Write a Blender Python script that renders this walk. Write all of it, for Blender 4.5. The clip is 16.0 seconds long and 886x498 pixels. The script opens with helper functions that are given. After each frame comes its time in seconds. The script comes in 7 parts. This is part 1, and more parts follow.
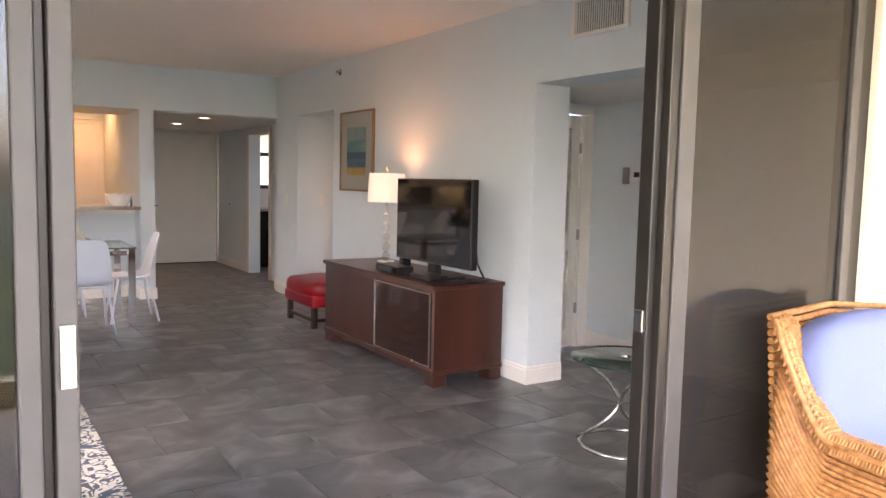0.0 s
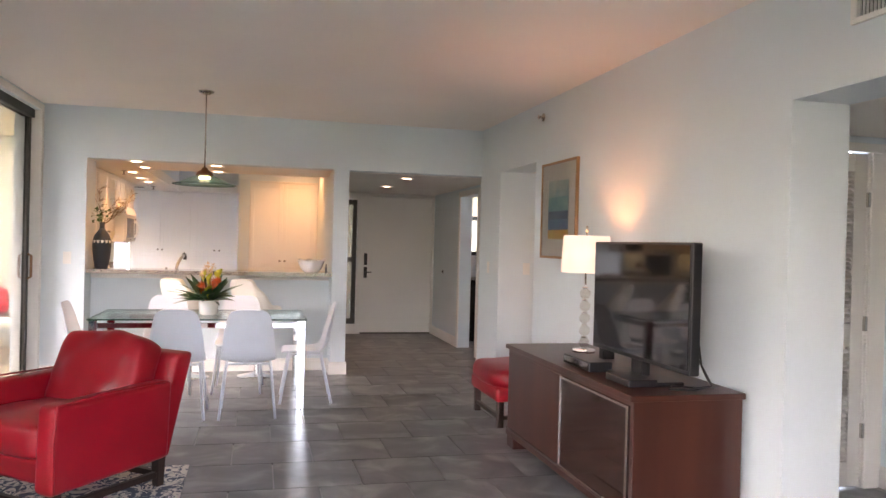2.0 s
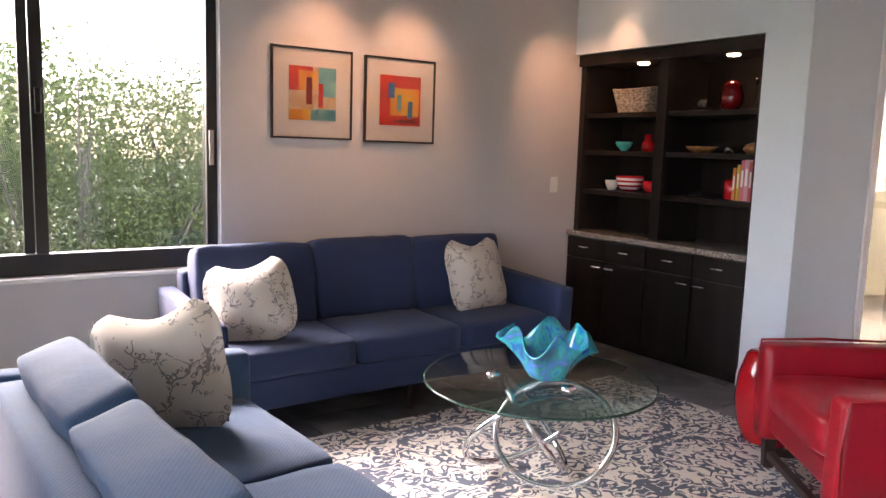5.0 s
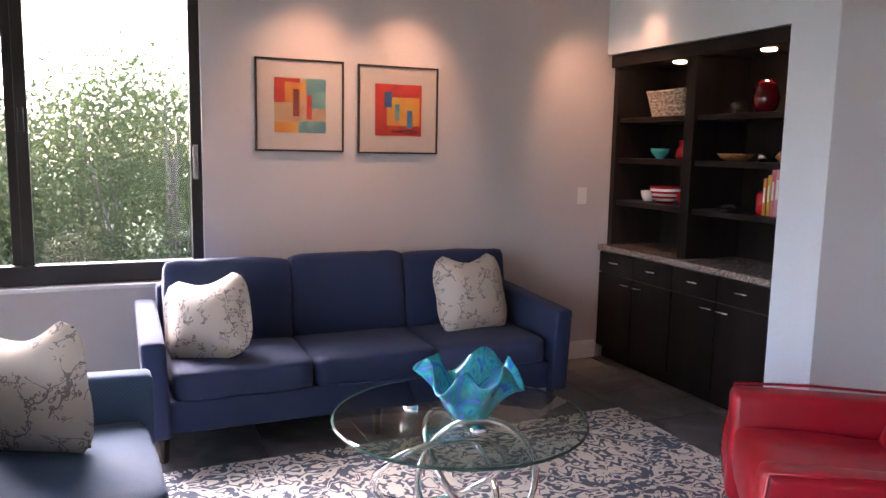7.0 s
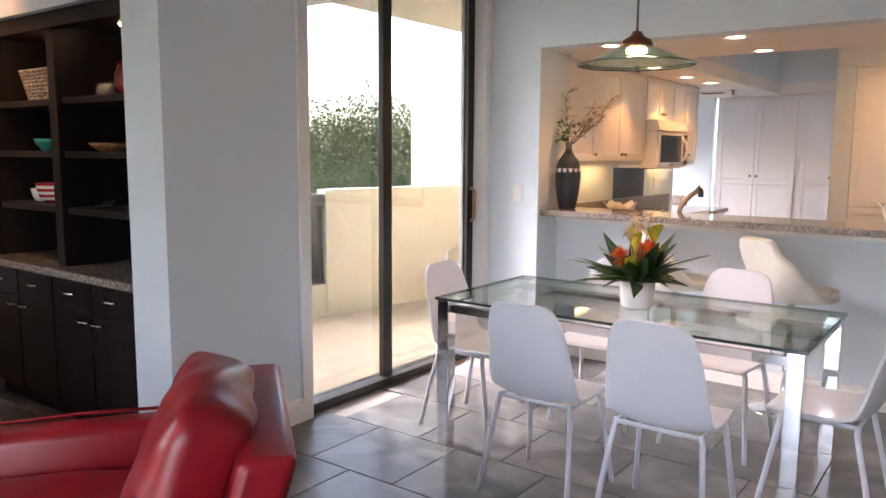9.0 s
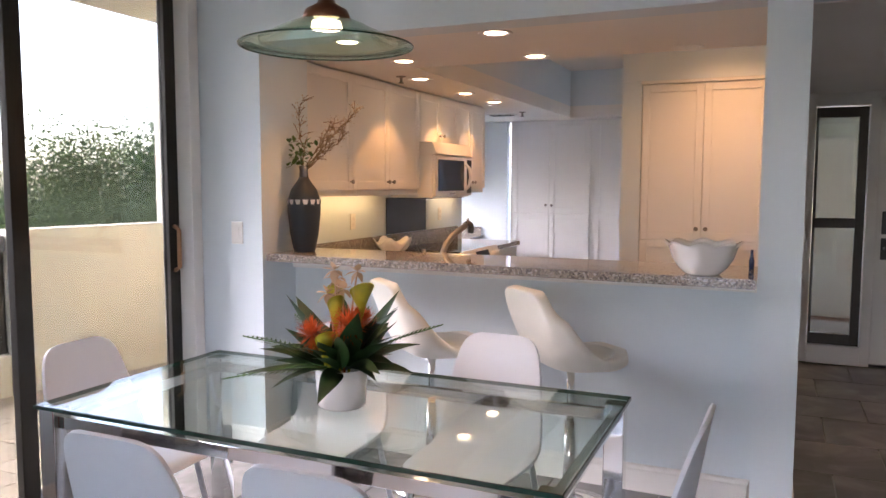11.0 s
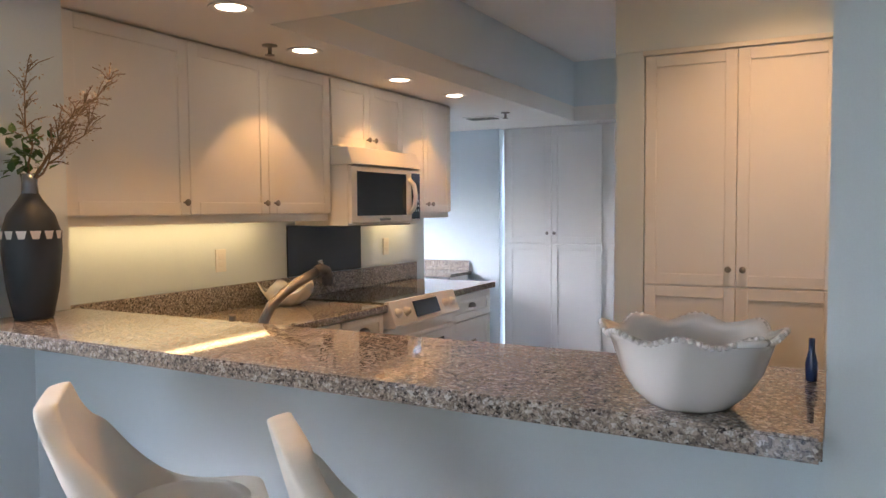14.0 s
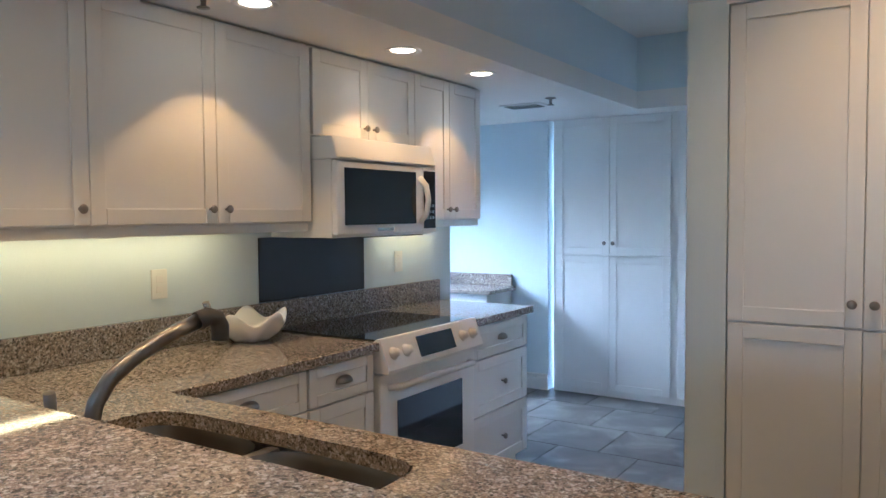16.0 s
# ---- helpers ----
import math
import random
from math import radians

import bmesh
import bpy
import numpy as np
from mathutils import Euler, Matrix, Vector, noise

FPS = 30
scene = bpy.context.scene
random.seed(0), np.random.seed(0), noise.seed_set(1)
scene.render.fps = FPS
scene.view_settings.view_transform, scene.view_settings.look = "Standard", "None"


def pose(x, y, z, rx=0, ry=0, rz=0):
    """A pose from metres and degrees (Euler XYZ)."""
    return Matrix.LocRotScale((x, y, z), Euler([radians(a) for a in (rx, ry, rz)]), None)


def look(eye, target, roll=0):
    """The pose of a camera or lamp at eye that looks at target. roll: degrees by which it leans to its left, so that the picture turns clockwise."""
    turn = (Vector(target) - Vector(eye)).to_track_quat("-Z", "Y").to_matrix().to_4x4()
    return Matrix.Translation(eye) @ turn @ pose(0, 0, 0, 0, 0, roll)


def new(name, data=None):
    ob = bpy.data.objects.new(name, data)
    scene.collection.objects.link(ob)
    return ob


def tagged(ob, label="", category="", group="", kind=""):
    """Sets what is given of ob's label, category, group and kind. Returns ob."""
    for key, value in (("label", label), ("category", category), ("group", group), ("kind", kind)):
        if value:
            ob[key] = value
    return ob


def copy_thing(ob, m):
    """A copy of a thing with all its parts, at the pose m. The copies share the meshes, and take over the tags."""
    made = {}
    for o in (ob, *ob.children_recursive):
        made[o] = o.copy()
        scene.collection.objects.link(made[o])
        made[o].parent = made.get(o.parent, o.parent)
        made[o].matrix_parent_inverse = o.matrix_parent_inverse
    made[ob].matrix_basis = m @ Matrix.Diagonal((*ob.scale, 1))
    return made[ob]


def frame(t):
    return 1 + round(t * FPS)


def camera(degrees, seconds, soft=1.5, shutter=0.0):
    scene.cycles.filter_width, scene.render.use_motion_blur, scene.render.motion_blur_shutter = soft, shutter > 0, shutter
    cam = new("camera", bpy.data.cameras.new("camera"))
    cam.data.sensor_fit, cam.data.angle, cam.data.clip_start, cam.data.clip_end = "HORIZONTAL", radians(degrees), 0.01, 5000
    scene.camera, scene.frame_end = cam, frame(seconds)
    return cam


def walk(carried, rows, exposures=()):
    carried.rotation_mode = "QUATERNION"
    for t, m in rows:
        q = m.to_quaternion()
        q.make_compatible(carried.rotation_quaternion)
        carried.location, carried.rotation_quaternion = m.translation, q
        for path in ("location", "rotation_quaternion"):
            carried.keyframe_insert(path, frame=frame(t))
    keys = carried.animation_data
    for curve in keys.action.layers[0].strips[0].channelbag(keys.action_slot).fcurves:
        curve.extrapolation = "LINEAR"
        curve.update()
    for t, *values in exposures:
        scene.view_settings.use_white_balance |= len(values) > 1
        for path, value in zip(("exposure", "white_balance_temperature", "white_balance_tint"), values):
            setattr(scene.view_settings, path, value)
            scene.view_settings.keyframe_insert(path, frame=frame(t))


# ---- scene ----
cam = camera(60.8, 16.0)
PATH = [
    (0, (0.351, 0.28, 1.437), (1.431, 1.953, 1.259), 1.3),
    (0.5, (0.616, 0.528, 1.46), (1.678, 2.223, 1.43), 1.3),
    (1, (0.881, 0.806, 1.44), (1.85, 2.556, 1.451), 1.3),
    (1.5, (1.14, 1.093, 1.426), (1.912, 2.937, 1.431), 1.3),
    (2, (1.348, 1.375, 1.418), (1.825, 3.317, 1.404), 1.5),
    (2.5, (1.45, 1.651, 1.405), (1.567, 3.647, 1.351), 1.7),
    (3, (1.477, 1.892, 1.396), (1.195, 3.868, 1.282), 1.8),
    (3.5, (1.521, 2.117, 1.406), (0.76, 3.957, 1.218), 1.8),
    (4, (1.56, 2.309, 1.434), (0.401, 3.921, 1.196), 1.7),
    (4.5, (1.643, 2.45, 1.43), (0.199, 3.81, 1.176), 1.8),
    (6.8, (1.931, 3.479, 1.496), (0.104, 4.25, 1.232), 1.2),
    (7, (1.962, 3.573, 1.509), (0.146, 4.369, 1.243), 1.1),
    (7.5, (2.081, 3.872, 1.513), (0.338, 4.817, 1.246), 1.0),
    (8, (2.198, 4.192, 1.497), (0.61, 5.38, 1.239), 0.9),
    (8.5, (2.184, 4.487, 1.455), (0.821, 5.929, 1.204), 0.9),
    (9, (2.288, 4.834, 1.468), (1.108, 6.429, 1.214), 0.4),
    (9.5, (2.292, 5.164, 1.459), (1.283, 6.873, 1.216), 0.5),
    (10, (2.283, 5.507, 1.453), (1.374, 7.274, 1.233), 0.4),
    (10.2, (2.255, 5.639, 1.445), (1.38, 7.425, 1.234), 0.5),
    (12.5, (2.142, 7.158, 1.475), (1.374, 9.001, 1.349), -0.0),
    (13, (2.183, 7.473, 1.45), (1.383, 9.303, 1.338), -0.1),
    (13.5, (2.199, 7.796, 1.408), (1.335, 9.596, 1.308), -0.5),
    (14, (2.14, 8.122, 1.421), (1.203, 9.886, 1.317), -0.4),
    (14.5, (2.119, 8.434, 1.429), (1.111, 10.159, 1.33), -0.6),
    (15, (2.059, 8.728, 1.419), (0.999, 10.421, 1.324), -0.7),
    (15.5, (1.953, 8.947, 1.432), (0.873, 10.627, 1.336), -0.5),
    (16, (1.876, 9.123, 1.438), (0.785, 10.796, 1.344), -0.4),
]
walk(cam, [(t, look(eye, target, roll)) for t, eye, target, roll in PATH],
     [(0.0, 4.98, 7000, 26), (1.0, 5.18, 7200, 26), (1.5, 5.18, 7000, 26), (3.0, 5.15, 6900, 24), (4.5, 5.1, 6800, 27), (7.0, 5.1, 6300, 34), (8.5, 5.15, 6500, 26), (9.5, 4.82, 6500, 25), (10.0, 4.75, 6400, 25), (12.5, 4.65, 6200, 26), (13.5, 4.62, 6100, 22), (14.5, 4.52, 5150, 8), (16.0, 4.54, 4450, 4)])


# ---- world, sun, exposure ----
def make_world():
    w = bpy.data.worlds.new("sky")
    w.use_nodes = True
    nt = w.node_tree
    bg = nt.nodes["Background"]
    sky = nt.nodes.new("ShaderNodeTexSky")
    sky.sky_type, sky.sun_disc = "NISHITA", False
    sky.sun_elevation, sky.sun_rotation = radians(42), radians(256)
    sky.air_density, sky.dust_density = 1.0, 3.0
    hsv = nt.nodes.new("ShaderNodeHueSaturation")
    hsv.inputs["Saturation"].default_value = 0.8
    nt.links.new(sky.outputs[0], hsv.inputs["Color"])
    nt.links.new(hsv.outputs[0], bg.inputs[0])
    bg.inputs[1].default_value = 0.15
    scene.world = w


make_world()
sun = new("sun", bpy.data.lights.new("sun", "SUN"))
sun.data.energy, sun.data.angle, sun.data.color = 0.40, radians(40), (1.0, 0.96, 0.90)
sun.matrix_world = look((-6, -1.5, 5.57), (0, 0, 0))


def spot(name, at, to, power, cone=70, colour=(1.0, 0.60, 0.32), blend=0.7, size=0.03):
    d = bpy.data.lights.new(name, "SPOT")
    d.energy, d.spot_size, d.spot_blend, d.color, d.shadow_soft_size = power, radians(cone), blend, colour, size
    ob = new(name, d)
    ob.matrix_world = look(at, to)
    return ob


def bulb(name, at, power, colour=(1.0, 0.72, 0.45), size=0.03):
    d = bpy.data.lights.new(name, "POINT")
    d.energy, d.color, d.shadow_soft_size = power, colour, size
    ob = new(name, d)
    ob.location = at
    return ob


def strip(name, at, power, sx, sy, colour=(1.0, 0.70, 0.32)):
    d = bpy.data.lights.new(name, "AREA")
    d.energy, d.color, d.shape, d.size, d.size_y = power, colour, "RECTANGLE", sx, sy
    ob = new(name, d)
    ob.location = at
    return ob


# ---- materials ----
def mat(name, colour, rough=0.5, metal=0.0, vary=0.06, scale=6.0, bump=0.0, bump_scale=200.0, spec=0.5, coat=0.0, fine=0.0, fine_scale=300.0, sheen=0.0, each=0.0):
    """A painted or plain surface: base colour with broad stains, fine grain and relief."""
    m = bpy.data.materials.new(name)
    m.use_nodes = True
    nt = m.node_tree
    b = nt.nodes["Principled BSDF"]
    b.inputs["Metallic"].default_value, b.inputs["Specular IOR Level"].default_value = metal, spec
    b.inputs["Coat Weight"].default_value, b.inputs["Sheen Weight"].default_value = coat, sheen
    co = nt.nodes.new("ShaderNodeTexCoord")
    n1 = nt.nodes.new("ShaderNodeTexNoise")
    n1.inputs["Scale"].default_value, n1.inputs["Detail"].default_value = scale, 5
    nt.links.new(co.outputs["Object"], n1.inputs["Vector"])
    ramp = nt.nodes.new("ShaderNodeMapRange")
    ramp.inputs["From Min"].default_value, ramp.inputs["From Max"].default_value = 0.3, 0.7
    ramp.inputs["To Min"].default_value, ramp.inputs["To Max"].default_value = 1 - vary, 1 + vary
    nt.links.new(n1.outputs["Fac"], ramp.inputs["Value"])
    val = ramp.outputs["Result"]
    if fine:
        n2 = nt.nodes.new("ShaderNodeTexNoise")
        n2.inputs["Scale"].default_value, n2.inputs["Detail"].default_value = fine_scale, 2
        nt.links.new(co.outputs["Object"], n2.inputs["Vector"])
        r2 = nt.nodes.new("ShaderNodeMapRange")
        r2.inputs["From Min"].default_value, r2.inputs["From Max"].default_value = 0.3, 0.7
        r2.inputs["To Min"].default_value, r2.inputs["To Max"].default_value = 1 - fine, 1 + fine
        nt.links.new(n2.outputs["Fac"], r2.inputs["Value"])
        mul = nt.nodes.new("ShaderNodeMath")
        mul.operation = "MULTIPLY"
        nt.links.new(val, mul.inputs[0]), nt.links.new(r2.outputs["Result"], mul.inputs[1])
        val = mul.outputs[0]
    if each:
        oi = nt.nodes.new("ShaderNodeObjectInfo")
        r3 = nt.nodes.new("ShaderNodeMapRange")
        r3.inputs["To Min"].default_value, r3.inputs["To Max"].default_value = 1 - each, 1 + each
        nt.links.new(oi.outputs["Random"], r3.inputs["Value"])
        mul = nt.nodes.new("ShaderNodeMath")
        mul.operation = "MULTIPLY"
        nt.links.new(val, mul.inputs[0]), nt.links.new(r3.outputs["Result"], mul.inputs[1])
        val = mul.outputs[0]
    vm = nt.nodes.new("ShaderNodeVectorMath")
    vm.operation = "SCALE"
    vm.inputs[0].default_value = colour
    nt.links.new(val, vm.inputs["Scale"])
    nt.links.new(vm.outputs[0], b.inputs["Base Color"])
    rr = nt.nodes.new("ShaderNodeMapRange")
    rr.inputs["To Min"].default_value, rr.inputs["To Max"].default_value = max(0.02, rough * 0.85), min(1, rough * 1.15)
    nt.links.new(n1.outputs["Fac"], rr.inputs["Value"])
    nt.links.new(rr.outputs["Result"], b.inputs["Roughness"])
    if bump:
        n3 = nt.nodes.new("ShaderNodeTexNoise")
        n3.inputs["Scale"].default_value, n3.inputs["Detail"].default_value = bump_scale, 3
        nt.links.new(co.outputs["Object"], n3.inputs["Vector"])
        bp = nt.nodes.new("ShaderNodeBump")
        bp.inputs["Strength"].default_value, bp.inputs["Distance"].default_value = bump, 0.002
        nt.links.new(n3.outputs["Fac"], bp.inputs["Height"])
        nt.links.new(bp.outputs[0], b.inputs["Normal"])
    return m


def ramp_mat(name, stops, scale, rough=0.4, detail=6.0, stretch=(1, 1, 1), metal=0.0, bump=0.0, kind="noise", each=0.0, distort=0.0, spec=0.5):
    """A surface of several colours along a noise, voronoi or wave, stretched for grain."""
    m = bpy.data.materials.new(name)
    m.use_nodes = True
    nt = m.node_tree
    b = nt.nodes["Principled BSDF"]
    b.inputs["Metallic"].default_value, b.inputs["Roughness"].default_value, b.inputs["Specular IOR Level"].default_value = metal, rough, spec
    co = nt.nodes.new("ShaderNodeTexCoord")
    mp = nt.nodes.new("ShaderNodeMapping")
    mp.inputs["Scale"].default_value = stretch
    nt.links.new(co.outputs["Object"], mp.inputs["Vector"])
    if each:
        oi = nt.nodes.new("ShaderNodeObjectInfo")
        sc = nt.nodes.new("ShaderNodeMath")
        sc.operation, sc.inputs[1].default_value = "MULTIPLY", each
        nt.links.new(oi.outputs["Random"], sc.inputs[0])
        cb = nt.nodes.new("ShaderNodeCombineXYZ")
        nt.links.new(sc.outputs[0], cb.inputs[0]), nt.links.new(sc.outputs[0], cb.inputs[1])
        nt.links.new(cb.outputs[0], mp.inputs["Location"])
    if kind == "noise":
        tx = nt.nodes.new("ShaderNodeTexNoise")
        tx.inputs["Scale"].default_value, tx.inputs["Detail"].default_value, tx.inputs["Distortion"].default_value = scale, detail, distort
        out = tx.outputs["Fac"]
    else:
        tx = nt.nodes.new("ShaderNodeTexVoronoi")
        tx.inputs["Scale"].default_value = scale
        sp = nt.nodes.new("ShaderNodeSeparateColor")
        nt.links.new(tx.outputs["Color"], sp.inputs[0])
        out = sp.outputs[0]
    nt.links.new(mp.outputs[0], tx.inputs["Vector"])
    r = nt.nodes.new("ShaderNodeValToRGB")
    el = r.color_ramp.elements
    while len(el) < len(stops):
        el.new(0.5)
    for e, (p, c) in zip(el, stops):
        e.position, e.color = p, (*c, 1)
    nt.links.new(out, r.inputs[0])
    nt.links.new(r.outputs[0], b.inputs["Base Color"])
    if bump:
        bp = nt.nodes.new("ShaderNodeBump")
        bp.inputs["Strength"].default_value, bp.inputs["Distance"].default_value = bump, 0.002
        nt.links.new(out, bp.inputs["Height"])
        nt.links.new(bp.outputs[0], b.inputs["Normal"])
    return m


def glass_mat(name, tint=(0.95, 0.97, 0.96), rough=0.0, veil=0.0, veil_colour=(0.2, 0.2, 0.19), ior=1.45, dusty=False):
    """A thin pane: clear view, mirror by Fresnel, with a veil of dust or mesh where wanted."""
    m = bpy.data.materials.new(name)
    m.use_nodes = True
    nt = m.node_tree
    nt.nodes.remove(nt.nodes["Principled BSDF"])
    out = nt.nodes["Material Output"]
    tr = nt.nodes.new("ShaderNodeBsdfTransparent")
    tr.inputs[0].default_value = (*tint, 1)
    gl = nt.nodes.new("ShaderNodeBsdfGlossy")
    gl.inputs["Roughness"].default_value = rough
    lw = nt.nodes.new("ShaderNodeLayerWeight")
    lw.inputs[0].default_value = 0.5
    pw = nt.nodes.new("ShaderNodeMath")
    pw.operation, pw.inputs[1].default_value = "POWER", 4.0
    nt.links.new(lw.outputs["Facing"], pw.inputs[0])
    ma = nt.nodes.new("ShaderNodeMath")
    ma.operation, ma.inputs[1].default_value, ma.inputs[2].default_value = "MULTIPLY_ADD", 0.75, ((ior - 1) / (ior + 1)) ** 2
    nt.links.new(pw.outputs[0], ma.inputs[0])
    mx = nt.nodes.new("ShaderNodeMixShader")
    nt.links.new(ma.outputs[0], mx.inputs[0]), nt.links.new(tr.outputs[0], mx.inputs[1]), nt.links.new(gl.outputs[0], mx.inputs[2])
    last = mx.outputs[0]
    if veil:
        df = nt.nodes.new("ShaderNodeBsdfTranslucent" if dusty else "ShaderNodeBsdfDiffuse")
        df.inputs[0].default_value = (*veil_colour, 1)
        m2 = nt.nodes.new("ShaderNodeMixShader")
        m2.inputs[0].default_value = veil
        nt.links.new(last, m2.inputs[1]), nt.links.new(df.outputs[0], m2.inputs[2])
        last = m2.outputs[0]
    nt.links.new(last, out.inputs[0])
    return m


def glow_mat(name, colour, power):
    m = bpy.data.materials.new(name)
    m.use_nodes = True
    b = m.node_tree.nodes["Principled BSDF"]
    b.inputs["Base Color"].default_value = (*colour, 1)
    b.inputs["Emission Color"].default_value, b.inputs["Emission Strength"].default_value = (*colour, 1), power
    return m


WALL = mat("pale_blue_wall_paint", (0.675, 0.75, 0.795), 0.75, vary=0.02, scale=1.5, bump=0.15, bump_scale=160, fine=0.015)
GREIGE = mat("warm_grey_wall_paint", (0.55, 0.53, 0.52), 0.75, vary=0.02, scale=1.5, bump=0.15, bump_scale=160, fine=0.015)
CEIL = mat("white_ceiling_paint", (0.82, 0.80, 0.77), 0.85, vary=0.02, scale=1.2, bump=0.3, bump_scale=120)
WHITE = mat("white_satin_paint", (0.78, 0.77, 0.745), 0.38, vary=0.02, scale=2, bump=0.05, bump_scale=60)
CABWHITE = mat("white_cabinet_lacquer", (0.76, 0.755, 0.74), 0.32, vary=0.02, scale=2, bump=0.04, bump_scale=50)
CREAM = mat("cream_stucco", (0.70, 0.64, 0.50), 0.9, vary=0.05, scale=2, bump=0.5, bump_scale=90)
GROUT = mat("pale_grey_grout", (0.36, 0.35, 0.33), 0.9, vary=0.1)
TILE = ramp_mat("slate_grey_porcelain", [(0.28, (0.058, 0.058, 0.060)), (0.5, (0.118, 0.118, 0.117)), (0.75, (0.28, 0.275, 0.27))], 3.2, 0.30, 7, bump=0.05, each=40.0, distort=0.8)
BALCONY_TILE = mat("terracotta_balcony_tile", (0.46, 0.36, 0.26), 0.7, vary=0.12, scale=5, fine=0.05, each=0.06)
BRONZE = mat("dark_bronze_aluminium", (0.035, 0.032, 0.028), 0.38, metal=0.6, vary=0.1)
ALU = mat("weathered_grey_aluminium", (0.055, 0.051, 0.047), 0.55, metal=0.2, vary=0.12, scale=12)
CHROME = mat("polished_chrome", (0.82, 0.82, 0.82), 0.06, metal=1.0, vary=0.01)
NICKEL = mat("brushed_nickel", (0.55, 0.53, 0.50), 0.26, metal=1.0, vary=0.04)
STEEL = mat("brushed_steel", (0.30, 0.28, 0.26), 0.3, metal=1.0, vary=0.06, scale=20)
BLACK = mat("black_plastic", (0.012, 0.012, 0.013), 0.3, vary=0.1)
BLACKGLASS = mat("black_glass", (0.008, 0.008, 0.009), 0.05, vary=0.02)
ESPRESSO = ramp_mat("espresso_wood", [(0.3, (0.008, 0.006, 0.005)), (0.7, (0.022, 0.016, 0.014))], 6, 0.4, 6, (1, 1, 0.08), spec=0.2)
MAHOGANY = ramp_mat("dark_mahogany", [(0.3, (0.030, 0.010, 0.007)), (0.7, (0.062, 0.020, 0.013))], 5, 0.3, 7, (1, 1, 0.1))
DARKWOOD = ramp_mat("dark_leg_wood", [(0.3, (0.018, 0.010, 0.007)), (0.7, (0.035, 0.02, 0.014))], 8, 0.35, 5, (1, 1, 0.1))


def granite_mat():
    """Polished granite: black and white crystals in a pinkish tan ground, two grain sizes."""
    m = bpy.data.materials.new("speckled_granite")
    m.use_nodes = True
    nt = m.node_tree
    b = nt.nodes["Principled BSDF"]
    b.inputs["Roughness"].default_value = 0.045
    co = nt.nodes.new("ShaderNodeTexCoord")
    wob = nt.nodes.new("ShaderNodeTexNoise")
    wob.inputs["Scale"].default_value, wob.inputs["Detail"].default_value = 160, 2
    nt.links.new(co.outputs["Object"], wob.inputs["Vector"])
    vm = nt.nodes.new("ShaderNodeVectorMath")
    vm.operation, vm.inputs[1].default_value = "MULTIPLY_ADD", (0.008, 0.008, 0.008)
    nt.links.new(wob.outputs["Color"], vm.inputs[0]), nt.links.new(co.outputs["Object"], vm.inputs[2])
    layers = []
    for scale, stops in ((150, ((0.0, (0.018, 0.017, 0.018)), (0.17, (0.05, 0.045, 0.043)), (0.2, (0.20, 0.165, 0.135)), (0.5, (0.33, 0.275, 0.225)), (0.72, (0.44, 0.36, 0.30)), (0.86, (0.62, 0.58, 0.53)))),
                         (330, ((0.0, (0.03, 0.028, 0.03)), (0.22, (0.10, 0.085, 0.08)), (0.28, (0.28, 0.24, 0.20)), (0.75, (0.40, 0.345, 0.295)), (0.88, (0.58, 0.54, 0.50))))):
        vo = nt.nodes.new("ShaderNodeTexVoronoi")
        vo.inputs["Scale"].default_value = scale
        nt.links.new(vm.outputs[0], vo.inputs["Vector"])
        sp = nt.nodes.new("ShaderNodeSeparateColor")
        nt.links.new(vo.outputs["Color"], sp.inputs[0])
        r = nt.nodes.new("ShaderNodeValToRGB")
        r.color_ramp.interpolation = "CONSTANT"
        el = r.color_ramp.elements
        while len(el) < len(stops):
            el.new(0.5)
        for e, (p, c) in zip(el, stops):
            e.position, e.color = p, (*c, 1)
        nt.links.new(sp.outputs[0], r.inputs[0])
        layers.append(r.outputs[0])
    mx = nt.nodes.new("ShaderNodeMix")
    mx.data_type = "RGBA"
    mx.inputs[0].default_value = 0.45
    nt.links.new(layers[0], mx.inputs[6]), nt.links.new(layers[1], mx.inputs[7])
    nt.links.new(mx.outputs[2], b.inputs["Base Color"])
    return m


GRANITE = granite_mat()
NAVY = mat("navy_woven_upholstery", (0.0135, 0.028, 0.078), 0.85, vary=0.10, scale=8, bump=0.6, bump_scale=26, fine=0.18, fine_scale=380, sheen=0.08)
DENIM = mat("denim_blue_upholstery", (0.018, 0.055, 0.115), 0.85, vary=0.10, scale=8, bump=0.6, bump_scale=26, fine=0.18, fine_scale=380, sheen=0.08)
REDLEATHER = mat("red_leather", (0.26, 0.005, 0.013), 0.33, spec=0.42, vary=0.10, scale=5, bump=0.10, bump_scale=90)


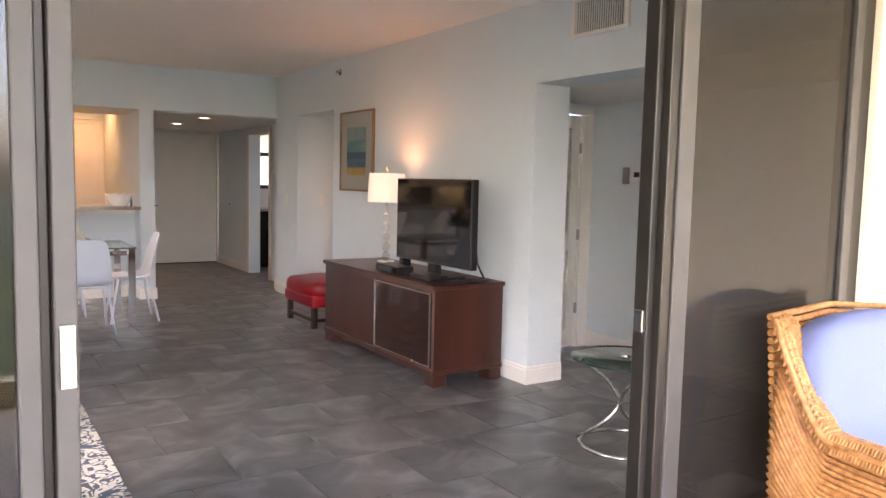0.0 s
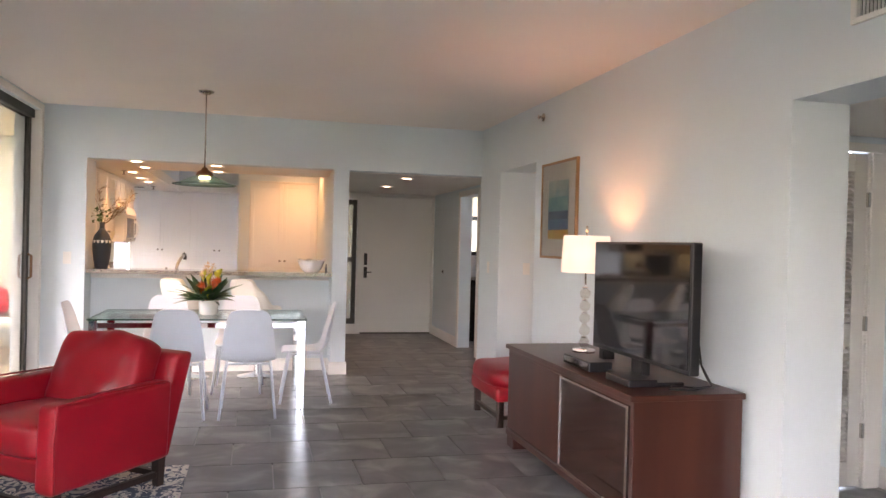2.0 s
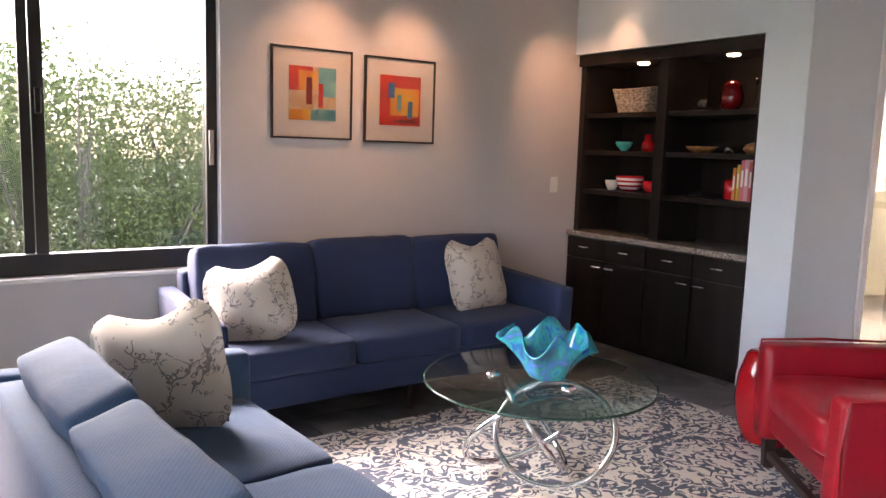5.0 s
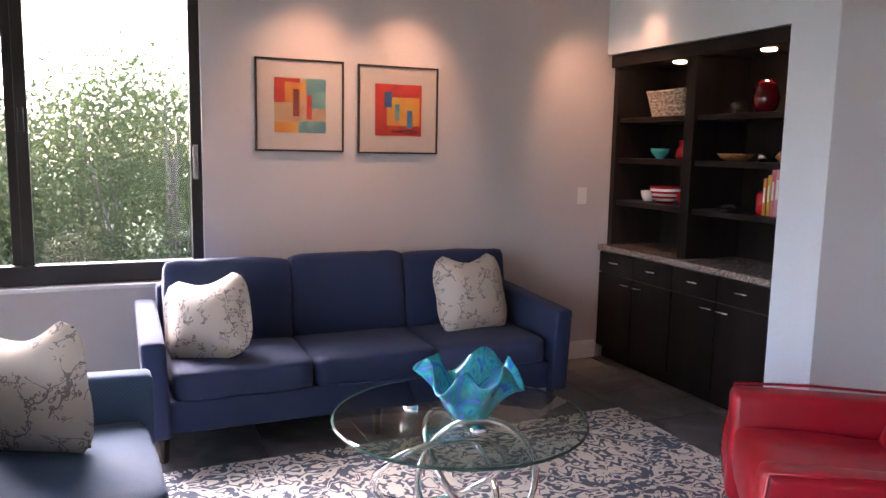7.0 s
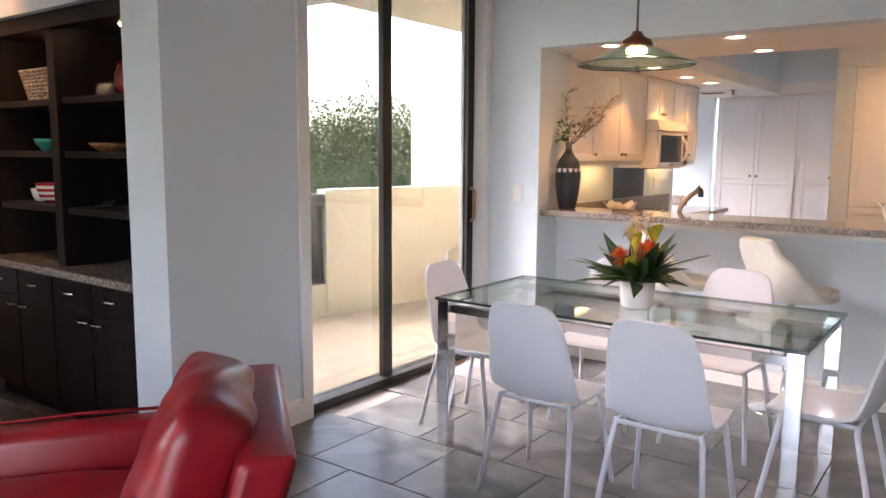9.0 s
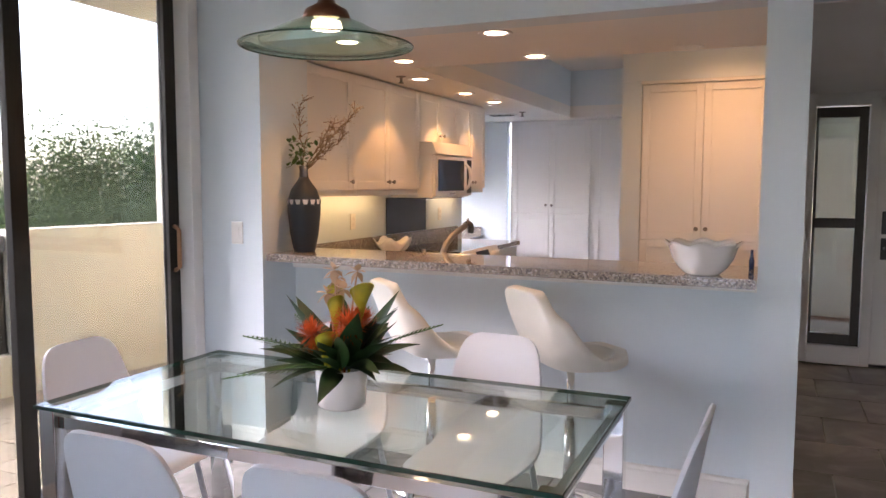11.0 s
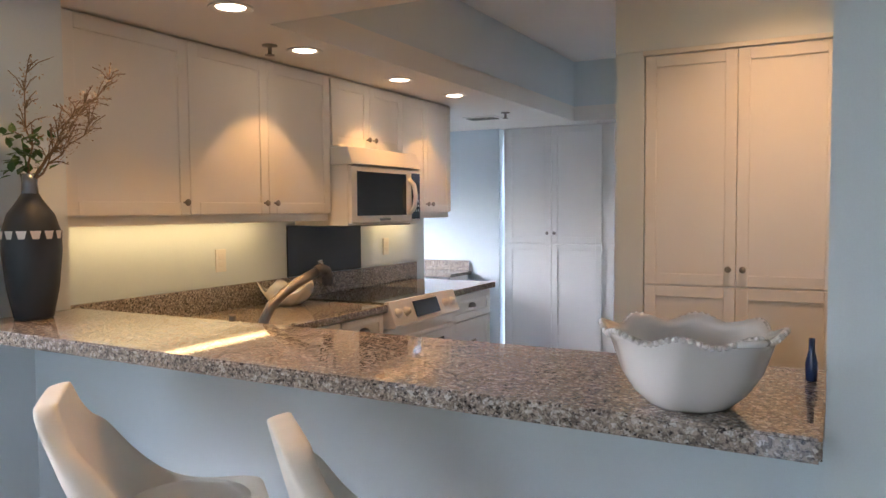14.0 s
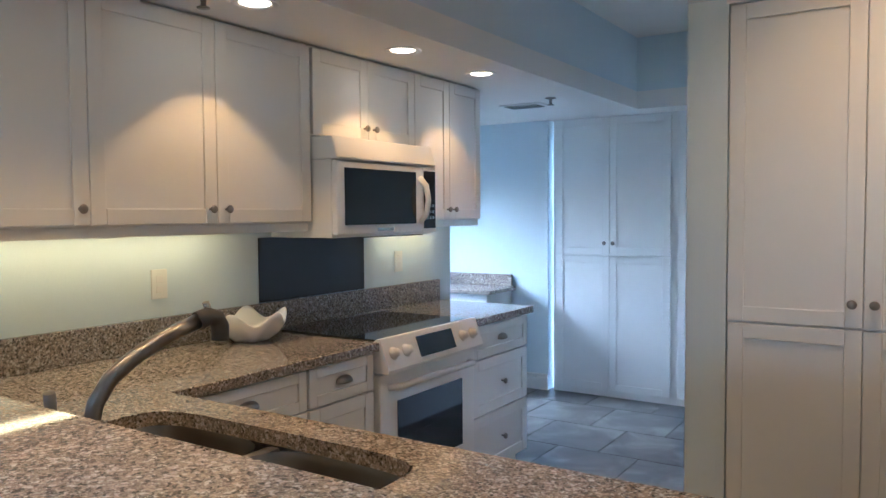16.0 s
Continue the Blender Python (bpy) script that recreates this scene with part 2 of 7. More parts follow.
def add_ribs(m, spacing, depth):
    """Fine woven ribs over a cloth."""
    nt = m.node_tree
    b = nt.nodes["Principled BSDF"]
    co = nt.nodes.new("ShaderNodeTexCoord")
    wv = nt.nodes.new("ShaderNodeTexWave")
    wv.bands_direction = "DIAGONAL"
    wv.inputs["Scale"].default_value, wv.inputs["Distortion"].default_value = 0.32 / spacing, 0.6
    nt.links.new(co.outputs["Object"], wv.inputs["Vector"])
    mr = nt.nodes.new("ShaderNodeMapRange")
    mr.inputs["To Min"].default_value, mr.inputs["To Max"].default_value = 1 - depth, 1 + depth
    nt.links.new(wv.outputs["Fac"], mr.inputs["Value"])
    sc = nt.nodes.new("ShaderNodeVectorMath")
    sc.operation = "SCALE"
    nt.links.new(b.inputs["Base Color"].links[0].from_socket, sc.inputs[0])
    nt.links.new(mr.outputs[0], sc.inputs["Scale"])
    nt.links.new(sc.outputs[0], b.inputs["Base Color"])


add_ribs(DENIM, 0.009, 0.16)
add_ribs(NAVY, 0.006, 0.10)
CHAIRWHITE = mat("white_moulded_plastic", (0.72, 0.77, 0.85), 0.34, vary=0.02)
STOOLWHITE = mat("cream_faux_leather", (0.82, 0.795, 0.72), 0.42, vary=0.04, bump=0.1, bump_scale=200)
CERAMIC = mat("white_ceramic", (0.84, 0.81, 0.79), 0.16, vary=0.02, coat=0.4)
# Grey tint put in to darken the overbright view through the glass.
PANE = glass_mat("view_dimming_pane", (0.43, 0.45, 0.445))
ARTPANE = glass_mat("clear_picture_glass", (0.95, 0.955, 0.95))
# Grey tint only, put in to dim the trees and sky outside.
DIMMEDPANE = glass_mat("dimmed_window_pane", (0.62, 0.64, 0.62), 0.02)
TABLEGLASS = glass_mat("greenish_table_glass", (0.88, 0.95, 0.92), ior=1.55)
TABLEEDGE = mat("green_glass_edge", (0.022, 0.06, 0.048), 0.08, vary=0.05)
SCREEN = glass_mat("grey_insect_screen", (0.52, 0.49, 0.46), 0.05, veil=0.34, veil_colour=(0.032, 0.029, 0.026))
LAMPGLOW = glow_mat("warm_lamp_lens", (1.0, 0.68, 0.38), 0.8)


# ---- mesh helpers ----
def box(bm, x0, x1, y0, y1, z0, z1, bevel=0.0, seg=2):
    """A box between two corners, its edges rounded by bevel."""
    r = bmesh.ops.create_cube(bm, size=1, matrix=Matrix.Translation(((x0 + x1) / 2, (y0 + y1) / 2, (z0 + z1) / 2)) @ Matrix.Diagonal((abs(x1 - x0), abs(y1 - y0), abs(z1 - z0), 1)))
    if bevel:
        es = {e for v in r["verts"] for e in v.link_edges}
        bmesh.ops.bevel(bm, geom=list(es), offset=bevel, segments=seg, affect="EDGES", profile=0.5)
    return r["verts"]


def tube(bm, pts, r, n=10, closed=False, r_end=None):
    """A round bar along points."""
    pts = [Vector(p) for p in pts]
    rings = []
    up = Vector((0, 0, 1))
    for i, p in enumerate(pts):
        a = pts[i - 1] if i or closed else p
        b = pts[(i + 1) % len(pts)] if i < len(pts) - 1 or closed else p
        d = (b - a).normalized()
        side = d.cross(up)
        if side.length < 1e-3:
            side = d.cross(Vector((0, 1, 0)))
        side.normalize()
        top = side.cross(d).normalized()
        up = top
        k = i / max(1, len(pts) - 1)
        rad = r if r_end is None else r + (r_end - r) * k
        rings.append([bm.verts.new(p + rad * (math.cos(2 * math.pi * j / n) * side + math.sin(2 * math.pi * j / n) * top)) for j in range(n)])
    m = len(rings)
    for i in range(m if closed else m - 1):
        for j in range(n):
            f = bm.faces.new((rings[i][j], rings[i][(j + 1) % n], rings[(i + 1) % m][(j + 1) % n], rings[(i + 1) % m][j]))
            f.smooth = True
    if not closed:
        bm.faces.new(rings[0]), bm.faces.new(rings[-1][::-1])


def lathe(bm, profile, n=32, at=(0, 0, 0), wave=None):
    """Turns (radius, height) points round z. wave(angle, k) may swell each ring."""
    rings = []
    for k, (r, z) in enumerate(profile):
        ring = []
        for j in range(n):
            a = 2 * math.pi * j / n
            s, dz = wave(a, k / (len(profile) - 1)) if wave else (1, 0)
            ring.append(bm.verts.new((at[0] + r * s * math.cos(a), at[1] + r * s * math.sin(a), at[2] + z + dz)))
        rings.append(ring)
    for i in range(len(rings) - 1):
        for j in range(n):
            f = bm.faces.new((rings[i][j], rings[i][(j + 1) % n], rings[i + 1][(j + 1) % n], rings[i + 1][j]))
            f.smooth = True
    if profile[0][0] > 1e-4:
        bm.faces.new(rings[0][::-1])
    if profile[-1][0] > 1e-4:
        bm.faces.new(rings[-1])


def pad(bm, x0, x1, y0, y1, z0, z1, puff=0.03, n=10, m=None, power=4.0, wrinkle=0.0, seed=0.0):
    """A stuffed cushion: a box with rounded sides and a bulging middle."""
    ob = bmesh.ops.create_cube(bm, size=2)
    vs = ob["verts"]
    es = list({e for v in vs for e in v.link_edges})
    bmesh.ops.subdivide_edges(bm, edges=es, cuts=n, use_grid_fill=True)
    allv = list(bm.verts)
    sx, sy, sz = (x1 - x0) / 2, (y1 - y0) / 2, (z1 - z0) / 2
    for v in allv:
        c = v.co.copy()
        # superellipsoid rounding
        d = (abs(c.x) ** power + abs(c.y) ** power + abs(c.z) ** power) ** (1 / power)
        q = c / d * max(abs(c.x), abs(c.y), abs(c.z))
        q = c.lerp(q, 0.9)
        fx, fy, fz = 1 - q.x ** 2, 1 - q.y ** 2, 1 - q.z ** 2
        p = Vector(((x0 + x1) / 2 + q.x * sx, (y0 + y1) / 2 + q.y * sy, (z0 + z1) / 2 + q.z * sz))
        p.x += math.copysign(puff, q.x) * max(0, fy) * max(0, fz) * (abs(q.x) > 0.5)
        p.y += math.copysign(puff, q.y) * max(0, fx) * max(0, fz) * (abs(q.y) > 0.5)
        p.z += math.copysign(puff, q.z) * max(0, fx) * max(0, fy) * (abs(q.z) > 0.5)
        if wrinkle:
            p += wrinkle * noise.noise_vector(p * 7 + Vector((seed, seed, seed)))
        v.co = p
    for v in allv:
        for f in v.link_faces:
            f.smooth = True
    return allv


def turn_mesh(verts, m):
    for v in verts:
        v.co = m @ v.co


def mesh_of(name, bm, material):
    bmesh.ops.recalc_face_normals(bm, faces=bm.faces[:])
    me = bpy.data.meshes.new(name)
    bm.to_mesh(me)
    bm.free()
    me.materials.append(material)
    return me


def part(name, bm, material, parent, label=""):
    """One mesh object under a thing or under a part."""
    ob = new(name, mesh_of(name, bm, material))
    ob.parent = parent
    return tagged(ob, label)


def thing(name, at, label, category, group="", rz=0.0, kind=""):
    """An Empty at a thing's base, under which its parts hang."""
    ob = new(name)
    ob.empty_display_size = 0.1
    ob.matrix_world = pose(*at, 0, 0, rz)
    return tagged(ob, label, category, group, kind)


def single(name, bm, material, at, label, category, group="", rz=0.0, kind=""):
    """A thing of one mesh."""
    ob = new(name, mesh_of(name, bm, material))
    ob.matrix_world = pose(*at, 0, 0, rz)
    return tagged(ob, label, category, group, kind)


def setting(name, boxes, material, label, bevel=0.0):
    """A piece of the setting made of boxes."""
    bm = bmesh.new()
    for b in boxes:
        box(bm, *b, bevel=bevel)
    ob = new(name, mesh_of(name, bm, material))
    return tagged(ob, label, kind="structure")


def bx(*a, bevel=0.0, seg=2):
    bm = bmesh.new()
    box(bm, *a, bevel=bevel, seg=seg)
    return bm


def smooth(bm):
    for f in bm.faces:
        f.smooth = True
    return bm


# ---- structure ----
CZ, LOW = 2.68, 2.175   # living ceiling, kitchen and hall ceiling
setting("floor", [(-2.9, 6.2, 2.0, 7.5, -0.2, -0.012), (-0.9, 6.2, 7.5, 12.9, -0.2, -0.012), (-2.4, 6.2, 12.9, 15.2, -0.2, -0.012)], GROUT, "pale grout bed under slate grey floor tiles")
setting("ceiling", [(-2.57, 3.75, 2.1, 9.43, CZ, CZ + 0.15)], CEIL, "smooth white painted living room ceiling")
# east wall with the alcove and the passage
setting("wall_east", [(3.75, 4.07, 4.41, 7.74, 0, CZ), (3.75, 4.07, 7.74, 8.75, 2.17, CZ), (3.75, 4.07, 8.75, 9.43, 0, CZ),
                      (3.75, 4.07, 2.1, 4.41, 2.13, CZ)], WALL, "pale blue painted wall with an alcove opening")
setting("ceiling_alcove", [(4.07, 5.23, 2.1, 5.35, 2.13, 2.25)], CEIL, "low white painted alcove ceiling")
setting("wall_alcove", [(5.08, 5.23, 2.1, 5.35, 0, 2.13), (4.07, 5.08, 5.2, 5.35, 2.06, 2.13)], WALL, "pale blue painted alcove wall")
setting("wall_passage", [(4.07, 6.0, 8.75, 8.9, 0, 2.4), (4.07, 6.0, 7.59, 7.74, 0, 2.4), (6.0, 6.1, 7.59, 8.9, 0, 2.4)], WALL, "pale blue painted passage wall")
setting("ceiling_passage", [(4.07, 6.0, 7.74, 8.75, 2.17, 2.3)], CEIL, "white painted passage ceiling")
# north wall with the kitchen opening and the hall opening
setting("wall_north", [(-0.95, -0.30, 9.43, 9.73, 0, CZ), (-0.30, 2.12, 9.43, 9.6, LOW, CZ), (2.12, 2.28, 9.43, 9.95, 0, CZ), (2.28, 3.80, 9.43, 9.6, LOW, CZ), (3.80, 4.07, 9.432, 9.62, 0, CZ)], WALL, "pale blue painted wall with a kitchen pass-through")
setting("wall_bar", [(-0.30, 2.12, 9.73, 9.88, 0, 1.03)], WALL, "pale blue painted half wall under the bar")
setting("wall_bar_jamb", [(-0.45, -0.302, 9.73, 9.872, 0, LOW)], WALL, "pale blue painted jamb of the pass-through")
# kitchen and hall
setting("ceiling_kitchen", [(-0.80, 0.07, 9.73, 12.95, LOW, 2.3), (-2.4, 0.07, 12.95, 15.0, LOW, 2.3), (0.07, 2.28, 9.6, 10.53, LOW, 2.3), (0.07, 1.085, 14.45, 15.0, LOW, 2.3), (-0.3, 0.07, 9.6, 9.73, LOW, 2.3)], CEIL, "low white painted kitchen ceiling with a raised tray")
setting("ceiling_tray", [(0.0, 2.28, 10.46, 14.52, 2.68, 2.8)], CEIL, "raised white tray ceiling in the kitchen")
setting("wall_tray", [(0.0, 0.068, 10.46, 14.52, 2.3, 2.68), (0.068, 2.15, 10.46, 10.528, 2.3, 2.68), (0.068, 1.085, 14.452, 14.52, 2.3, 2.68), (1.085, 2.15, 12.02, 14.52, 2.215, 2.68)], WALL, "blue-grey painted sides of the ceiling tray")
setting("wall_kitchen_west", [(-0.80, -0.665, 9.88, 13.1, 0, LOW)], WALL, "pale painted kitchen wall behind the counter")
setting("wall_nook", [(-2.4, -0.735, 14.67, 14.8, 0, LOW), (-2.4, -2.28, 13.1, 14.67, 0, 0.95), (-2.4, -2.28, 13.1, 14.67, 1.75, LOW), (-2.4, -2.28, 13.1, 13.5, 0.95, 1.75), (-2.4, -2.28, 14.3, 14.67, 0.95, 1.75), (-2.28, -0.8, 12.95, 13.1, 0, LOW)], WALL, "pale blue painted breakfast nook wall")
setting("wall_kitchen_north", [(-0.735, 2.3, 15.05, 15.2, 0, LOW)], WALL, "painted wall behind the pantry")
setting("wall_kitchen_east", [(2.15, 2.28, 9.95, 15.05, 0, 2.68)], WALL, "pale blue painted wall between kitchen and hall")
setting("ceiling_hall", [(2.28, 4.07, 9.6, 13.0, LOW - 0.005, 2.3)], CEIL, "low white painted hall ceiling")
setting("wall_hall_north", [(2.28, 2.45, 12.95, 13.1, 0, LOW), (2.45, 2.83, 12.95, 13.1, 2.07, LOW), (2.83, 2.90, 12.95, 13.1, 0, LOW), (2.90, 4.01, 12.95, 13.1, 2.12, LOW), (4.01, 4.2, 12.95, 13.1, 0, LOW)], WHITE, "white painted entry wall")
setting("wall_hall_east", [(4.04, 4.2, 11.35, 12.95, 0, LOW), (4.04, 4.2, 9.62, 11.35, 2.06, LOW), (4.04, 4.2, 9.62, 10.5, 0, 2.06)], WALL, "pale painted hall wall with a doorway")
setting("wall_bath", [(6.0, 6.15, 9.3, 12.65, 0, 2.4), (4.2, 4.35, 12.5, 12.65, 0, 2.4), (4.35, 5.3, 12.5, 12.65, 0, 1.25), (4.35, 5.3, 12.5, 12.65, 2.25, 2.4), (5.3, 6.0, 12.5, 12.65, 0, 2.4), (4.2, 6.0, 9.15, 9.3, 0, 2.4)], GREIGE, "painted wall of the room off the hall")
setting("ceiling_bath", [(4.2, 6.15, 9.3, 12.65, 2.3, 2.4)], CEIL, "white ceiling of the room off the hall")
# west side
setting("wall_west", [(-2.77, -2.57, 4.05, 7.55, 0, CZ), (-2.77, -2.57, 2.0, 4.05, 0, 0.72), (-2.77, -2.57, 2.0, 2.25, 0.72, CZ), (-2.77, -2.57, 2.25, 4.05, 2.42, CZ)], GREIGE, "warm grey painted wall behind the sofa")
setting("wall_bookcase", [(-2.57, -0.99, 6.795, 7.35, 2.175, CZ), (-2.57, -0.99, 7.35, 7.5, 0, CZ)], WALL, "pale blue painted wall over the built-in bookcase")
setting("wall_column", [(-0.99, -0.70, 6.795, 7.60, 0, CZ)], WALL, "pale blue painted column beside the bookcase")
setting("wall_dining", [(-0.90, -0.70, 7.60, 9.43, 2.60, CZ)], WALL, "pale painted header over the balcony slider")
# south side: slider to the porch
setting("wall_south", [(-2.77, -1.6, 2.0, 2.15, 0, CZ), (-1.6, 3.61, 2.0, 2.15, 2.45, CZ), (3.61, 5.23, 2.0, 2.15, 0, CZ)], CREAM, "cream stucco wall around the porch slider")
# Unseen floor, its colour kept pale to bounce daylight into the room.
setting("porch_floor", [(-2.7, 5.2, -1.6, 2.0, -0.2, -0.01)], mat("pale_porch_tile", (0.52, 0.47, 0.40), 0.6, vary=0.06, scale=3, fine=0.04), "pale tiled porch floor outside the slider")
# Unseen ceiling, made deep enough to hold sun off the porch chair.
setting("porch_ceiling", [(-2.7, 5.2, -1.6, 2.0, 2.6, 2.75)], CEIL, "white painted porch ceiling")
# Low parapet lets daylight in; the unseen end walls block low sun.
setting("porch_parapet_sun_walls", [(-2.7, 5.2, -1.6, -1.45, -0.2, 0.15), (-2.7, -2.55, -1.45, 2.0, 0, 2.6), (5.05, 5.2, -1.45, 2.0, 0, 2.6)], CREAM, "unseen cream porch parapet with end walls added against the sun")


# ---- special materials of the living room ----
def node_mat(name, rough=0.6):
    m = bpy.data.materials.new(name)
    m.use_nodes = True
    nt = m.node_tree
    b = nt.nodes["Principled BSDF"]
    b.inputs["Roughness"].default_value = rough
    return m, nt, b


def nmath(nt, op, a, b=None):
    n = nt.nodes.new("ShaderNodeMath")
    n.operation = op
    for i, v in enumerate((a, b)):
        if v is None:
            continue
        if isinstance(v, (int, float)):
            n.inputs[i].default_value = v
        else:
            nt.links.new(v, n.inputs[i])
    return n.outputs[0]


def rug_mat():
    """Cream mirrored damask leaves on slate blue, in ogee medallions."""
    m, nt, b = node_mat("damask_rug_wool", 0.95)
    co = nt.nodes.new("ShaderNodeTexCoord")
    sp = nt.nodes.new("ShaderNodeSeparateXYZ")
    nt.links.new(co.outputs["Object"], sp.inputs[0])
    cw, ch = 0.36, 0.50
    u = nmath(nt, "MULTIPLY", sp.outputs[0], math.pi / cw)
    v = nmath(nt, "MULTIPLY", sp.outputs[1], math.pi / ch)
    a = nmath(nt, "ADD", nmath(nt, "COSINE", u), nmath(nt, "COSINE", v))
    mir = nt.nodes.new("ShaderNodeCombineXYZ")
    nt.links.new(nmath(nt, "PINGPONG", sp.outputs[0], cw), mir.inputs[0])
    nt.links.new(nmath(nt, "PINGPONG", sp.outputs[1], ch), mir.inputs[1])
    leaf = nt.nodes.new("ShaderNodeTexNoise")
    leaf.inputs["Scale"].default_value, leaf.inputs["Detail"].default_value, leaf.inputs["Distortion"].default_value = 13.0, 0.5, 1.5
    nt.links.new(mir.outputs[0], leaf.inputs["Vector"])
    curl = nmath(nt, "SINE", nmath(nt, "ADD", nmath(nt, "MULTIPLY", leaf.outputs["Fac"], 22.0), nmath(nt, "MULTIPLY", a, 5.0)))
    field = nmath(nt, "GREATER_THAN", nmath(nt, "ABSOLUTE", a), 0.24)
    leafy = nmath(nt, "GREATER_THAN", curl, -0.30)
    sprig = nmath(nt, "GREATER_THAN", curl, 0.62)
    keep = nmath(nt, "ADD", nmath(nt, "MULTIPLY", field, leafy), nmath(nt, "MULTIPLY", nmath(nt, "SUBTRACT", 1.0, field), sprig))
    fib = nt.nodes.new("ShaderNodeTexNoise")
    fib.inputs["Scale"].default_value, fib.inputs["Detail"].default_value = 420, 2
    nt.links.new(co.outputs["Object"], fib.inputs["Vector"])
    mx = nt.nodes.new("ShaderNodeMix")
    mx.data_type = "RGBA"
    mx.inputs[6].default_value, mx.inputs[7].default_value = (0.12, 0.14, 0.19, 1), (0.82, 0.78, 0.71, 1)
    nt.links.new(keep, mx.inputs[0])
    hv = nt.nodes.new("ShaderNodeHueSaturation")
    nt.links.new(mx.outputs[2], hv.inputs["Color"])
    mr = nt.nodes.new("ShaderNodeMapRange")
    mr.inputs["To Min"].default_value, mr.inputs["To Max"].default_value = 0.75, 1.2
    nt.links.new(fib.outputs["Fac"], mr.inputs["Value"]), nt.links.new(mr.outputs[0], hv.inputs["Value"])
    nt.links.new(hv.outputs[0], b.inputs["Base Color"])
    bp = nt.nodes.new("ShaderNodeBump")
    bp.inputs["Strength"].default_value, bp.inputs["Distance"].default_value = 0.6, 0.004
    nt.links.new(nmath(nt, "ADD", nmath(nt, "MULTIPLY", keep, 0.6), fib.outputs["Fac"]), bp.inputs["Height"])
    nt.links.new(bp.outputs[0], b.inputs["Normal"])
    return m


def twig_mat():
    """Cream linen printed with dark twigs."""
    m, nt, b = node_mat("twig_print_linen", 0.9)
    co = nt.nodes.new("ShaderNodeTexCoord")
    dn = nt.nodes.new("ShaderNodeTexNoise")
    dn.inputs["Scale"].default_value = 9
    nt.links.new(co.outputs["Object"], dn.inputs["Vector"])
    vm = nt.nodes.new("ShaderNodeVectorMath")
    vm.operation = "MULTIPLY_ADD"
    vm.inputs[1].default_value = (0.10, 0.10, 0.10)
    nt.links.new(dn.outputs["Color"], vm.inputs[0]), nt.links.new(co.outputs["Object"], vm.inputs[2])
    stem = nt.nodes.new("ShaderNodeTexVoronoi")
    stem.feature, stem.inputs["Scale"].default_value = "DISTANCE_TO_EDGE", 9
    nt.links.new(vm.outputs[0], stem.inputs["Vector"])
    bud = nt.nodes.new("ShaderNodeTexVoronoi")
    bud.inputs["Scale"].default_value = 46
    nt.links.new(vm.outputs[0], bud.inputs["Vector"])
    mask = nmath(nt, "GREATER_THAN", dn.outputs["Fac"], 0.46)
    line = nmath(nt, "MULTIPLY", nmath(nt, "LESS_THAN", stem.outputs["Distance"], 0.016), mask)
    ring = nmath(nt, "MULTIPLY", nmath(nt, "LESS_THAN", bud.outputs["Distance"], 0.40), nmath(nt, "GREATER_THAN", bud.outputs["Distance"], 0.24))
    leaf = nmath(nt, "MULTIPLY", nmath(nt, "MULTIPLY", ring, nmath(nt, "LESS_THAN", stem.outputs["Distance"], 0.15)), mask)
    ink = nmath(nt, "MAXIMUM", line, leaf)
    mx = nt.nodes.new("ShaderNodeMix")
    mx.data_type = "RGBA"
    mx.inputs[6].default_value, mx.inputs[7].default_value = (0.54, 0.49, 0.41, 1), (0.09, 0.09, 0.10, 1)
    nt.links.new(nmath(nt, "MULTIPLY", ink, 0.75), mx.inputs[0])
    nt.links.new(mx.outputs[2], b.inputs["Base Color"])
    return m


RUG = rug_mat()
TWIG = twig_mat()
PIPING = mat("black_piping", (0.03, 0.03, 0.035), 0.7)
ARTGLASS = ramp_mat("marbled_art_glass", [(0.26, (0.010, 0.05, 0.30)), (0.38, (0.008, 0.17, 0.42)), (0.46, (0.01, 0.36, 0.40)), (0.54, (0.02, 0.24, 0.24)), (0.62, (0.03, 0.20, 0.55)), (0.76, (0.24, 0.22, 0.60))], 11, 0.06, 4, (1, 1, 0.6), distort=1.8)
WICKER = ramp_mat("honey_rattan", [(0.3, (0.20, 0.085, 0.025)), (0.7, (0.44, 0.21, 0.075))], 40, 0.5, 3, bump=0.3)
PERIWINKLE = mat("periwinkle_cushion_cloth", (0.11, 0.14, 0.29), 0.9, vary=0.04, bump=0.4, bump_scale=400, fine=0.06)
MATBOARD = mat("cream_mat_board", (0.60, 0.56, 0.52), 0.8, vary=0.02)
GOLDFRAME = mat("worn_gold_frame", (0.35, 0.19, 0.09), 0.4, metal=0.4, vary=0.12, scale=30)
SHADE = glow_mat("pleated_white_shade", (0.85, 0.66, 0.52), 0.026)
CRYSTAL = glass_mat("crystal", (0.9, 0.9, 0.88), ior=1.8)
BASKETRY = ramp_mat("woven_seagrass", [(0.35, (0.20, 0.15, 0.10)), (0.65, (0.55, 0.46, 0.36))], 60, 0.8, 3, bump=0.5)


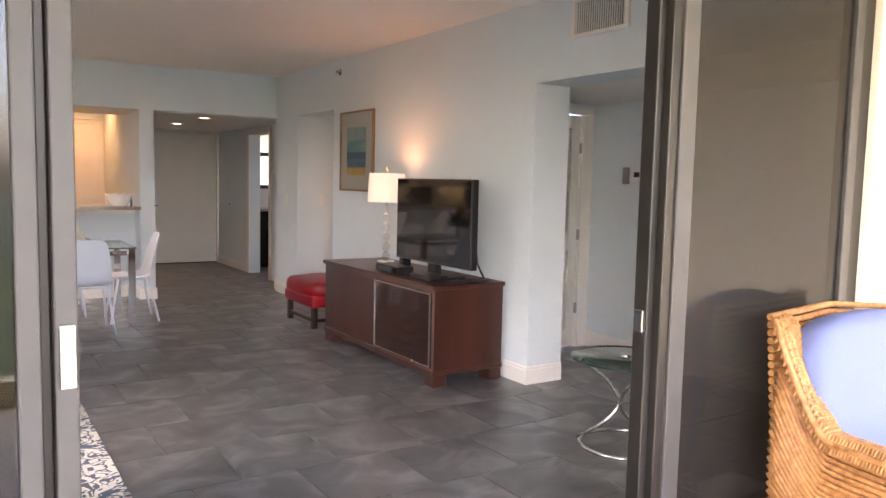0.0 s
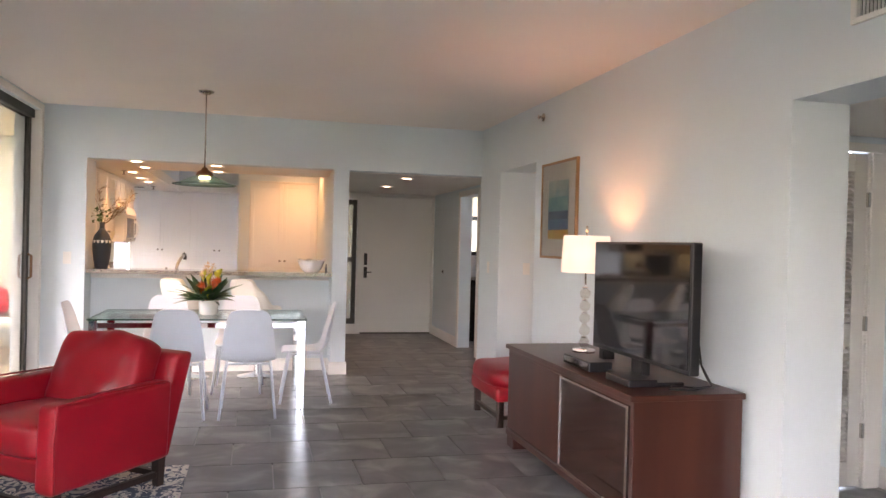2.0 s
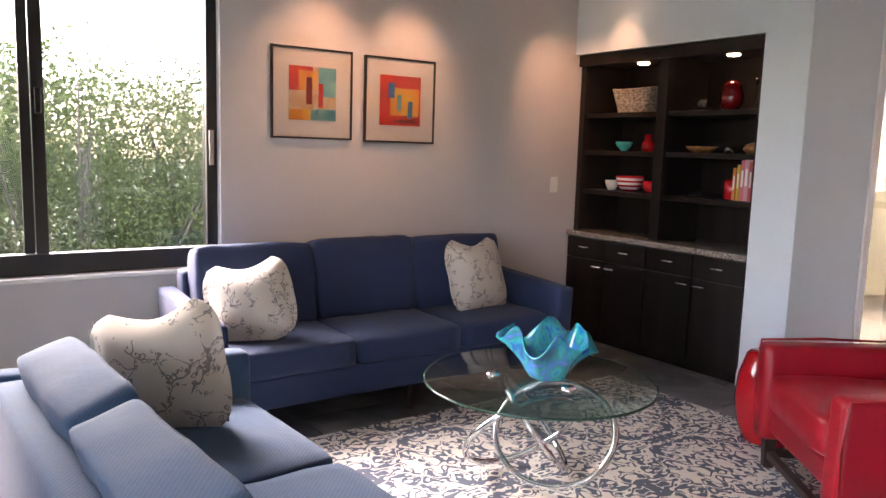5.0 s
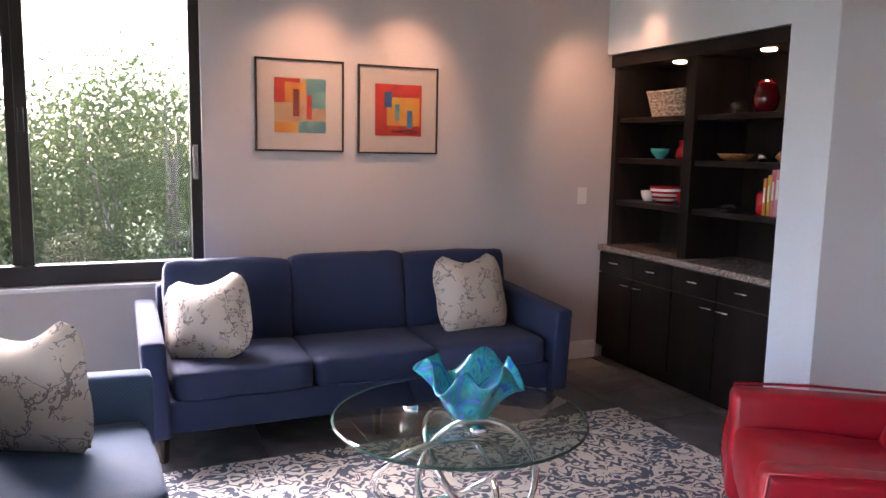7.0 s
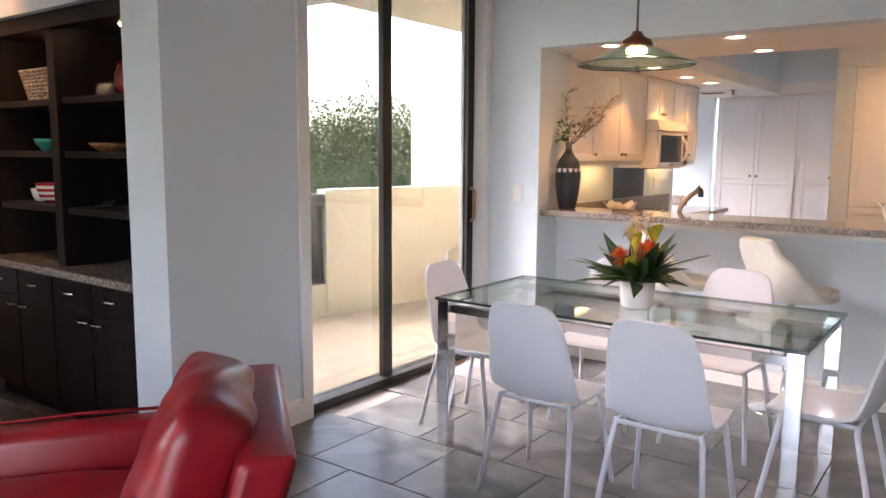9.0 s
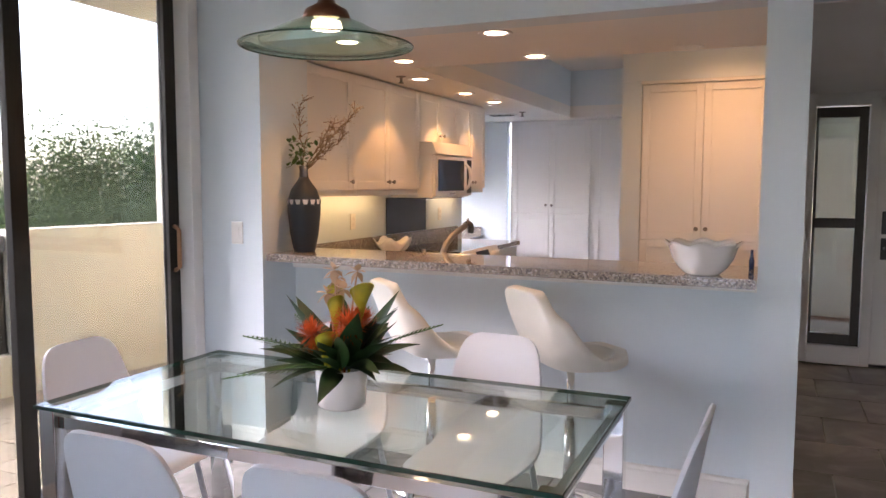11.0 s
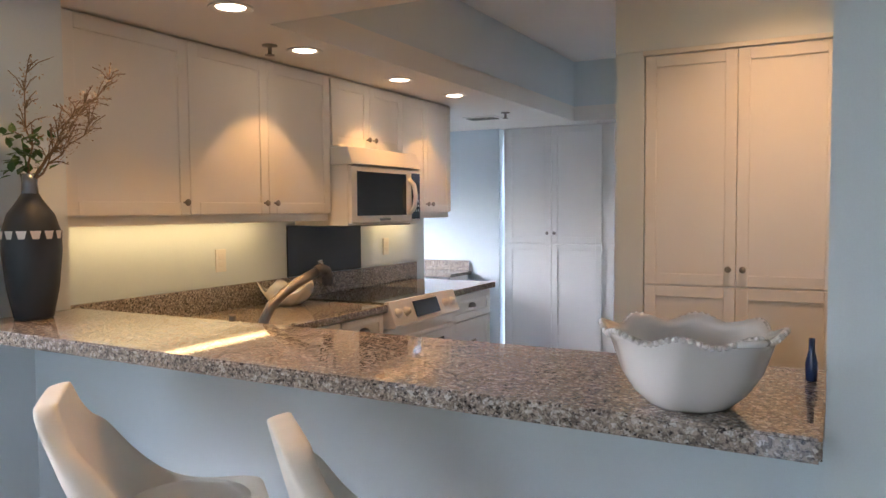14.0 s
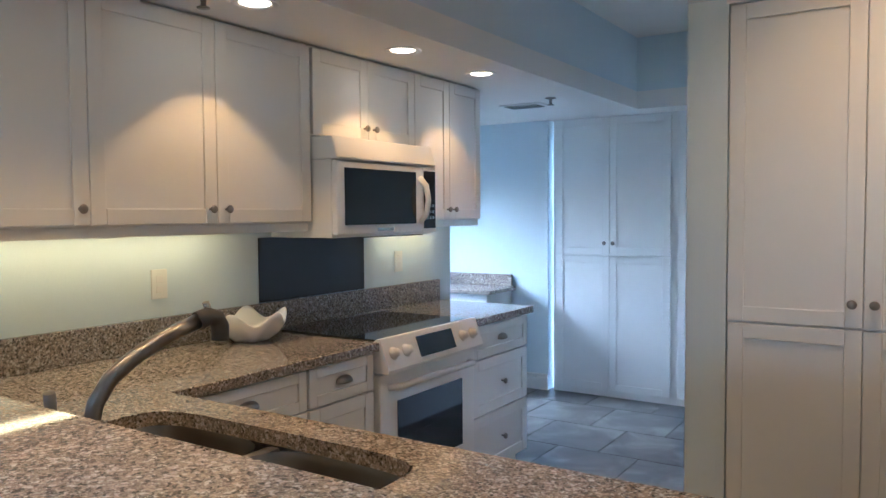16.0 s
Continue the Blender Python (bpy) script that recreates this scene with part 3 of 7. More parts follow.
# ---- floor tiles, trims and openings ----
def floor_tiles():
    bm = bmesh.new()
    s, g = 0.508, 0.003
    box(bm, g, s - g, g, s - g, -0.012, 0, bevel=0.0015, seg=1)
    me = mesh_of("tile", bm, TILE)
    parent = bpy.data.objects["floor"]
    k0 = int((2.15 - 3.72) // s)
    for k in range(k0, 24):
        y = 3.72 + s * k
        x0 = 1.47 if k % 2 == 0 else 1.22
        for i in range(-9, 9):
            x = x0 + s * i
            if y > 14.9 or x < -2.75 or x > 5.0:
                continue
            if y > 7.3 and x < -0.95 and y < 12.6:
                continue
            if y > 12.8 and x > 1.9:
                continue
            if y > 5.3 and x > 3.9 and y < 7.3:
                continue
            ob = new("tile", me)
            ob.location = (x, y, 0)
            ob.parent = parent


def baseboard(name, a, b, out, h=0.13, t=0.015):
    """A moulded skirting from a to b along a wall, standing out by the way out."""
    a, b, o = Vector((*a, 0)), Vector((*b, 0)), Vector((*out, 0))
    bm = bmesh.new()
    prof = [(0, 0), (t, 0), (t, h - 0.03), (t * 0.7, h - 0.022), (t * 0.6, h - 0.008), (0.003, h), (0, h)]
    rows = [[bm.verts.new(p + o * d + Vector((0, 0, z))) for d, z in prof] for p in (a, b)]
    n = len(prof)
    for j in range(n):
        bm.faces.new((rows[0][j], rows[0][(j + 1) % n], rows[1][(j + 1) % n], rows[1][j]))
    bm.faces.new(rows[0]), bm.faces.new(rows[1][::-1])
    ob = new(name, mesh_of(name, bm, WHITE))
    return tagged(ob, "white painted moulded baseboard", kind="structure")


for a, b, o in (((3.75, 4.41), (3.75, 7.74), (-1, 0)), ((3.735, 4.41), (4.07, 4.41), (0, -1)), ((3.75, 8.75), (3.75, 9.43), (-1, 0)),
                ((4.07, 8.75), (5.9, 8.75), (0, -1)), ((5.08, 2.15), (5.08, 5.2), (-1, 0)), ((-2.57, 2.15), (-2.57, 6.79), (1, 0)),
                ((-0.99, 6.795), (-0.70, 6.795), (0, -1)), ((-0.70, 6.78), (-0.70, 7.60), (1, 0)), ((-0.70, 9.43), (-0.30, 9.43), (0, -1)),
                ((-0.30, 9.43), (-0.30, 9.73), (1, 0)), ((-0.30, 9.73), (2.12, 9.73), (0, -1)), ((2.12, 9.43), (2.12, 9.73), (-1, 0)), ((2.105, 9.43), (2.295, 9.43), (0, -1)),
                ((2.28, 9.43), (2.28, 12.95), (1, 0)), ((4.04, 11.43), (4.04, 12.95), (-1, 0)), ((-2.2, 14.67), (-0.735, 14.67), (0, -1)), ((3.8, 9.43), (3.8, 9.62), (-1, 0))):
    baseboard("baseboard", a, b, o)


def casing(name, x0, x1, y, z, w=0.075, t=0.018, face=-1, along="x", at=0):
    """A door casing round an opening, on a wall that faces -y (along x) or -x (along y)."""
    bm = bmesh.new()
    for u0, u1, v0, v1 in ((x0 - w, x0, 0, z), (x1, x1 + w, 0, z), (x0 - w, x1 + w, z, z + w)):
        if along == "x":
            box(bm, u0, u1, y - t, y, v0, v1, bevel=0.004)
        else:
            box(bm, y - t, y, u0, u1, v0, v1, bevel=0.004)
    ob = new(name, mesh_of(name, bm, WHITE))
    return tagged(ob, "white painted door casing", kind="structure")


# entry door with dark lock
door = tagged(new("door_1", mesh_of("door_1", bx(2.905, 4.005, 12.975, 13.02, 0.018, 2.115, bevel=0.003), WHITE)), "white painted entry door, shut, with a dark lock", "door", kind="structure")
part("lock_plate", bx(2.945, 2.995, 12.955, 12.975, 0.86, 1.03, bevel=0.006), BLACK, door, "dark bronze lock plate")
part("lock_plate", bx(2.945, 2.995, 12.955, 12.975, 1.06, 1.24, bevel=0.006), BLACK, door, "dark bronze lock plate")
bm = bmesh.new()
tube(bm, [(2.97, 12.955, 0.95), (2.97, 12.92, 0.95), (3.06, 12.915, 0.95)], 0.009)
part("door_handle", bm, BLACK, door, "dark lever handle")
casing("trim", 2.90, 4.01, 12.95, 2.12, w=0.03)
# Dark strip added to close the bright gap under the door.
setting("threshold", [(2.902, 4.008, 12.952, 13.09, 0.002, 0.016)], BRONZE, "dark metal threshold under the entry door", bevel=0.003)
# Unseen strips that keep daylight from leaking round the door's edges.
setting("trim_light_stop", [(2.90, 2.925, 13.022, 13.06, 0.016, 2.12), (3.985, 4.01, 13.022, 13.06, 0.016, 2.12), (2.925, 3.985, 13.022, 13.06, 2.095, 2.12)], WHITE, "unseen white strips added behind the entry door against light leaks")
# narrow glazed side door in the entry wall
sd = tagged(new("door_2", mesh_of("door_2", bx(2.455, 2.475, 12.98, 13.02, 0.15, 2.06), BRONZE)), "dark framed glazed side light beside the entry door", "door", kind="structure")
for b in ((2.475, 2.81, 12.98, 13.02, 0.15, 0.24), (2.475, 2.81, 12.98, 13.02, 1.98, 2.06), (2.475, 2.81, 12.98, 13.02, 1.10, 1.18), (2.76, 2.825, 12.978, 13.022, 0.15, 2.06)):
    part("frame_bar", bx(*b, bevel=0.004), BRONZE, sd)
part("pane", bx(2.475, 2.76, 12.997, 13.003, 0.24, 1.98), PANE, sd).visible_shadow = False
setting("trim_sidelight", [(2.45, 2.83, 12.93, 13.1, 0.0, 0.15), (2.83, 2.90, 12.93, 12.95, 0.0, 2.12), (2.45, 2.83, 12.925, 12.95, 2.065, 2.15)], WHITE, "white painted sill and trim of the side light", bevel=0.003)
setting("walkway", [(2.3, 8.5, 13.1, 15.5, -0.2, -0.02)], mat("red_brown_deck", (0.20, 0.10, 0.07), 0.7, vary=0.12, scale=4), "red-brown outdoor walkway floor")
# Unseen roof added to keep the view past the side light dim.
setting("walkway_shade_roof", [(1.5, 8.5, 13.1, 15.5, 2.6, 2.75)], CREAM, "unseen cream roof added to shade the walkway")
# Far wall, then an end piece and low wall added for shade.
setting("walkway_wall", [(2.3, 8.5, 15.5, 15.6, -0.2, 3.0), (2.2, 2.3, 15.2, 15.6, -0.2, 3.0), (4.3, 8.5, 13.0, 13.1, -0.2, 1.1)], CREAM, "cream stucco walkway wall with unseen shading pieces")
# doorway off the hall, with a window far inside
casing("trim", 10.5, 11.35, 4.04, 2.06, along="y")
vanity = thing("vanity_cabinet", (4.75, 12.2, 0), "dark wooden vanity cabinet under a bathroom window", "cabinet")
part("body", bx(-0.5, 0.9, -0.27, 0.29, 0.08, 0.90, bevel=0.004), ESPRESSO, vanity)
part("worktop", bx(-0.52, 0.92, -0.29, 0.295, 0.90, 0.94, bevel=0.004), GRANITE, vanity)
part("plinth", bx(-0.48, 0.88, -0.22, 0.29, 0.0, 0.08), ESPRESSO, vanity)
wb = tagged(new("window_2", mesh_of("window_2", bx(4.35, 5.3, 12.55, 12.60, 1.25, 1.31), BRONZE)), "dark framed bathroom window", "window", kind="structure")
for b in ((4.35, 5.3, 12.55, 12.60, 2.19, 2.25), (4.35, 4.40, 12.55, 12.60, 1.31, 2.19), (5.25, 5.3, 12.55, 12.60, 1.31, 2.19), (4.40, 5.25, 12.55, 12.60, 1.79, 1.85)):
    part("frame_bar", bx(*b), BRONZE, wb)
ds = thing("door_stop", (4.04, 12.3, 1.0), "small dark round wall bumper in the hall", "door stop")
bm = bmesh.new()
lathe(bm, [(0.022, 0), (0.022, 0.008), (0.012, 0.016), (0, 0.018)], 16)
turn_mesh(bm.verts, Matrix.Rotation(radians(-90), 4, "Y"))
part("bumper", bm, BLACK, ds)

# louvred closet door in the alcove
cd = tagged(new("door_4", mesh_of("door_4", bx(4.08, 4.16, 5.215, 5.25, 0.012, 2.03, bevel=0.003), WHITE)), "white louvred closet door, shut", "door", kind="structure")
for b in ((4.84, 4.93, 5.215, 5.25, 0.012, 2.03), (4.16, 4.84, 5.215, 5.25, 0.012, 0.16), (4.16, 4.84, 5.215, 5.25, 0.86, 1.0), (4.16, 4.84, 5.215, 5.25, 1.92, 2.03)):
    part("rail", bx(*b, bevel=0.003), WHITE, cd)
bm = bmesh.new()
box(bm, 4.16, 4.84, -0.016, 0.016, -0.003, 0.003)
turn_mesh(bm.verts, Matrix.Translation((0, 5.232, 0)) @ Matrix.Rotation(radians(38), 4, "X"))
sl = mesh_of("slat", bm, WHITE)
for z0, z1 in ((0.17, 0.855), (1.01, 1.915)):
    z = z0 + 0.01
    while z < z1:
        ob = new("slat", sl)
        ob.location, ob.parent = (0, 0, z), cd
        z += 0.026
part("backing", bx(4.1, 4.92, 5.252, 5.258, 0.02, 2.02), WHITE, cd)
for z in (0.35, 1.0, 1.75):
    part("hinge", bx(4.925, 4.945, 5.195, 5.218, z - 0.045, z + 0.045, bevel=0.003), NICKEL, cd, "nickel hinge")
setting("trim_closet", [(4.945, 5.05, 5.19, 5.205, 0, 2.03), (4.07, 5.05, 5.19, 5.205, 2.035, 2.09), (4.93, 5.08, 5.205, 5.35, 0, 2.13)], WHITE, "white closet door casing", bevel=0.003)
th = thing("thermostat", (5.08, 4.66, 1.52), "white wall thermostat with a small dark display", "thermostat")
part("body", bx(-0.025, 0, -0.07, 0.07, -0.05, 0.05, bevel=0.006), WHITE, th)
part("display", bx(-0.028, -0.025, -0.03, 0.03, -0.012, 0.028), BLACKGLASS, th, "dark display")
sw = thing("wall_sensor", (5.08, 4.79, 1.52), "small brown and white wall control plate", "wall control")
part("plate", bx(-0.02, 0, -0.035, 0.035, -0.07, 0.07, bevel=0.004), NICKEL, sw)


def slider_frame(name, label, x0, x1, z1, y, members, panes, trim):
    ob = tagged(new(name, mesh_of(name, bx(x0, x1, y - 0.05, y + 0.05, z1, z1 + 0.06, bevel=0.003), trim)), label, "sliding door", kind="structure")
    for a, b, y0, y1, m in members:
        part("stile", bx(a, b, y0, y1, 0.02, z1, bevel=0.005), m, ob)
    part("track", bx(x0, x1, y - 0.06, y + 0.06, 0.0, 0.02, bevel=0.003), trim, ob)
    for a, b, yy, m in panes:
        part("pane", bx(a, b, yy - 0.003, yy + 0.003, 0.02, z1), m, ob).visible_shadow = False
    return ob


south = slider_frame("door_5", "weathered aluminium porch slider, one leaf open", -1.6, 3.61, 2.39, 2.075,
                     [(2.34, 2.375, 2.06, 2.12, BRONZE), (2.375, 2.42, 2.03, 2.08, BRONZE), (2.42, 2.50, 2.02, 2.06, ALU), (3.46, 3.52, 2.02, 2.06, ALU), (3.52, 3.61, 2.03, 2.12, BRONZE),
                      (0.515, 0.562, 2.03, 2.09, ALU), (0.49, 0.515, 2.07, 2.12, BRONZE), (0.445, 0.49, 2.02, 2.06, ALU), (0.40, 0.445, 2.08, 2.13, BRONZE), (-0.65, -0.58, 2.04, 2.11, BRONZE), (-1.6, -1.53, 2.02, 2.12, BRONZE)],
                     [(2.50, 3.46, 2.04, SCREEN), (-0.58, 0.445, 2.05, PANE), (-1.53, -0.65, 2.10, PANE)], ALU)
bm = bmesh.new()
box(bm, 0.524, 0.556, 2.018, 2.03, 0.98, 1.12, bevel=0.004)
part("pull", bm, NICKEL, south, "worn metal pull")
bm = bmesh.new()
box(bm, 2.33, 2.345, 2.07, 2.11, 0.93, 1.01, bevel=0.004)
part("latch", bm, NICKEL, south, "small metal latch")


def dining_slider():
    x, y0, y1, z1 = -0.80, 7.66, 9.34, 2.60
    ob = tagged(new("door_6", mesh_of("door_6", bx(x - 0.05, x + 0.05, y0, y1, z1 - 0.08, z1, bevel=0.004), BRONZE)), "dark bronze framed sliding glass door to the balcony", "sliding door", kind="structure")
    for a, b, dx in ((y0, y0 + 0.06, -0.03), (8.36, 8.44, 0.0), (8.40, 8.46, -0.035), (y1 - 0.075, y1, 0.0)):
        part("stile", bx(x + dx - 0.022, x + dx + 0.022, a, b, 0.05, z1 - 0.08, bevel=0.004), BRONZE, ob)
    part("track", bx(x - 0.07, x + 0.06, y0, y1, 0.0, 0.05, bevel=0.004), BRONZE, ob)
    part("pane", bx(x - 0.003, x + 0.003, 8.44, y1 - 0.075, 0.05, z1 - 0.08), PANE, ob).visible_shadow = False
    part("pane", bx(x - 0.036, x - 0.03, y0 + 0.06, 8.40, 0.05, z1 - 0.08), PANE, ob).visible_shadow = False
    bm = bmesh.new()
    tube(bm, [(x + 0.022, 9.30, 0.98), (x + 0.055, 9.30, 1.0), (x + 0.055, 9.30, 1.2), (x + 0.022, 9.30, 1.22)], 0.012)
    part("pull_handle", bm, mat("worn_wood_pull", (0.30, 0.16, 0.08), 0.5), ob, "wooden pull handle")


dining_slider()
setting("trim_dining_slider", [(-0.90, -0.685, 7.585, 7.66, 0, 2.60), (-0.90, -0.685, 9.34, 9.415, 0, 2.60), (-0.90, -0.685, 7.585, 9.415, 2.601, 2.66)], WHITE, "white painted slider jambs", bevel=0.004)


def west_window():
    x = -2.66
    ob = tagged(new("window_1", mesh_of("window_1", bx(x - 0.05, x + 0.03, 2.25, 4.05, 0.72, 0.83, bevel=0.004), BRONZE)), "dark bronze sliding window with a sill", "window", kind="structure")
    for b in ((x - 0.05, x + 0.03, 2.25, 4.05, 2.36, 2.42), (x - 0.05, x + 0.03, 3.99, 4.05, 0.83, 2.36), (x - 0.05, x + 0.03, 2.25, 2.31, 0.83, 2.36), (x - 0.02, x + 0.02, 3.11, 3.17, 0.83, 2.36), (x - 0.045, x - 0.02, 3.06, 3.11, 0.83, 2.36)):
        part("frame_bar", bx(*b, bevel=0.003), BRONZE, ob)
    part("pane", bx(x - 0.003, x + 0.003, 3.17, 3.99, 0.83, 2.36), DIMMEDPANE, ob).visible_shadow = False
    part("pane", bx(x - 0.033, x - 0.027, 2.31, 3.11, 0.83, 2.36), DIMMEDPANE, ob).visible_shadow = False
    part("latch", bx(x + 0.02, x + 0.045, 3.125, 3.155, 1.55, 1.68, bevel=0.004), BRONZE, ob, "dark latch")
    part("latch", bx(x + 0.03, x + 0.045, 4.0, 4.03, 1.30, 1.50, bevel=0.004), NICKEL, ob, "metal latch")
    part("sill", bx(-2.77, -2.55, 2.25, 4.05, 0.695, 0.72, bevel=0.004), WHITE, ob, "white sill")


west_window()


def switch_plate(at, rz, gang=1, label="white light switch plate"):
    t = thing("light_switch", at, label, "light switch", "light switches", rz)
    part("plate", bx(-0.037 * gang, 0.037 * gang, -0.007, 0, -0.06, 0.06, bevel=0.003), WHITE, t)
    for g in range(gang):
        c = (g - (gang - 1) / 2) * 0.046
        part("rocker", bx(c - 0.016, c + 0.016, -0.011, -0.007, -0.032, 0.032, bevel=0.002), WHITE, t)


switch_plate((-0.46, 9.43, 1.185), 0)
switch_plate((-2.57, 6.63, 1.19), 90)
switch_plate((4.05, 8.75, 1.18), 0)
switch_plate((3.75, 9.1, 1.18), -90)
vent = thing("air_vent", (3.75, 3.80, 2.50), "white wall air grille with vertical dark slots", "air vent")
# Flat black plate paints the shade of a duct that isn't modelled.
part("backing", bx(-0.004, 0, -0.22, 0.22, -0.10, 0.10), BLACK, vent, "black plate standing in for the duct's shade")
for b in ((-0.018, 0, -0.25, 0.25, -0.125, -0.10), (-0.018, 0, -0.25, 0.25, 0.10, 0.125), (-0.018, 0, -0.25, -0.215, -0.10, 0.10), (-0.018, 0, 0.215, 0.25, -0.10, 0.10)):
    part("frame", bx(*b, bevel=0.003), WHITE, vent)
bm = bmesh.new()
box(bm, -0.014, -0.004, -0.0022, 0.0022, -0.10, 0.10)
sl = mesh_of("slat", bm, WHITE)
for i in range(22):
    ob = new("slat", sl)
    ob.location, ob.parent = (0, -0.205 + i * 0.0195, 0), vent
sp = thing("fire_sprinkler", (3.75, 7.59, 2.545), "small chrome side-wall fire sprinkler", "sprinkler", "fire sprinklers")
bm = bmesh.new()
lathe(bm, [(0.035, 0.0), (0.035, 0.006), (0.012, 0.012), (0.010, 0.04), (0.02, 0.044), (0.02, 0.048)], 16)
turn_mesh(bm.verts, Matrix.Rotation(radians(-90), 4, "Y"))
part("head", bm, NICKEL, sp)
sp2 = copy_thing(sp, pose(3.75, 3.42, 2.54))


# ---- living room things ----
def cushion(parent, name, dims, m, at=(0, 0, 0), rot=(0, 0, 0), puff=0.03, n=9, power=4.0, wrinkle=0.004, seed=0.0, label="", piping=None):
    bm = bmesh.new()
    x, y, z = dims
    vs = pad(bm, -x / 2, x / 2, -y / 2, y / 2, -z / 2, z / 2, puff, n, power=power, wrinkle=wrinkle, seed=seed)
    ob = part(name, bm, m, parent, label)
    ob.matrix_local = pose(*at, *rot)
    if piping:
        bm = bmesh.new()
        e = 0.97
        ring = []
        for a, b in (((-1, -1), (1, -1)), ((1, -1), (1, 1)), ((1, 1), (-1, 1)), ((-1, 1), (-1, -1))):
            for k in range(8):
                q = k / 8
                cx, cy = a[0] + (b[0] - a[0]) * q, a[1] + (b[1] - a[1]) * q
                d = (abs(cx) ** power + abs(cy) ** power) ** (1 / power)
                f = 0.1 + 0.9 / d * max(abs(cx), abs(cy))
                ring.append((cx * f * x / 2 * e * 1.03, 0, cy * f * z / 2 * e * 1.03))
        tube(bm, ring, 0.006, 6, closed=True)
        part("piping", bm, piping, ob, "black piping")
    return ob


def sofa(at, rz, length, depth, m, seats, label, name="sofa", back=0.0):
    """A track-arm sofa: local x along its length, -y to the front."""
    t = thing(name, at, label, "sofa", rz=rz)
    L, D = length / 2, depth / 2
    part("base", bx(-L + 0.02, L - 0.02, -D + 0.04, D - 0.05, 0.14, 0.30, bevel=0.012), m, t)
    for s in (-1, 1):
        bm = bmesh.new()
        x0, x1 = sorted((s * L, s * (L - 0.11)))
        vs = box(bm, x0, x1, -D, D, 0.13, 0.60, bevel=0.022, seg=3)
        for v in bm.verts:
            if v.co.z > 0.35:
                k = (v.co.z - 0.35) / 0.25
                v.co.x += s * 0.025 * k * k
                v.co.z += 0.045 * k * (v.co.y + D) / (2 * D)
        part("arm", smooth(bm), m, t)
    bm = bmesh.new()
    box(bm, -L + 0.09, L - 0.09, D - 0.14, D, 0.14, 0.74 - back, bevel=0.025, seg=3)
    for v in bm.verts:
        v.co.y += 0.06 * max(0, v.co.z - 0.4)
    part("back_frame", smooth(bm), m, t)
    w = (length - 0.24) / seats
    for i in range(seats):
        c = -L + 0.12 + w * (i + 0.5)
        cushion(t, "seat_cushion", (w - 0.008, depth - 0.24, 0.15), m, (c, -0.08, 0.365), puff=0.014, power=14, wrinkle=0.006, seed=i + length)
        cushion(t, "back_cushion", (w - 0.01, 0.19, 0.46 - back), m, (c, D - 0.20, 0.64 - back * 0.6 + 0.01 * (i % 2)), (-11 - 60 * back, 0, 6 * back), puff=0.014, power=16, wrinkle=0.010, n=13, seed=3 + i + length)
    for sx in (-1, 1):
        for sy in (-1, 1):
            bm = bmesh.new()
            cx, cy = sx * (L - 0.07), sy * (D - 0.07)
            tube(bm, [(cx, cy, 0.14), (cx, cy, 0.0)], 0.03, 4, r_end=0.02)
            part("leg", bm, DARKWOOD, t, "dark wooden tapered leg")
    if seats > 2:
        bm = bmesh.new()
        tube(bm, [(0, -D + 0.07, 0.14), (0, -D + 0.07, 0.0)], 0.03, 4, r_end=0.02)
        part("leg", bm, DARKWOOD, t, "dark wooden tapered leg")
    return t


sofa((-2.055, 4.815, 0), 90, 2.27, 0.86, NAVY, 3, "navy blue three-seat fabric sofa against the wall")
sofa((-0.34, 3.29, 0), 183.5, 1.72, 0.90, DENIM, 2, "denim blue two-seat fabric sofa on the rug", name="loveseat", back=0.11)


def throw_pillow(at, rot, label, size=0.46):
    t = new("throw_pillow")
    t.empty_display_size = 0.1
    t.matrix_world = pose(*at, *rot)
    tagged(t, label, "pillow", "printed throw pillows")
    bm = bmesh.new()
    vs = pad(bm, -size / 2, size / 2, -0.075, 0.075, -size / 2, size / 2, 0.028, 13, power=5.0, wrinkle=0.008, seed=at[0] * 9)
    for v in bm.verts:   # pulled corners, dented top
        k = abs(v.co.x) * abs(v.co.z) / (size / 2) ** 2
        v.co.x *= 1 + 0.07 * k
        v.co.z *= 1 + 0.07 * k
        if v.co.z > 0:
            v.co.z -= 0.045 * max(0, 1 - (abs(v.co.x) / (size * 0.36)) ** 2) * (v.co.z / (size / 2)) ** 2
        v.co.y *= max(0.15, 1 - 0.75 * max(abs(v.co.x), abs(v.co.z)) ** 4 / (size / 2) ** 4)
    part("cover", bm, TWIG, t)
    bm = bmesh.new()
    h = size / 2 * 0.985
    ring = [(-h, 0, -h), (0, 0, -h * 0.9), (h, 0, -h), (h * 0.93, 0, 0), (h, 0, h), (h * 0.5, 0, h * 0.88), (0, 0, h * 0.77), (-h * 0.5, 0, h * 0.88), (-h, 0, h), (-h * 0.93, 0, 0)]
    tube(bm, ring, 0.006, 6, closed=True)
    part("piping", bm, PIPING, t, "black piping")


throw_pillow((-1.95, 3.99, 0.635), (-24, -10, 66), "cream twig-print pillow with black piping on the sofa", 0.39)
throw_pillow((-2.05, 5.52, 0.645), (-18, 0, 98), "cream twig-print pillow with black piping on the sofa", 0.43)
throw_pillow((-0.93, 3.29, 0.635), (6, 12, 232), "cream twig-print pillow with black piping on the loveseat", 0.42)


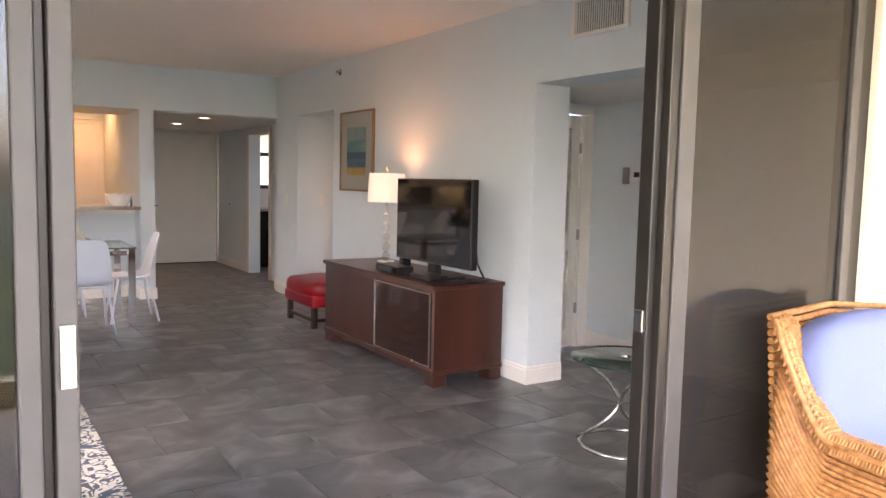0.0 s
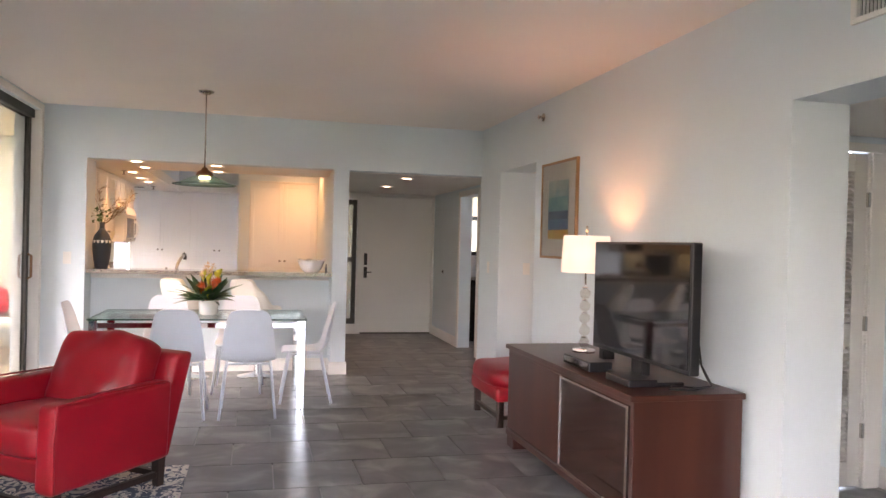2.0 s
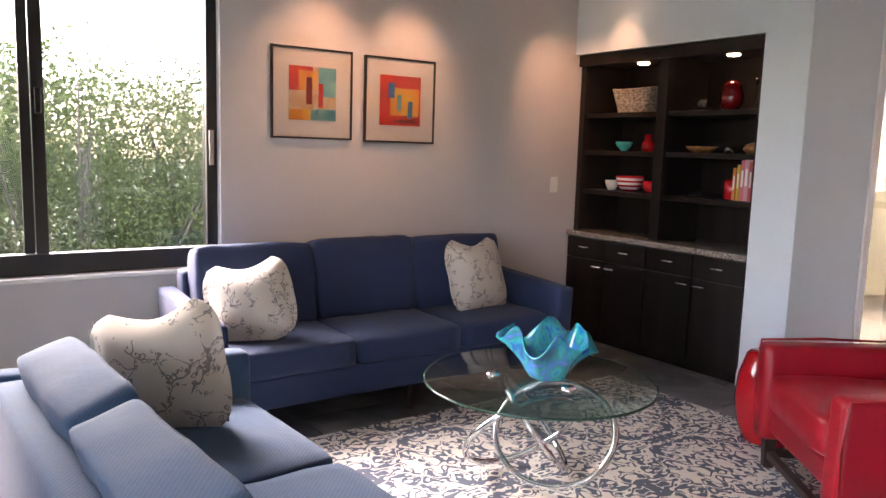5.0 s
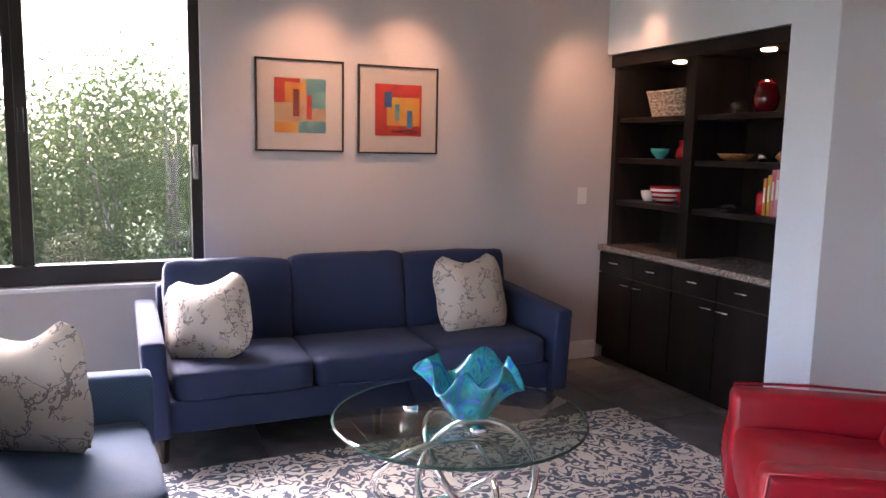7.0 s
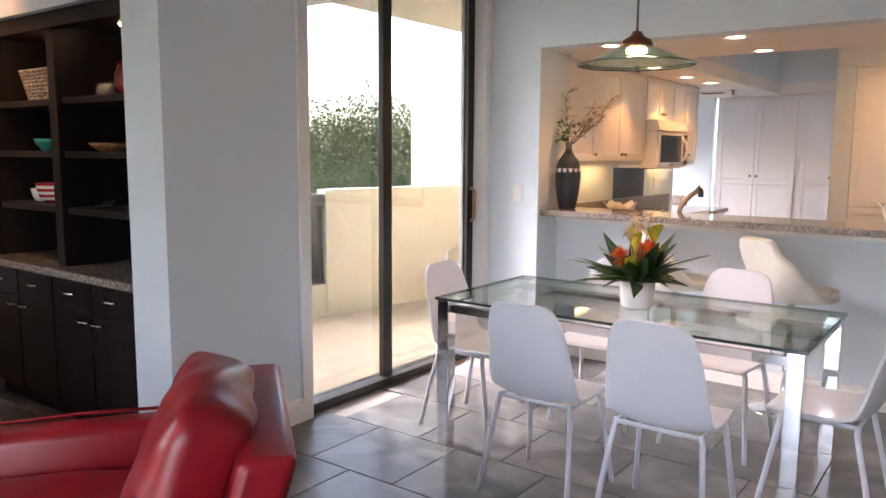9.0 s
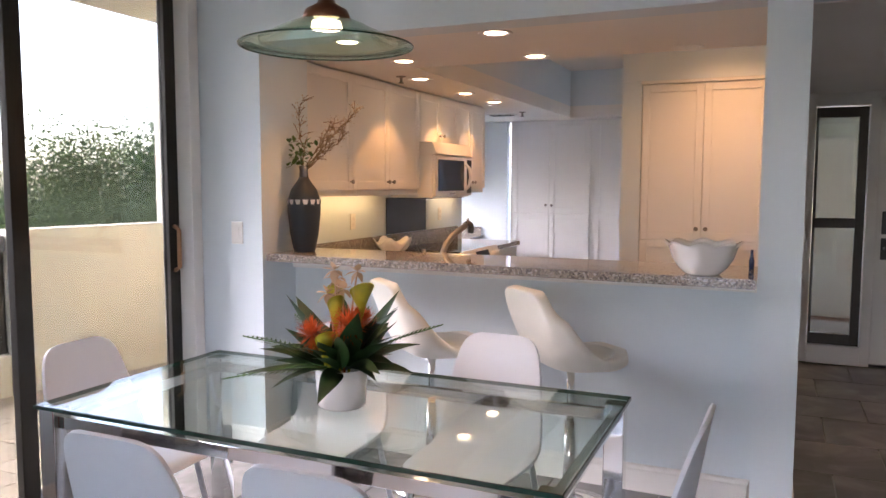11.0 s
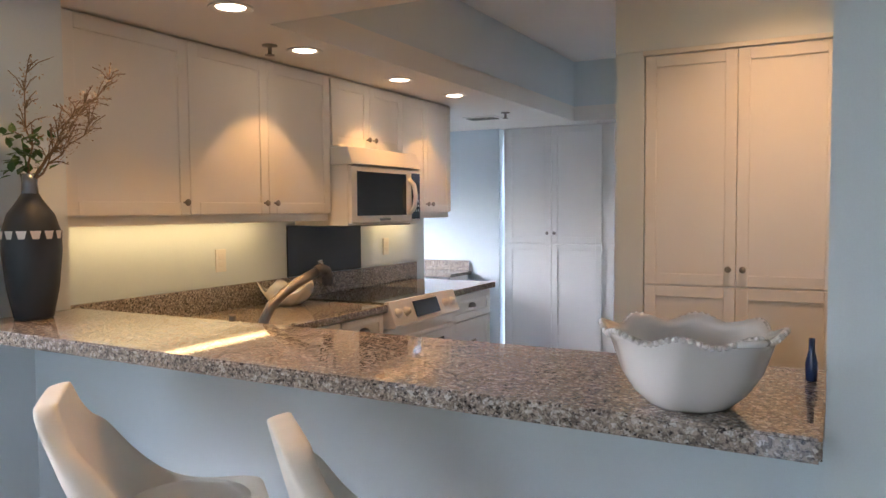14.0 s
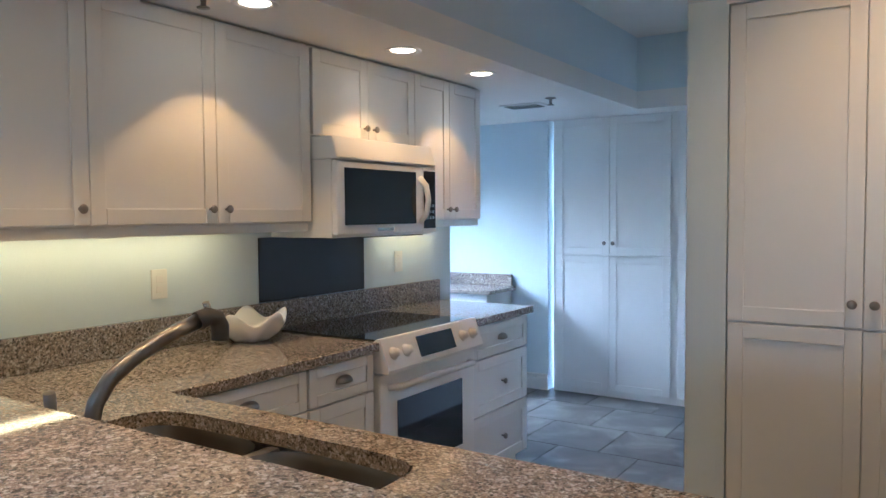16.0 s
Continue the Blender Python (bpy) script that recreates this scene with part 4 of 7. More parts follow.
def armchair(at, rz):
    t = thing("armchair", at, "red leather club armchair with dark wooden legs", "armchair", rz=rz)
    # front is -y; width 0.86, depth 0.86
    part("seat_base", bx(-0.32, 0.32, -0.36, 0.30, 0.18, 0.30, bevel=0.02, seg=3), REDLEATHER, t)
    for s in (-1, 1):
        bm = bmesh.new()
        x0, x1 = sorted((s * 0.43, s * 0.30))
        box(bm, x0, x1, -0.40, 0.36, 0.16, 0.60, bevel=0.035, seg=4)
        for v in bm.verts:
            if v.co.z > 0.4:
                v.co.x += s * 0.02 * (v.co.z - 0.4) / 0.2
            if v.co.y < -0.3:
                v.co.z -= 0.015
        part("arm", smooth(bm), REDLEATHER, t)
        bm = bmesh.new()
        tube(bm, [(s * 0.435, -0.385, 0.17), (s * 0.44, -0.395, 0.4), (s * 0.445, -0.38, 0.585), (s * 0.445, -0.1, 0.60), (s * 0.445, 0.3, 0.60)], 0.006, 6)
        part("welt", bm, REDLEATHER, t)
    bm = bmesh.new()
    box(bm, -0.42, 0.42, 0.24, 0.38, 0.16, 0.74, bevel=0.03, seg=4)
    for v in bm.verts:
        k = max(0, v.co.z - 0.2)
        v.co.y += 0.30 * k
        v.co.x *= 1 + 0.03 * k
    part("back_frame", smooth(bm), REDLEATHER, t)
    cushion(t, "seat_cushion", (0.60, 0.62, 0.17), REDLEATHER, (0, -0.08, 0.385), puff=0.022, power=11, wrinkle=0.009, n=16)
    cushion(t, "back_cushion", (0.60, 0.21, 0.45), REDLEATHER, (0, 0.265, 0.60), (-24, 0, 0), puff=0.034, power=8, wrinkle=0.016, n=22)
    for sx in (-1, 1):
        for sy in (-1, 1):
            bm = bmesh.new()
            box(bm, sx * 0.37 - 0.028, sx * 0.37 + 0.028, sy * 0.335 - 0.028, sy * 0.335 + 0.028, 0.0, 0.18, bevel=0.004)
            for v in bm.verts:
                if v.co.z < 0.09:
                    v.co.x = sx * 0.37 + (v.co.x - sx * 0.37) * 0.8
                    v.co.y = sy * 0.335 + (v.co.y - sy * 0.335) * 0.8
            part("leg", bm, DARKWOOD, t, "dark wooden leg")
    for b in ((-0.345, 0.345, -0.352, -0.318, 0.05, 0.085), (-0.345, 0.345, 0.318, 0.352, 0.05, 0.085), (-0.387, -0.353, -0.31, 0.31, 0.05, 0.085), (0.353, 0.387, -0.31, 0.31, 0.05, 0.085)):
        part("stretcher", bx(*b, bevel=0.004), DARKWOOD, t, "dark wooden stretcher")


armchair((0.335, 5.85, 0.012), -38.5)
bm = bmesh.new()
lathe(bm, [(0.11, 0), (0.125, 0.01), (0.155, 0.10), (0.17, 0.22), (0.155, 0.34), (0.125, 0.44), (0.11, 0.455), (0.0, 0.46)], 32)
gs = single("garden_stool", bm, mat("red_glazed_ceramic", (0.42, 0.008, 0.014), 0.12, vary=0.06, coat=0.6), (-0.36, 6.12, 0.012), "glossy red ceramic drum stool beside the armchair", "stool")
bm = bmesh.new()
box(bm, -1.26, 1.26, -1.6, 1.6, 0, 0.011, bevel=0.004)
single("area_rug", bm, RUG, (-0.29, 4.67, 0.0005), "cream and slate blue damask area rug on tiles", "rug")


def coffee_table(at):
    t = thing("coffee_table", at, "round glass coffee table on looping chrome base", "coffee table")
    bm = bmesh.new()
    lathe(bm, [(0.0, 0.438), (0.496, 0.438), (0.502, 0.444), (0.496, 0.450), (0.0, 0.450)], 72)
    part("tabletop", bm, TABLEGLASS, t, "clear glass top").visible_shadow = False
    bm = bmesh.new()
    ring = [(0.5 * math.cos(a), 0.5 * math.sin(a), 0.444) for a in [2 * math.pi * i / 72 for i in range(72)]]
    tube(bm, ring, 0.0055, 8, closed=True)
    part("edge", bm, TABLEEDGE, t, "green glass edge")
    for k in range(3):
        bm = bmesh.new()
        pts = []
        for i in range(40):
            a = 2 * math.pi * i / 40
            p = Vector((0.27 * math.cos(a), 0.235 * math.sin(a), 0))
            p = Matrix.Rotation(radians(52), 3, "X") @ p
            p += Vector((0.08, 0.0, 0.222))
            p = Matrix.Rotation(radians(120 * k + 25), 3, "Z") @ p
            p.z = min(max(p.z, 0.016), 0.43)
            pts.append(p)
        tube(bm, pts, 0.014, 10, closed=True)
        part("loop", bm, CHROME, t, "polished chrome loop")
        bm = bmesh.new()
        a = radians(120 * k + 115)
        lathe(bm, [(0.0, 0.0), (0.03, 0.0), (0.03, 0.02), (0.0, 0.02)], 20, (0.20 * math.cos(a), 0.20 * math.sin(a), 0.45))
        part("glass_clamp", bm, CHROME, t, "chrome clamp")
    return t


coffee_table((-0.64, 4.80, 0.011))


def ruffled_bowl(at):
    bm = bmesh.new()

    def wave(a, k):
        f = math.cos(6 * a + 0.6 * math.sin(2 * a))
        s = 1 + 0.15 * k ** 2 * f * abs(f) ** 0.3 + 0.06 * k ** 2 * math.cos(3 * a + 1)
        return s, -0.042 * k ** 2 * math.cos(6 * a + 0.5) + 0.028 * k ** 2 * math.cos(3 * a) + 0.012 * k ** 3 * math.cos(11 * a)
    outer = [(0.060, 0), (0.085, 0.012), (0.105, 0.05), (0.128, 0.09), (0.152, 0.125), (0.176, 0.158), (0.198, 0.185)]
    inner = [(r - 0.008, z + 0.006) for r, z in outer[::-1]]
    prof = outer + inner
    lathe(bm, prof, 110, wave=lambda a, k: wave(a, min(1.0, 2 * k if k < 0.5 else 2 * (1 - k))))
    return single("glass_bowl", bm, ARTGLASS, at, "ruffled turquoise and blue art glass bowl on table", "bowl")


ruffled_bowl((-0.62, 4.83, 0.462))


def side_table(at):
    t = thing("side_table", at, "small round glass table on curved chrome legs", "side table")
    bm = bmesh.new()
    lathe(bm, [(0.0, 0.49), (0.30, 0.49), (0.30, 0.50), (0.0, 0.50)], 48)
    part("tabletop", bm, TABLEGLASS, t, "clear glass top").visible_shadow = False
    bm = bmesh.new()
    tube(bm, [(0.3 * math.cos(2 * math.pi * i / 48), 0.3 * math.sin(2 * math.pi * i / 48), 0.495) for i in range(48)], 0.0055, 6, closed=True)
    part("edge", bm, TABLEEDGE, t, "green glass edge")
    for k in range(3):
        bm = bmesh.new()
        pts = []
        for i in range(17):
            u = i / 16
            a = radians(120 * k + 150 * u)
            r = 0.06 + 0.20 * abs(2 * u - 1) ** 1.5
            pts.append((r * math.cos(a), r * math.sin(a), 0.012 + 0.475 * u))
        tube(bm, pts, 0.011, 8)
        part("leg", bm, CHROME, t, "curved chrome leg")
    bm = bmesh.new()
    tube(bm, [(0.24 * math.cos(2 * math.pi * i / 32), 0.24 * math.sin(2 * math.pi * i / 32), 0.012) for i in range(32)], 0.011, 8, closed=True)
    part("foot_ring", bm, CHROME, t, "chrome ring")
    bm = bmesh.new()
    lathe(bm, [(0.0, 0.5), (0.03, 0.5), (0.03, 0.52), (0.0, 0.52)], 16)
    part("glass_clamp", bm, CHROME, t, "chrome clamp")


side_table((3.42, 3.15, 0))


def console():
    x0, x1, y0, y1 = 3.09, 3.70, 4.63, 6.46
    t = thing("media_console", (x0, y0, 0), "dark mahogany media console with sliding doors", "media console")
    W, L = x1 - x0, y1 - y0
    part("top", bx(-0.012, W, -0.012, L + 0.012, 0.69, 0.72, bevel=0.004), MAHOGANY, t)
    part("body", bx(0.01, W - 0.01, 0, L, 0.11, 0.69, bevel=0.003), MAHOGANY, t)
    part("plinth", bx(0.0, W - 0.005, -0.005, L + 0.005, 0.085, 0.12, bevel=0.004), MAHOGANY, t)
    for sx in (0.01, W - 0.12):
        for sy in (0.0, L - 0.13):
            part("foot", bx(sx, sx + 0.11, sy, sy + 0.13, 0.0, 0.085, bevel=0.006), MAHOGANY, t)
    d1 = part("door", bx(-0.006, 0.01, 0.03, 0.86, 0.14, 0.665, bevel=0.002), mat("glossy_dark_panel", (0.020, 0.008, 0.006), 0.07, vary=0.1), t, "glossy dark sliding door")
    for b in ((-0.010, -0.004, 0.03, 0.86, 0.14, 0.152), (-0.010, -0.004, 0.03, 0.86, 0.653, 0.665), (-0.010, -0.004, 0.03, 0.042, 0.152, 0.653), (-0.010, -0.004, 0.848, 0.86, 0.152, 0.653)):
        part("edging", bx(*b), NICKEL, d1, "brushed metal edging")
    part("edging", bx(0.0, 0.010, 0.87, L - 0.01, 0.125, 0.137), NICKEL, t, "brushed metal edging")
    part("door", bx(0.002, 0.011, 0.87, L - 0.03, 0.14, 0.665, bevel=0.002), MAHOGANY, t)


console()


def television():
    t = thing("television", (3.37, 5.08, 0.72), "black flat screen television on the console, off", "television")
    part("body", bx(-0.03, 0.025, -0.53, 0.53, 0.10, 0.735, bevel=0.008), BLACK, t)
    part("screen", bx(-0.034, -0.030, -0.515, 0.515, 0.125, 0.722), BLACKGLASS, t, "dark glossy screen")
    part("neck", bx(-0.02, 0.03, -0.06, 0.06, 0.02, 0.12, bevel=0.006), BLACK, t)
    part("foot", bx(-0.11, 0.12, -0.25, 0.25, 0.0, 0.02, bevel=0.006), BLACK, t)


television()
sb = thing("cable_box", (3.22, 5.42, 0.72), "black cable box under the television", "cable box")
part("case", bx(-0.07, 0.07, -0.18, 0.18, 0.006, 0.06, bevel=0.006), BLACK, sb)
part("front_panel", bx(-0.074, -0.07, -0.17, 0.17, 0.012, 0.054), BLACKGLASS, sb)
part("foot", bx(-0.05, 0.05, -0.15, 0.15, 0.0, 0.006), BLACK, sb)
sb = thing("media_player", (3.24, 4.93, 0.72), "flat black media player with cables", "media player")
part("case", bx(-0.08, 0.08, -0.13, 0.13, 0.004, 0.04, bevel=0.006), BLACK, sb)
part("foot", bx(-0.06, 0.06, -0.10, 0.10, 0.0, 0.004), BLACK, sb)
bm = bmesh.new()
tube(bm, [(3.40, 4.58, 1.0), (3.46, 4.64, 0.86), (3.55, 4.68, 0.75), (3.52, 4.74, 0.728), (3.40, 4.80, 0.728), (3.34, 4.72, 0.728), (3.45, 4.68, 0.73), (3.60, 4.75, 0.728)], 0.005, 6)
tube(bm, [(3.40, 4.62, 0.95), (3.50, 4.66, 0.80), (3.58, 4.72, 0.728), (3.66, 4.78, 0.728)], 0.004, 6)
single("power_cable", bm, BLACK, (0, 0, 0), "black looped cables behind the television", "cable")
sp = thing("loudspeaker", (3.50, 5.74, 0.72), "small black speaker beside the lamp", "loudspeaker")
part("case", bx(-0.04, 0.04, -0.03, 0.03, 0, 0.17, bevel=0.006), BLACK, sp)


def table_lamp(at):
    t = thing("table_lamp", at, "crystal ball table lamp with white pleated shade", "table lamp")
    bm = bmesh.new()
    lathe(bm, [(0.0, 0), (0.075, 0), (0.075, 0.02), (0.03, 0.028), (0.0, 0.03)], 24)
    part("base", bm, CHROME, t, "chrome foot")
    for i in range(5):
        r = 0.036
        bm = bmesh.new()
        bmesh.ops.create_uvsphere(bm, u_segments=20, v_segments=12, radius=r, matrix=Matrix.Translation((0, 0, 0.062 + i * 0.082)))
        part("crystal_ball", smooth(bm), CRYSTAL, t, "clear crystal ball")
        bm = bmesh.new()
        lathe(bm, [(0.0, 0.098 + i * 0.082), (0.022, 0.098 + i * 0.082), (0.022, 0.106 + i * 0.082), (0.0, 0.106 + i * 0.082)], 16)
        part("spacer", bm, CHROME, t, "chrome spacer")
    bm = bmesh.new()
    tube(bm, [(0, 0, 0.45), (0, 0, 0.80)], 0.007, 8)
    part("stem", bm, NICKEL, t)
    bm = bmesh.new()
    prof = [(0.165, 0.53), (0.16, 0.53), (0.148, 0.775), (0.152, 0.775), (0.165, 0.53)]
    lathe(bm, prof, 120, wave=lambda a, k: (1 + 0.008 * math.cos(60 * a), 0))
    part("shade", bm, SHADE, t, "white pleated fabric shade")
    bm = bmesh.new()
    lathe(bm, [(0.0, 0.80), (0.014, 0.805), (0.006, 0.82), (0.012, 0.835), (0.0, 0.845)], 14)
    part("finial", bm, NICKEL, t)


table_lamp((3.48, 6.04, 0.72))
bulb("lamp_bulb", (3.48, 6.04, 1.37), 0.38, (1.0, 0.44, 0.18), 0.05)


def ottoman(at):
    t = thing("ottoman", at, "red leather ottoman with dark wooden legs", "ottoman")
    part("body", smooth(bx(-0.28, 0.28, -0.36, 0.36, 0.20, 0.32, bevel=0.03, seg=3)), REDLEATHER, t)
    cushion(t, "cushion", (0.58, 0.74, 0.16), REDLEATHER, (0, 0, 0.37), puff=0.025, power=5, wrinkle=0.008)
    for sx in (-1, 1):
        for sy in (-1, 1):
            part("leg", bx(sx * 0.23 - 0.025, sx * 0.23 + 0.025, sy * 0.31 - 0.025, sy * 0.31 + 0.025, 0, 0.2, bevel=0.004), DARKWOOD, t, "dark wooden leg")
    for b in ((-0.245, -0.215, -0.285, 0.285, 0.06, 0.09), (0.215, 0.245, -0.285, 0.285, 0.06, 0.09), (-0.205, 0.205, -0.325, -0.295, 0.06, 0.09)):
        part("stretcher", bx(*b, bevel=0.003), DARKWOOD, t)


ottoman((3.44, 7.27, 0))


def picture(at, rz, w, h, frame_m, fw, mat_w, patches, base, label):
    """A framed print: local x across, z up, front at -y."""
    t = thing("framed_picture", at, label, "picture", rz=rz)
    W, H = w / 2, h / 2
    for b in ((-W, W, -0.025, 0, H - fw, H), (-W, W, -0.025, 0, -H, -H + fw), (-W, -W + fw, -0.025, 0, -H + fw, H - fw), (W - fw, W, -0.025, 0, -H + fw, H - fw)):
        part("frame", bx(*b, bevel=0.002), frame_m, t)
    part("mat_board", bx(-W + fw, W - fw, -0.014, -0.002, -H + fw, H - fw), MATBOARD, t, "cream mat board")
    a, b = W - fw - mat_w, H - fw - mat_w
    art = part("print", bx(-a, a, -0.0165, -0.014, -b, b), base, t, "abstract coloured print")
    for i, (u0, u1, v0, v1, m) in enumerate(patches):
        part("paint_patch", bx(-a + 2 * a * u0, -a + 2 * a * u1, -0.0175 - 0.0003 * i, -0.0165, -b + 2 * b * v0, -b + 2 * b * v1), m, art)
    part("glazing", bx(-W + fw, W - fw, -0.0225, -0.0215, -H + fw, H - fw), ARTPANE, t, "picture glass").visible_shadow = False


def paint(name, c1, c2, sc=9):
    return ramp_mat(name, [(0.35, c1), (0.65, c2)], sc, 0.7, 5, distort=0.6)


P_RED, P_ORANGE, P_TEAL = paint("red_paint", (0.45, 0.02, 0.02), (0.60, 0.06, 0.02)), paint("orange_paint", (0.60, 0.20, 0.02), (0.70, 0.42, 0.05)), paint("teal_paint", (0.04, 0.22, 0.30), (0.22, 0.45, 0.40))
P_CREAM, P_DARK, P_BLUE, P_YELLOW = paint("cream_paint", (0.55, 0.45, 0.30), (0.45, 0.25, 0.12)), paint("maroon_paint", (0.14, 0.01, 0.02), (0.25, 0.03, 0.02)), paint("blue_paint", (0.03, 0.08, 0.25), (0.05, 0.25, 0.42)), paint("yellow_paint", (0.65, 0.42, 0.04), (0.70, 0.25, 0.03))
picture((-2.568, 4.61, 1.74), 90, 0.53, 0.54, BLACK, 0.011, 0.10, [(0, 0.5, 0.55, 1, P_RED), (0.62, 1, 0.45, 1, P_TEAL), (0.2, 0.6, 0.55, 0.92, P_ORANGE), (0, 0.45, 0, 0.2, P_ORANGE), (0.45, 1, 0, 0.22, P_TEAL), (0.36, 0.48, 0.3, 0.8, P_DARK), (0.62, 0.72, 0.25, 0.7, P_RED), (0.52, 0.58, 0.2, 0.75, P_CREAM)], P_CREAM, "black framed abstract print in red and teal")
picture((-2.568, 5.23, 1.735), 90, 0.53, 0.54, BLACK, 0.011, 0.10, [(0.25, 0.95, 0.2, 0.75, P_YELLOW), (0.2, 0.35, 0.55, 0.85, P_BLUE), (0.42, 0.52, 0.3, 0.62, P_TEAL), (0.68, 0.8, 0.15, 0.5, P_BLUE), (0.35, 0.9, 0.06, 0.12, P_DARK)], P_RED, "black framed abstract print in red and yellow")
picture((3.748, 7.16, 1.72), -90, 0.74, 0.80, GOLDFRAME, 0.02, 0.14, [(0, 1, 0.0, 0.16, P_YELLOW), (0, 1, 0.16, 0.34, P_BLUE), (0, 1, 0.34, 0.48, paint("navy_paint", (0.01, 0.03, 0.10), (0.02, 0.10, 0.2))), (0, 1, 0.48, 0.72, P_TEAL), (0, 1, 0.72, 1.0, paint("sky_paint", (0.18, 0.35, 0.40), (0.40, 0.45, 0.42)))], P_CREAM, "gold framed seascape print in blue and yellow")


# ---- built-in bookcase ----
def bookcase():
    x0, x1, y = -2.565, -0.995, 6.80
    t = thing("built_in_bookcase", (x0, y, 0), "dark espresso built-in bookcase with cabinets below", "bookcase")
    W, D = x1 - x0, 0.53
    part("plinth", bx(0.0, W, 0.06, D, 0.0, 0.09), ESPRESSO, t)
    part("base_cabinet", bx(0.0, W, 0.022, D, 0.09, 0.80), ESPRESSO, t)
    part("counter", bx(-0.003, W + 0.003, -0.02, D, 0.80, 0.84, bevel=0.006), GRANITE, t, "grey granite counter")
    part("back_panel", bx(0.0, W, 0.50, 0.53, 0.84, 2.172), ESPRESSO, t)
    part("head_rail", bx(0.0, W, 0.03, 0.10, 2.09, 2.172, bevel=0.002), ESPRESSO, t)
    part("top_panel", bx(0.0, W, 0.10, 0.50, 2.11, 2.13), ESPRESSO, t)
    for a, b in ((0, 0.05), (W / 2 - 0.04, W / 2 + 0.04), (W - 0.05, W)):
        part("upright", bx(a, b, 0.06, 0.50, 0.84, 2.11, bevel=0.002), ESPRESSO, t)
    for z in (1.16, 1.46, 1.74):
        for a, b in ((0.05, W / 2 - 0.04), (W / 2 + 0.04, W - 0.05)):
            part("shelf", bx(a, b, 0.09, 0.50, z - 0.035, z, bevel=0.002), ESPRESSO, t)
    w = W / 4
    for i in range(4):
        a, b = w * i + 0.006, w * (i + 1) - 0.006
        d = part("drawer", bx(a, b, 0.0, 0.022, 0.645, 0.79, bevel=0.002), ESPRESSO, t)
        d2 = part("door", bx(a, b, 0.0, 0.022, 0.10, 0.635, bevel=0.002), ESPRESSO, t)
        c = (a + b) / 2
        for own, px, pz in ((d, c, 0.725), (d2, b - 0.06 if i % 2 == 0 else a + 0.06, 0.59)):
            bm = bmesh.new()
            tube(bm, [(px - 0.045, 0, pz), (px - 0.04, -0.022, pz), (px, -0.026, pz), (px + 0.04, -0.022, pz), (px + 0.045, 0, pz)], 0.006, 8)
            part("handle", bm, CHROME, own, "chrome handle")
    for c in (W * 0.27, W * 0.75):
        bm = bmesh.new()
        lathe(bm, [(0.0, 2.098), (0.04, 2.098), (0.045, 2.11)], 20, (c, 0.27, 0))
        part("shelf_light", bm, LAMPGLOW, t, "small lit puck lamp")
        spot("shelf_lamp", (x0 + c, y + 0.27, 2.095), (x0 + c, y + 0.27, 1.0), 0.16, 120)


bookcase()
BX, BY = -2.565, 6.80


def pot(name, x, z, prof, m, label, category, n=28, wave=None, dy=0.25):
    bm = bmesh.new()
    lathe(bm, prof, n, wave=wave)
    return single(name, bm, m, (BX + x, BY + dy, z), label, category)


TURQ = mat("turquoise_glaze", (0.05, 0.42, 0.38), 0.15, vary=0.08, coat=0.4)
REDGLAZE = mat("red_glaze", (0.50, 0.012, 0.018), 0.14, vary=0.06, coat=0.4)
DARKRED = mat("deep_red_glass", (0.10, 0.003, 0.006), 0.08, vary=0.1, coat=0.5)


def stripe_mat(name, c1, c2, freq):
    m, nt, b = node_mat(name, 0.25)
    co = nt.nodes.new("ShaderNodeTexCoord")
    sp_ = nt.nodes.new("ShaderNodeSeparateXYZ")
    nt.links.new(co.outputs["Object"], sp_.inputs[0])
    s = nmath(nt, "GREATER_THAN", nmath(nt, "SINE", nmath(nt, "MULTIPLY", sp_.outputs[2], freq)), 0.0)
    mx = nt.nodes.new("ShaderNodeMix")
    mx.data_type = "RGBA"
    mx.inputs[6].default_value, mx.inputs[7].default_value = (*c1, 1), (*c2, 1)
    nt.links.new(s, mx.inputs[0]), nt.links.new(mx.outputs[2], b.inputs["Base Color"])
    return m


bm = bmesh.new()
for k in range(9):   # woven coils, wider towards the top
    a, b = 0.14 + 0.006 * k, 0.085 + 0.004 * k
    ring = [(a * math.copysign(abs(math.cos(u)) ** 0.6, math.cos(u)) + 0.0, b * math.copysign(abs(math.sin(u)) ** 0.6, math.sin(u)), 0.01 + 0.019 * k + 0.012 * (math.cos(u) ** 2) * k / 8) for u in [2 * math.pi * i / 40 for i in range(40)]]
    tube(bm, ring, 0.0115, 6, closed=True)
box(bm, -0.13, 0.13, -0.075, 0.075, 0.0, 0.008)
single("wicker_basket", bm, BASKETRY, (BX + 0.42, BY + 0.24, 1.741), "light woven rectangular basket on a shelf", "basket")
pot("glass_votive", 0.98, 1.741, [(0.035, 0), (0.055, 0.015), (0.058, 0.05), (0.04, 0.085), (0.034, 0.085), (0.05, 0.05), (0.03, 0.01), (0, 0.01)], CRYSTAL, "round cut glass votive on a shelf", "votive")
pot("red_vase", 1.2, 1.741, [(0.04, 0), (0.07, 0.03), (0.078, 0.09), (0.06, 0.16), (0.035, 0.19), (0.03, 0.19), (0.05, 0.15), (0, 0.05)], DARKRED, "dark red glass vase on a shelf", "vase")
pot("glass_vase", 1.42, 1.741, [(0.035, 0), (0.045, 0.05), (0.035, 0.12), (0.05, 0.20), (0.046, 0.20), (0.03, 0.12), (0.03, 0.02), (0, 0.02)], CRYSTAL, "tall clear glass vase on a shelf", "vase")
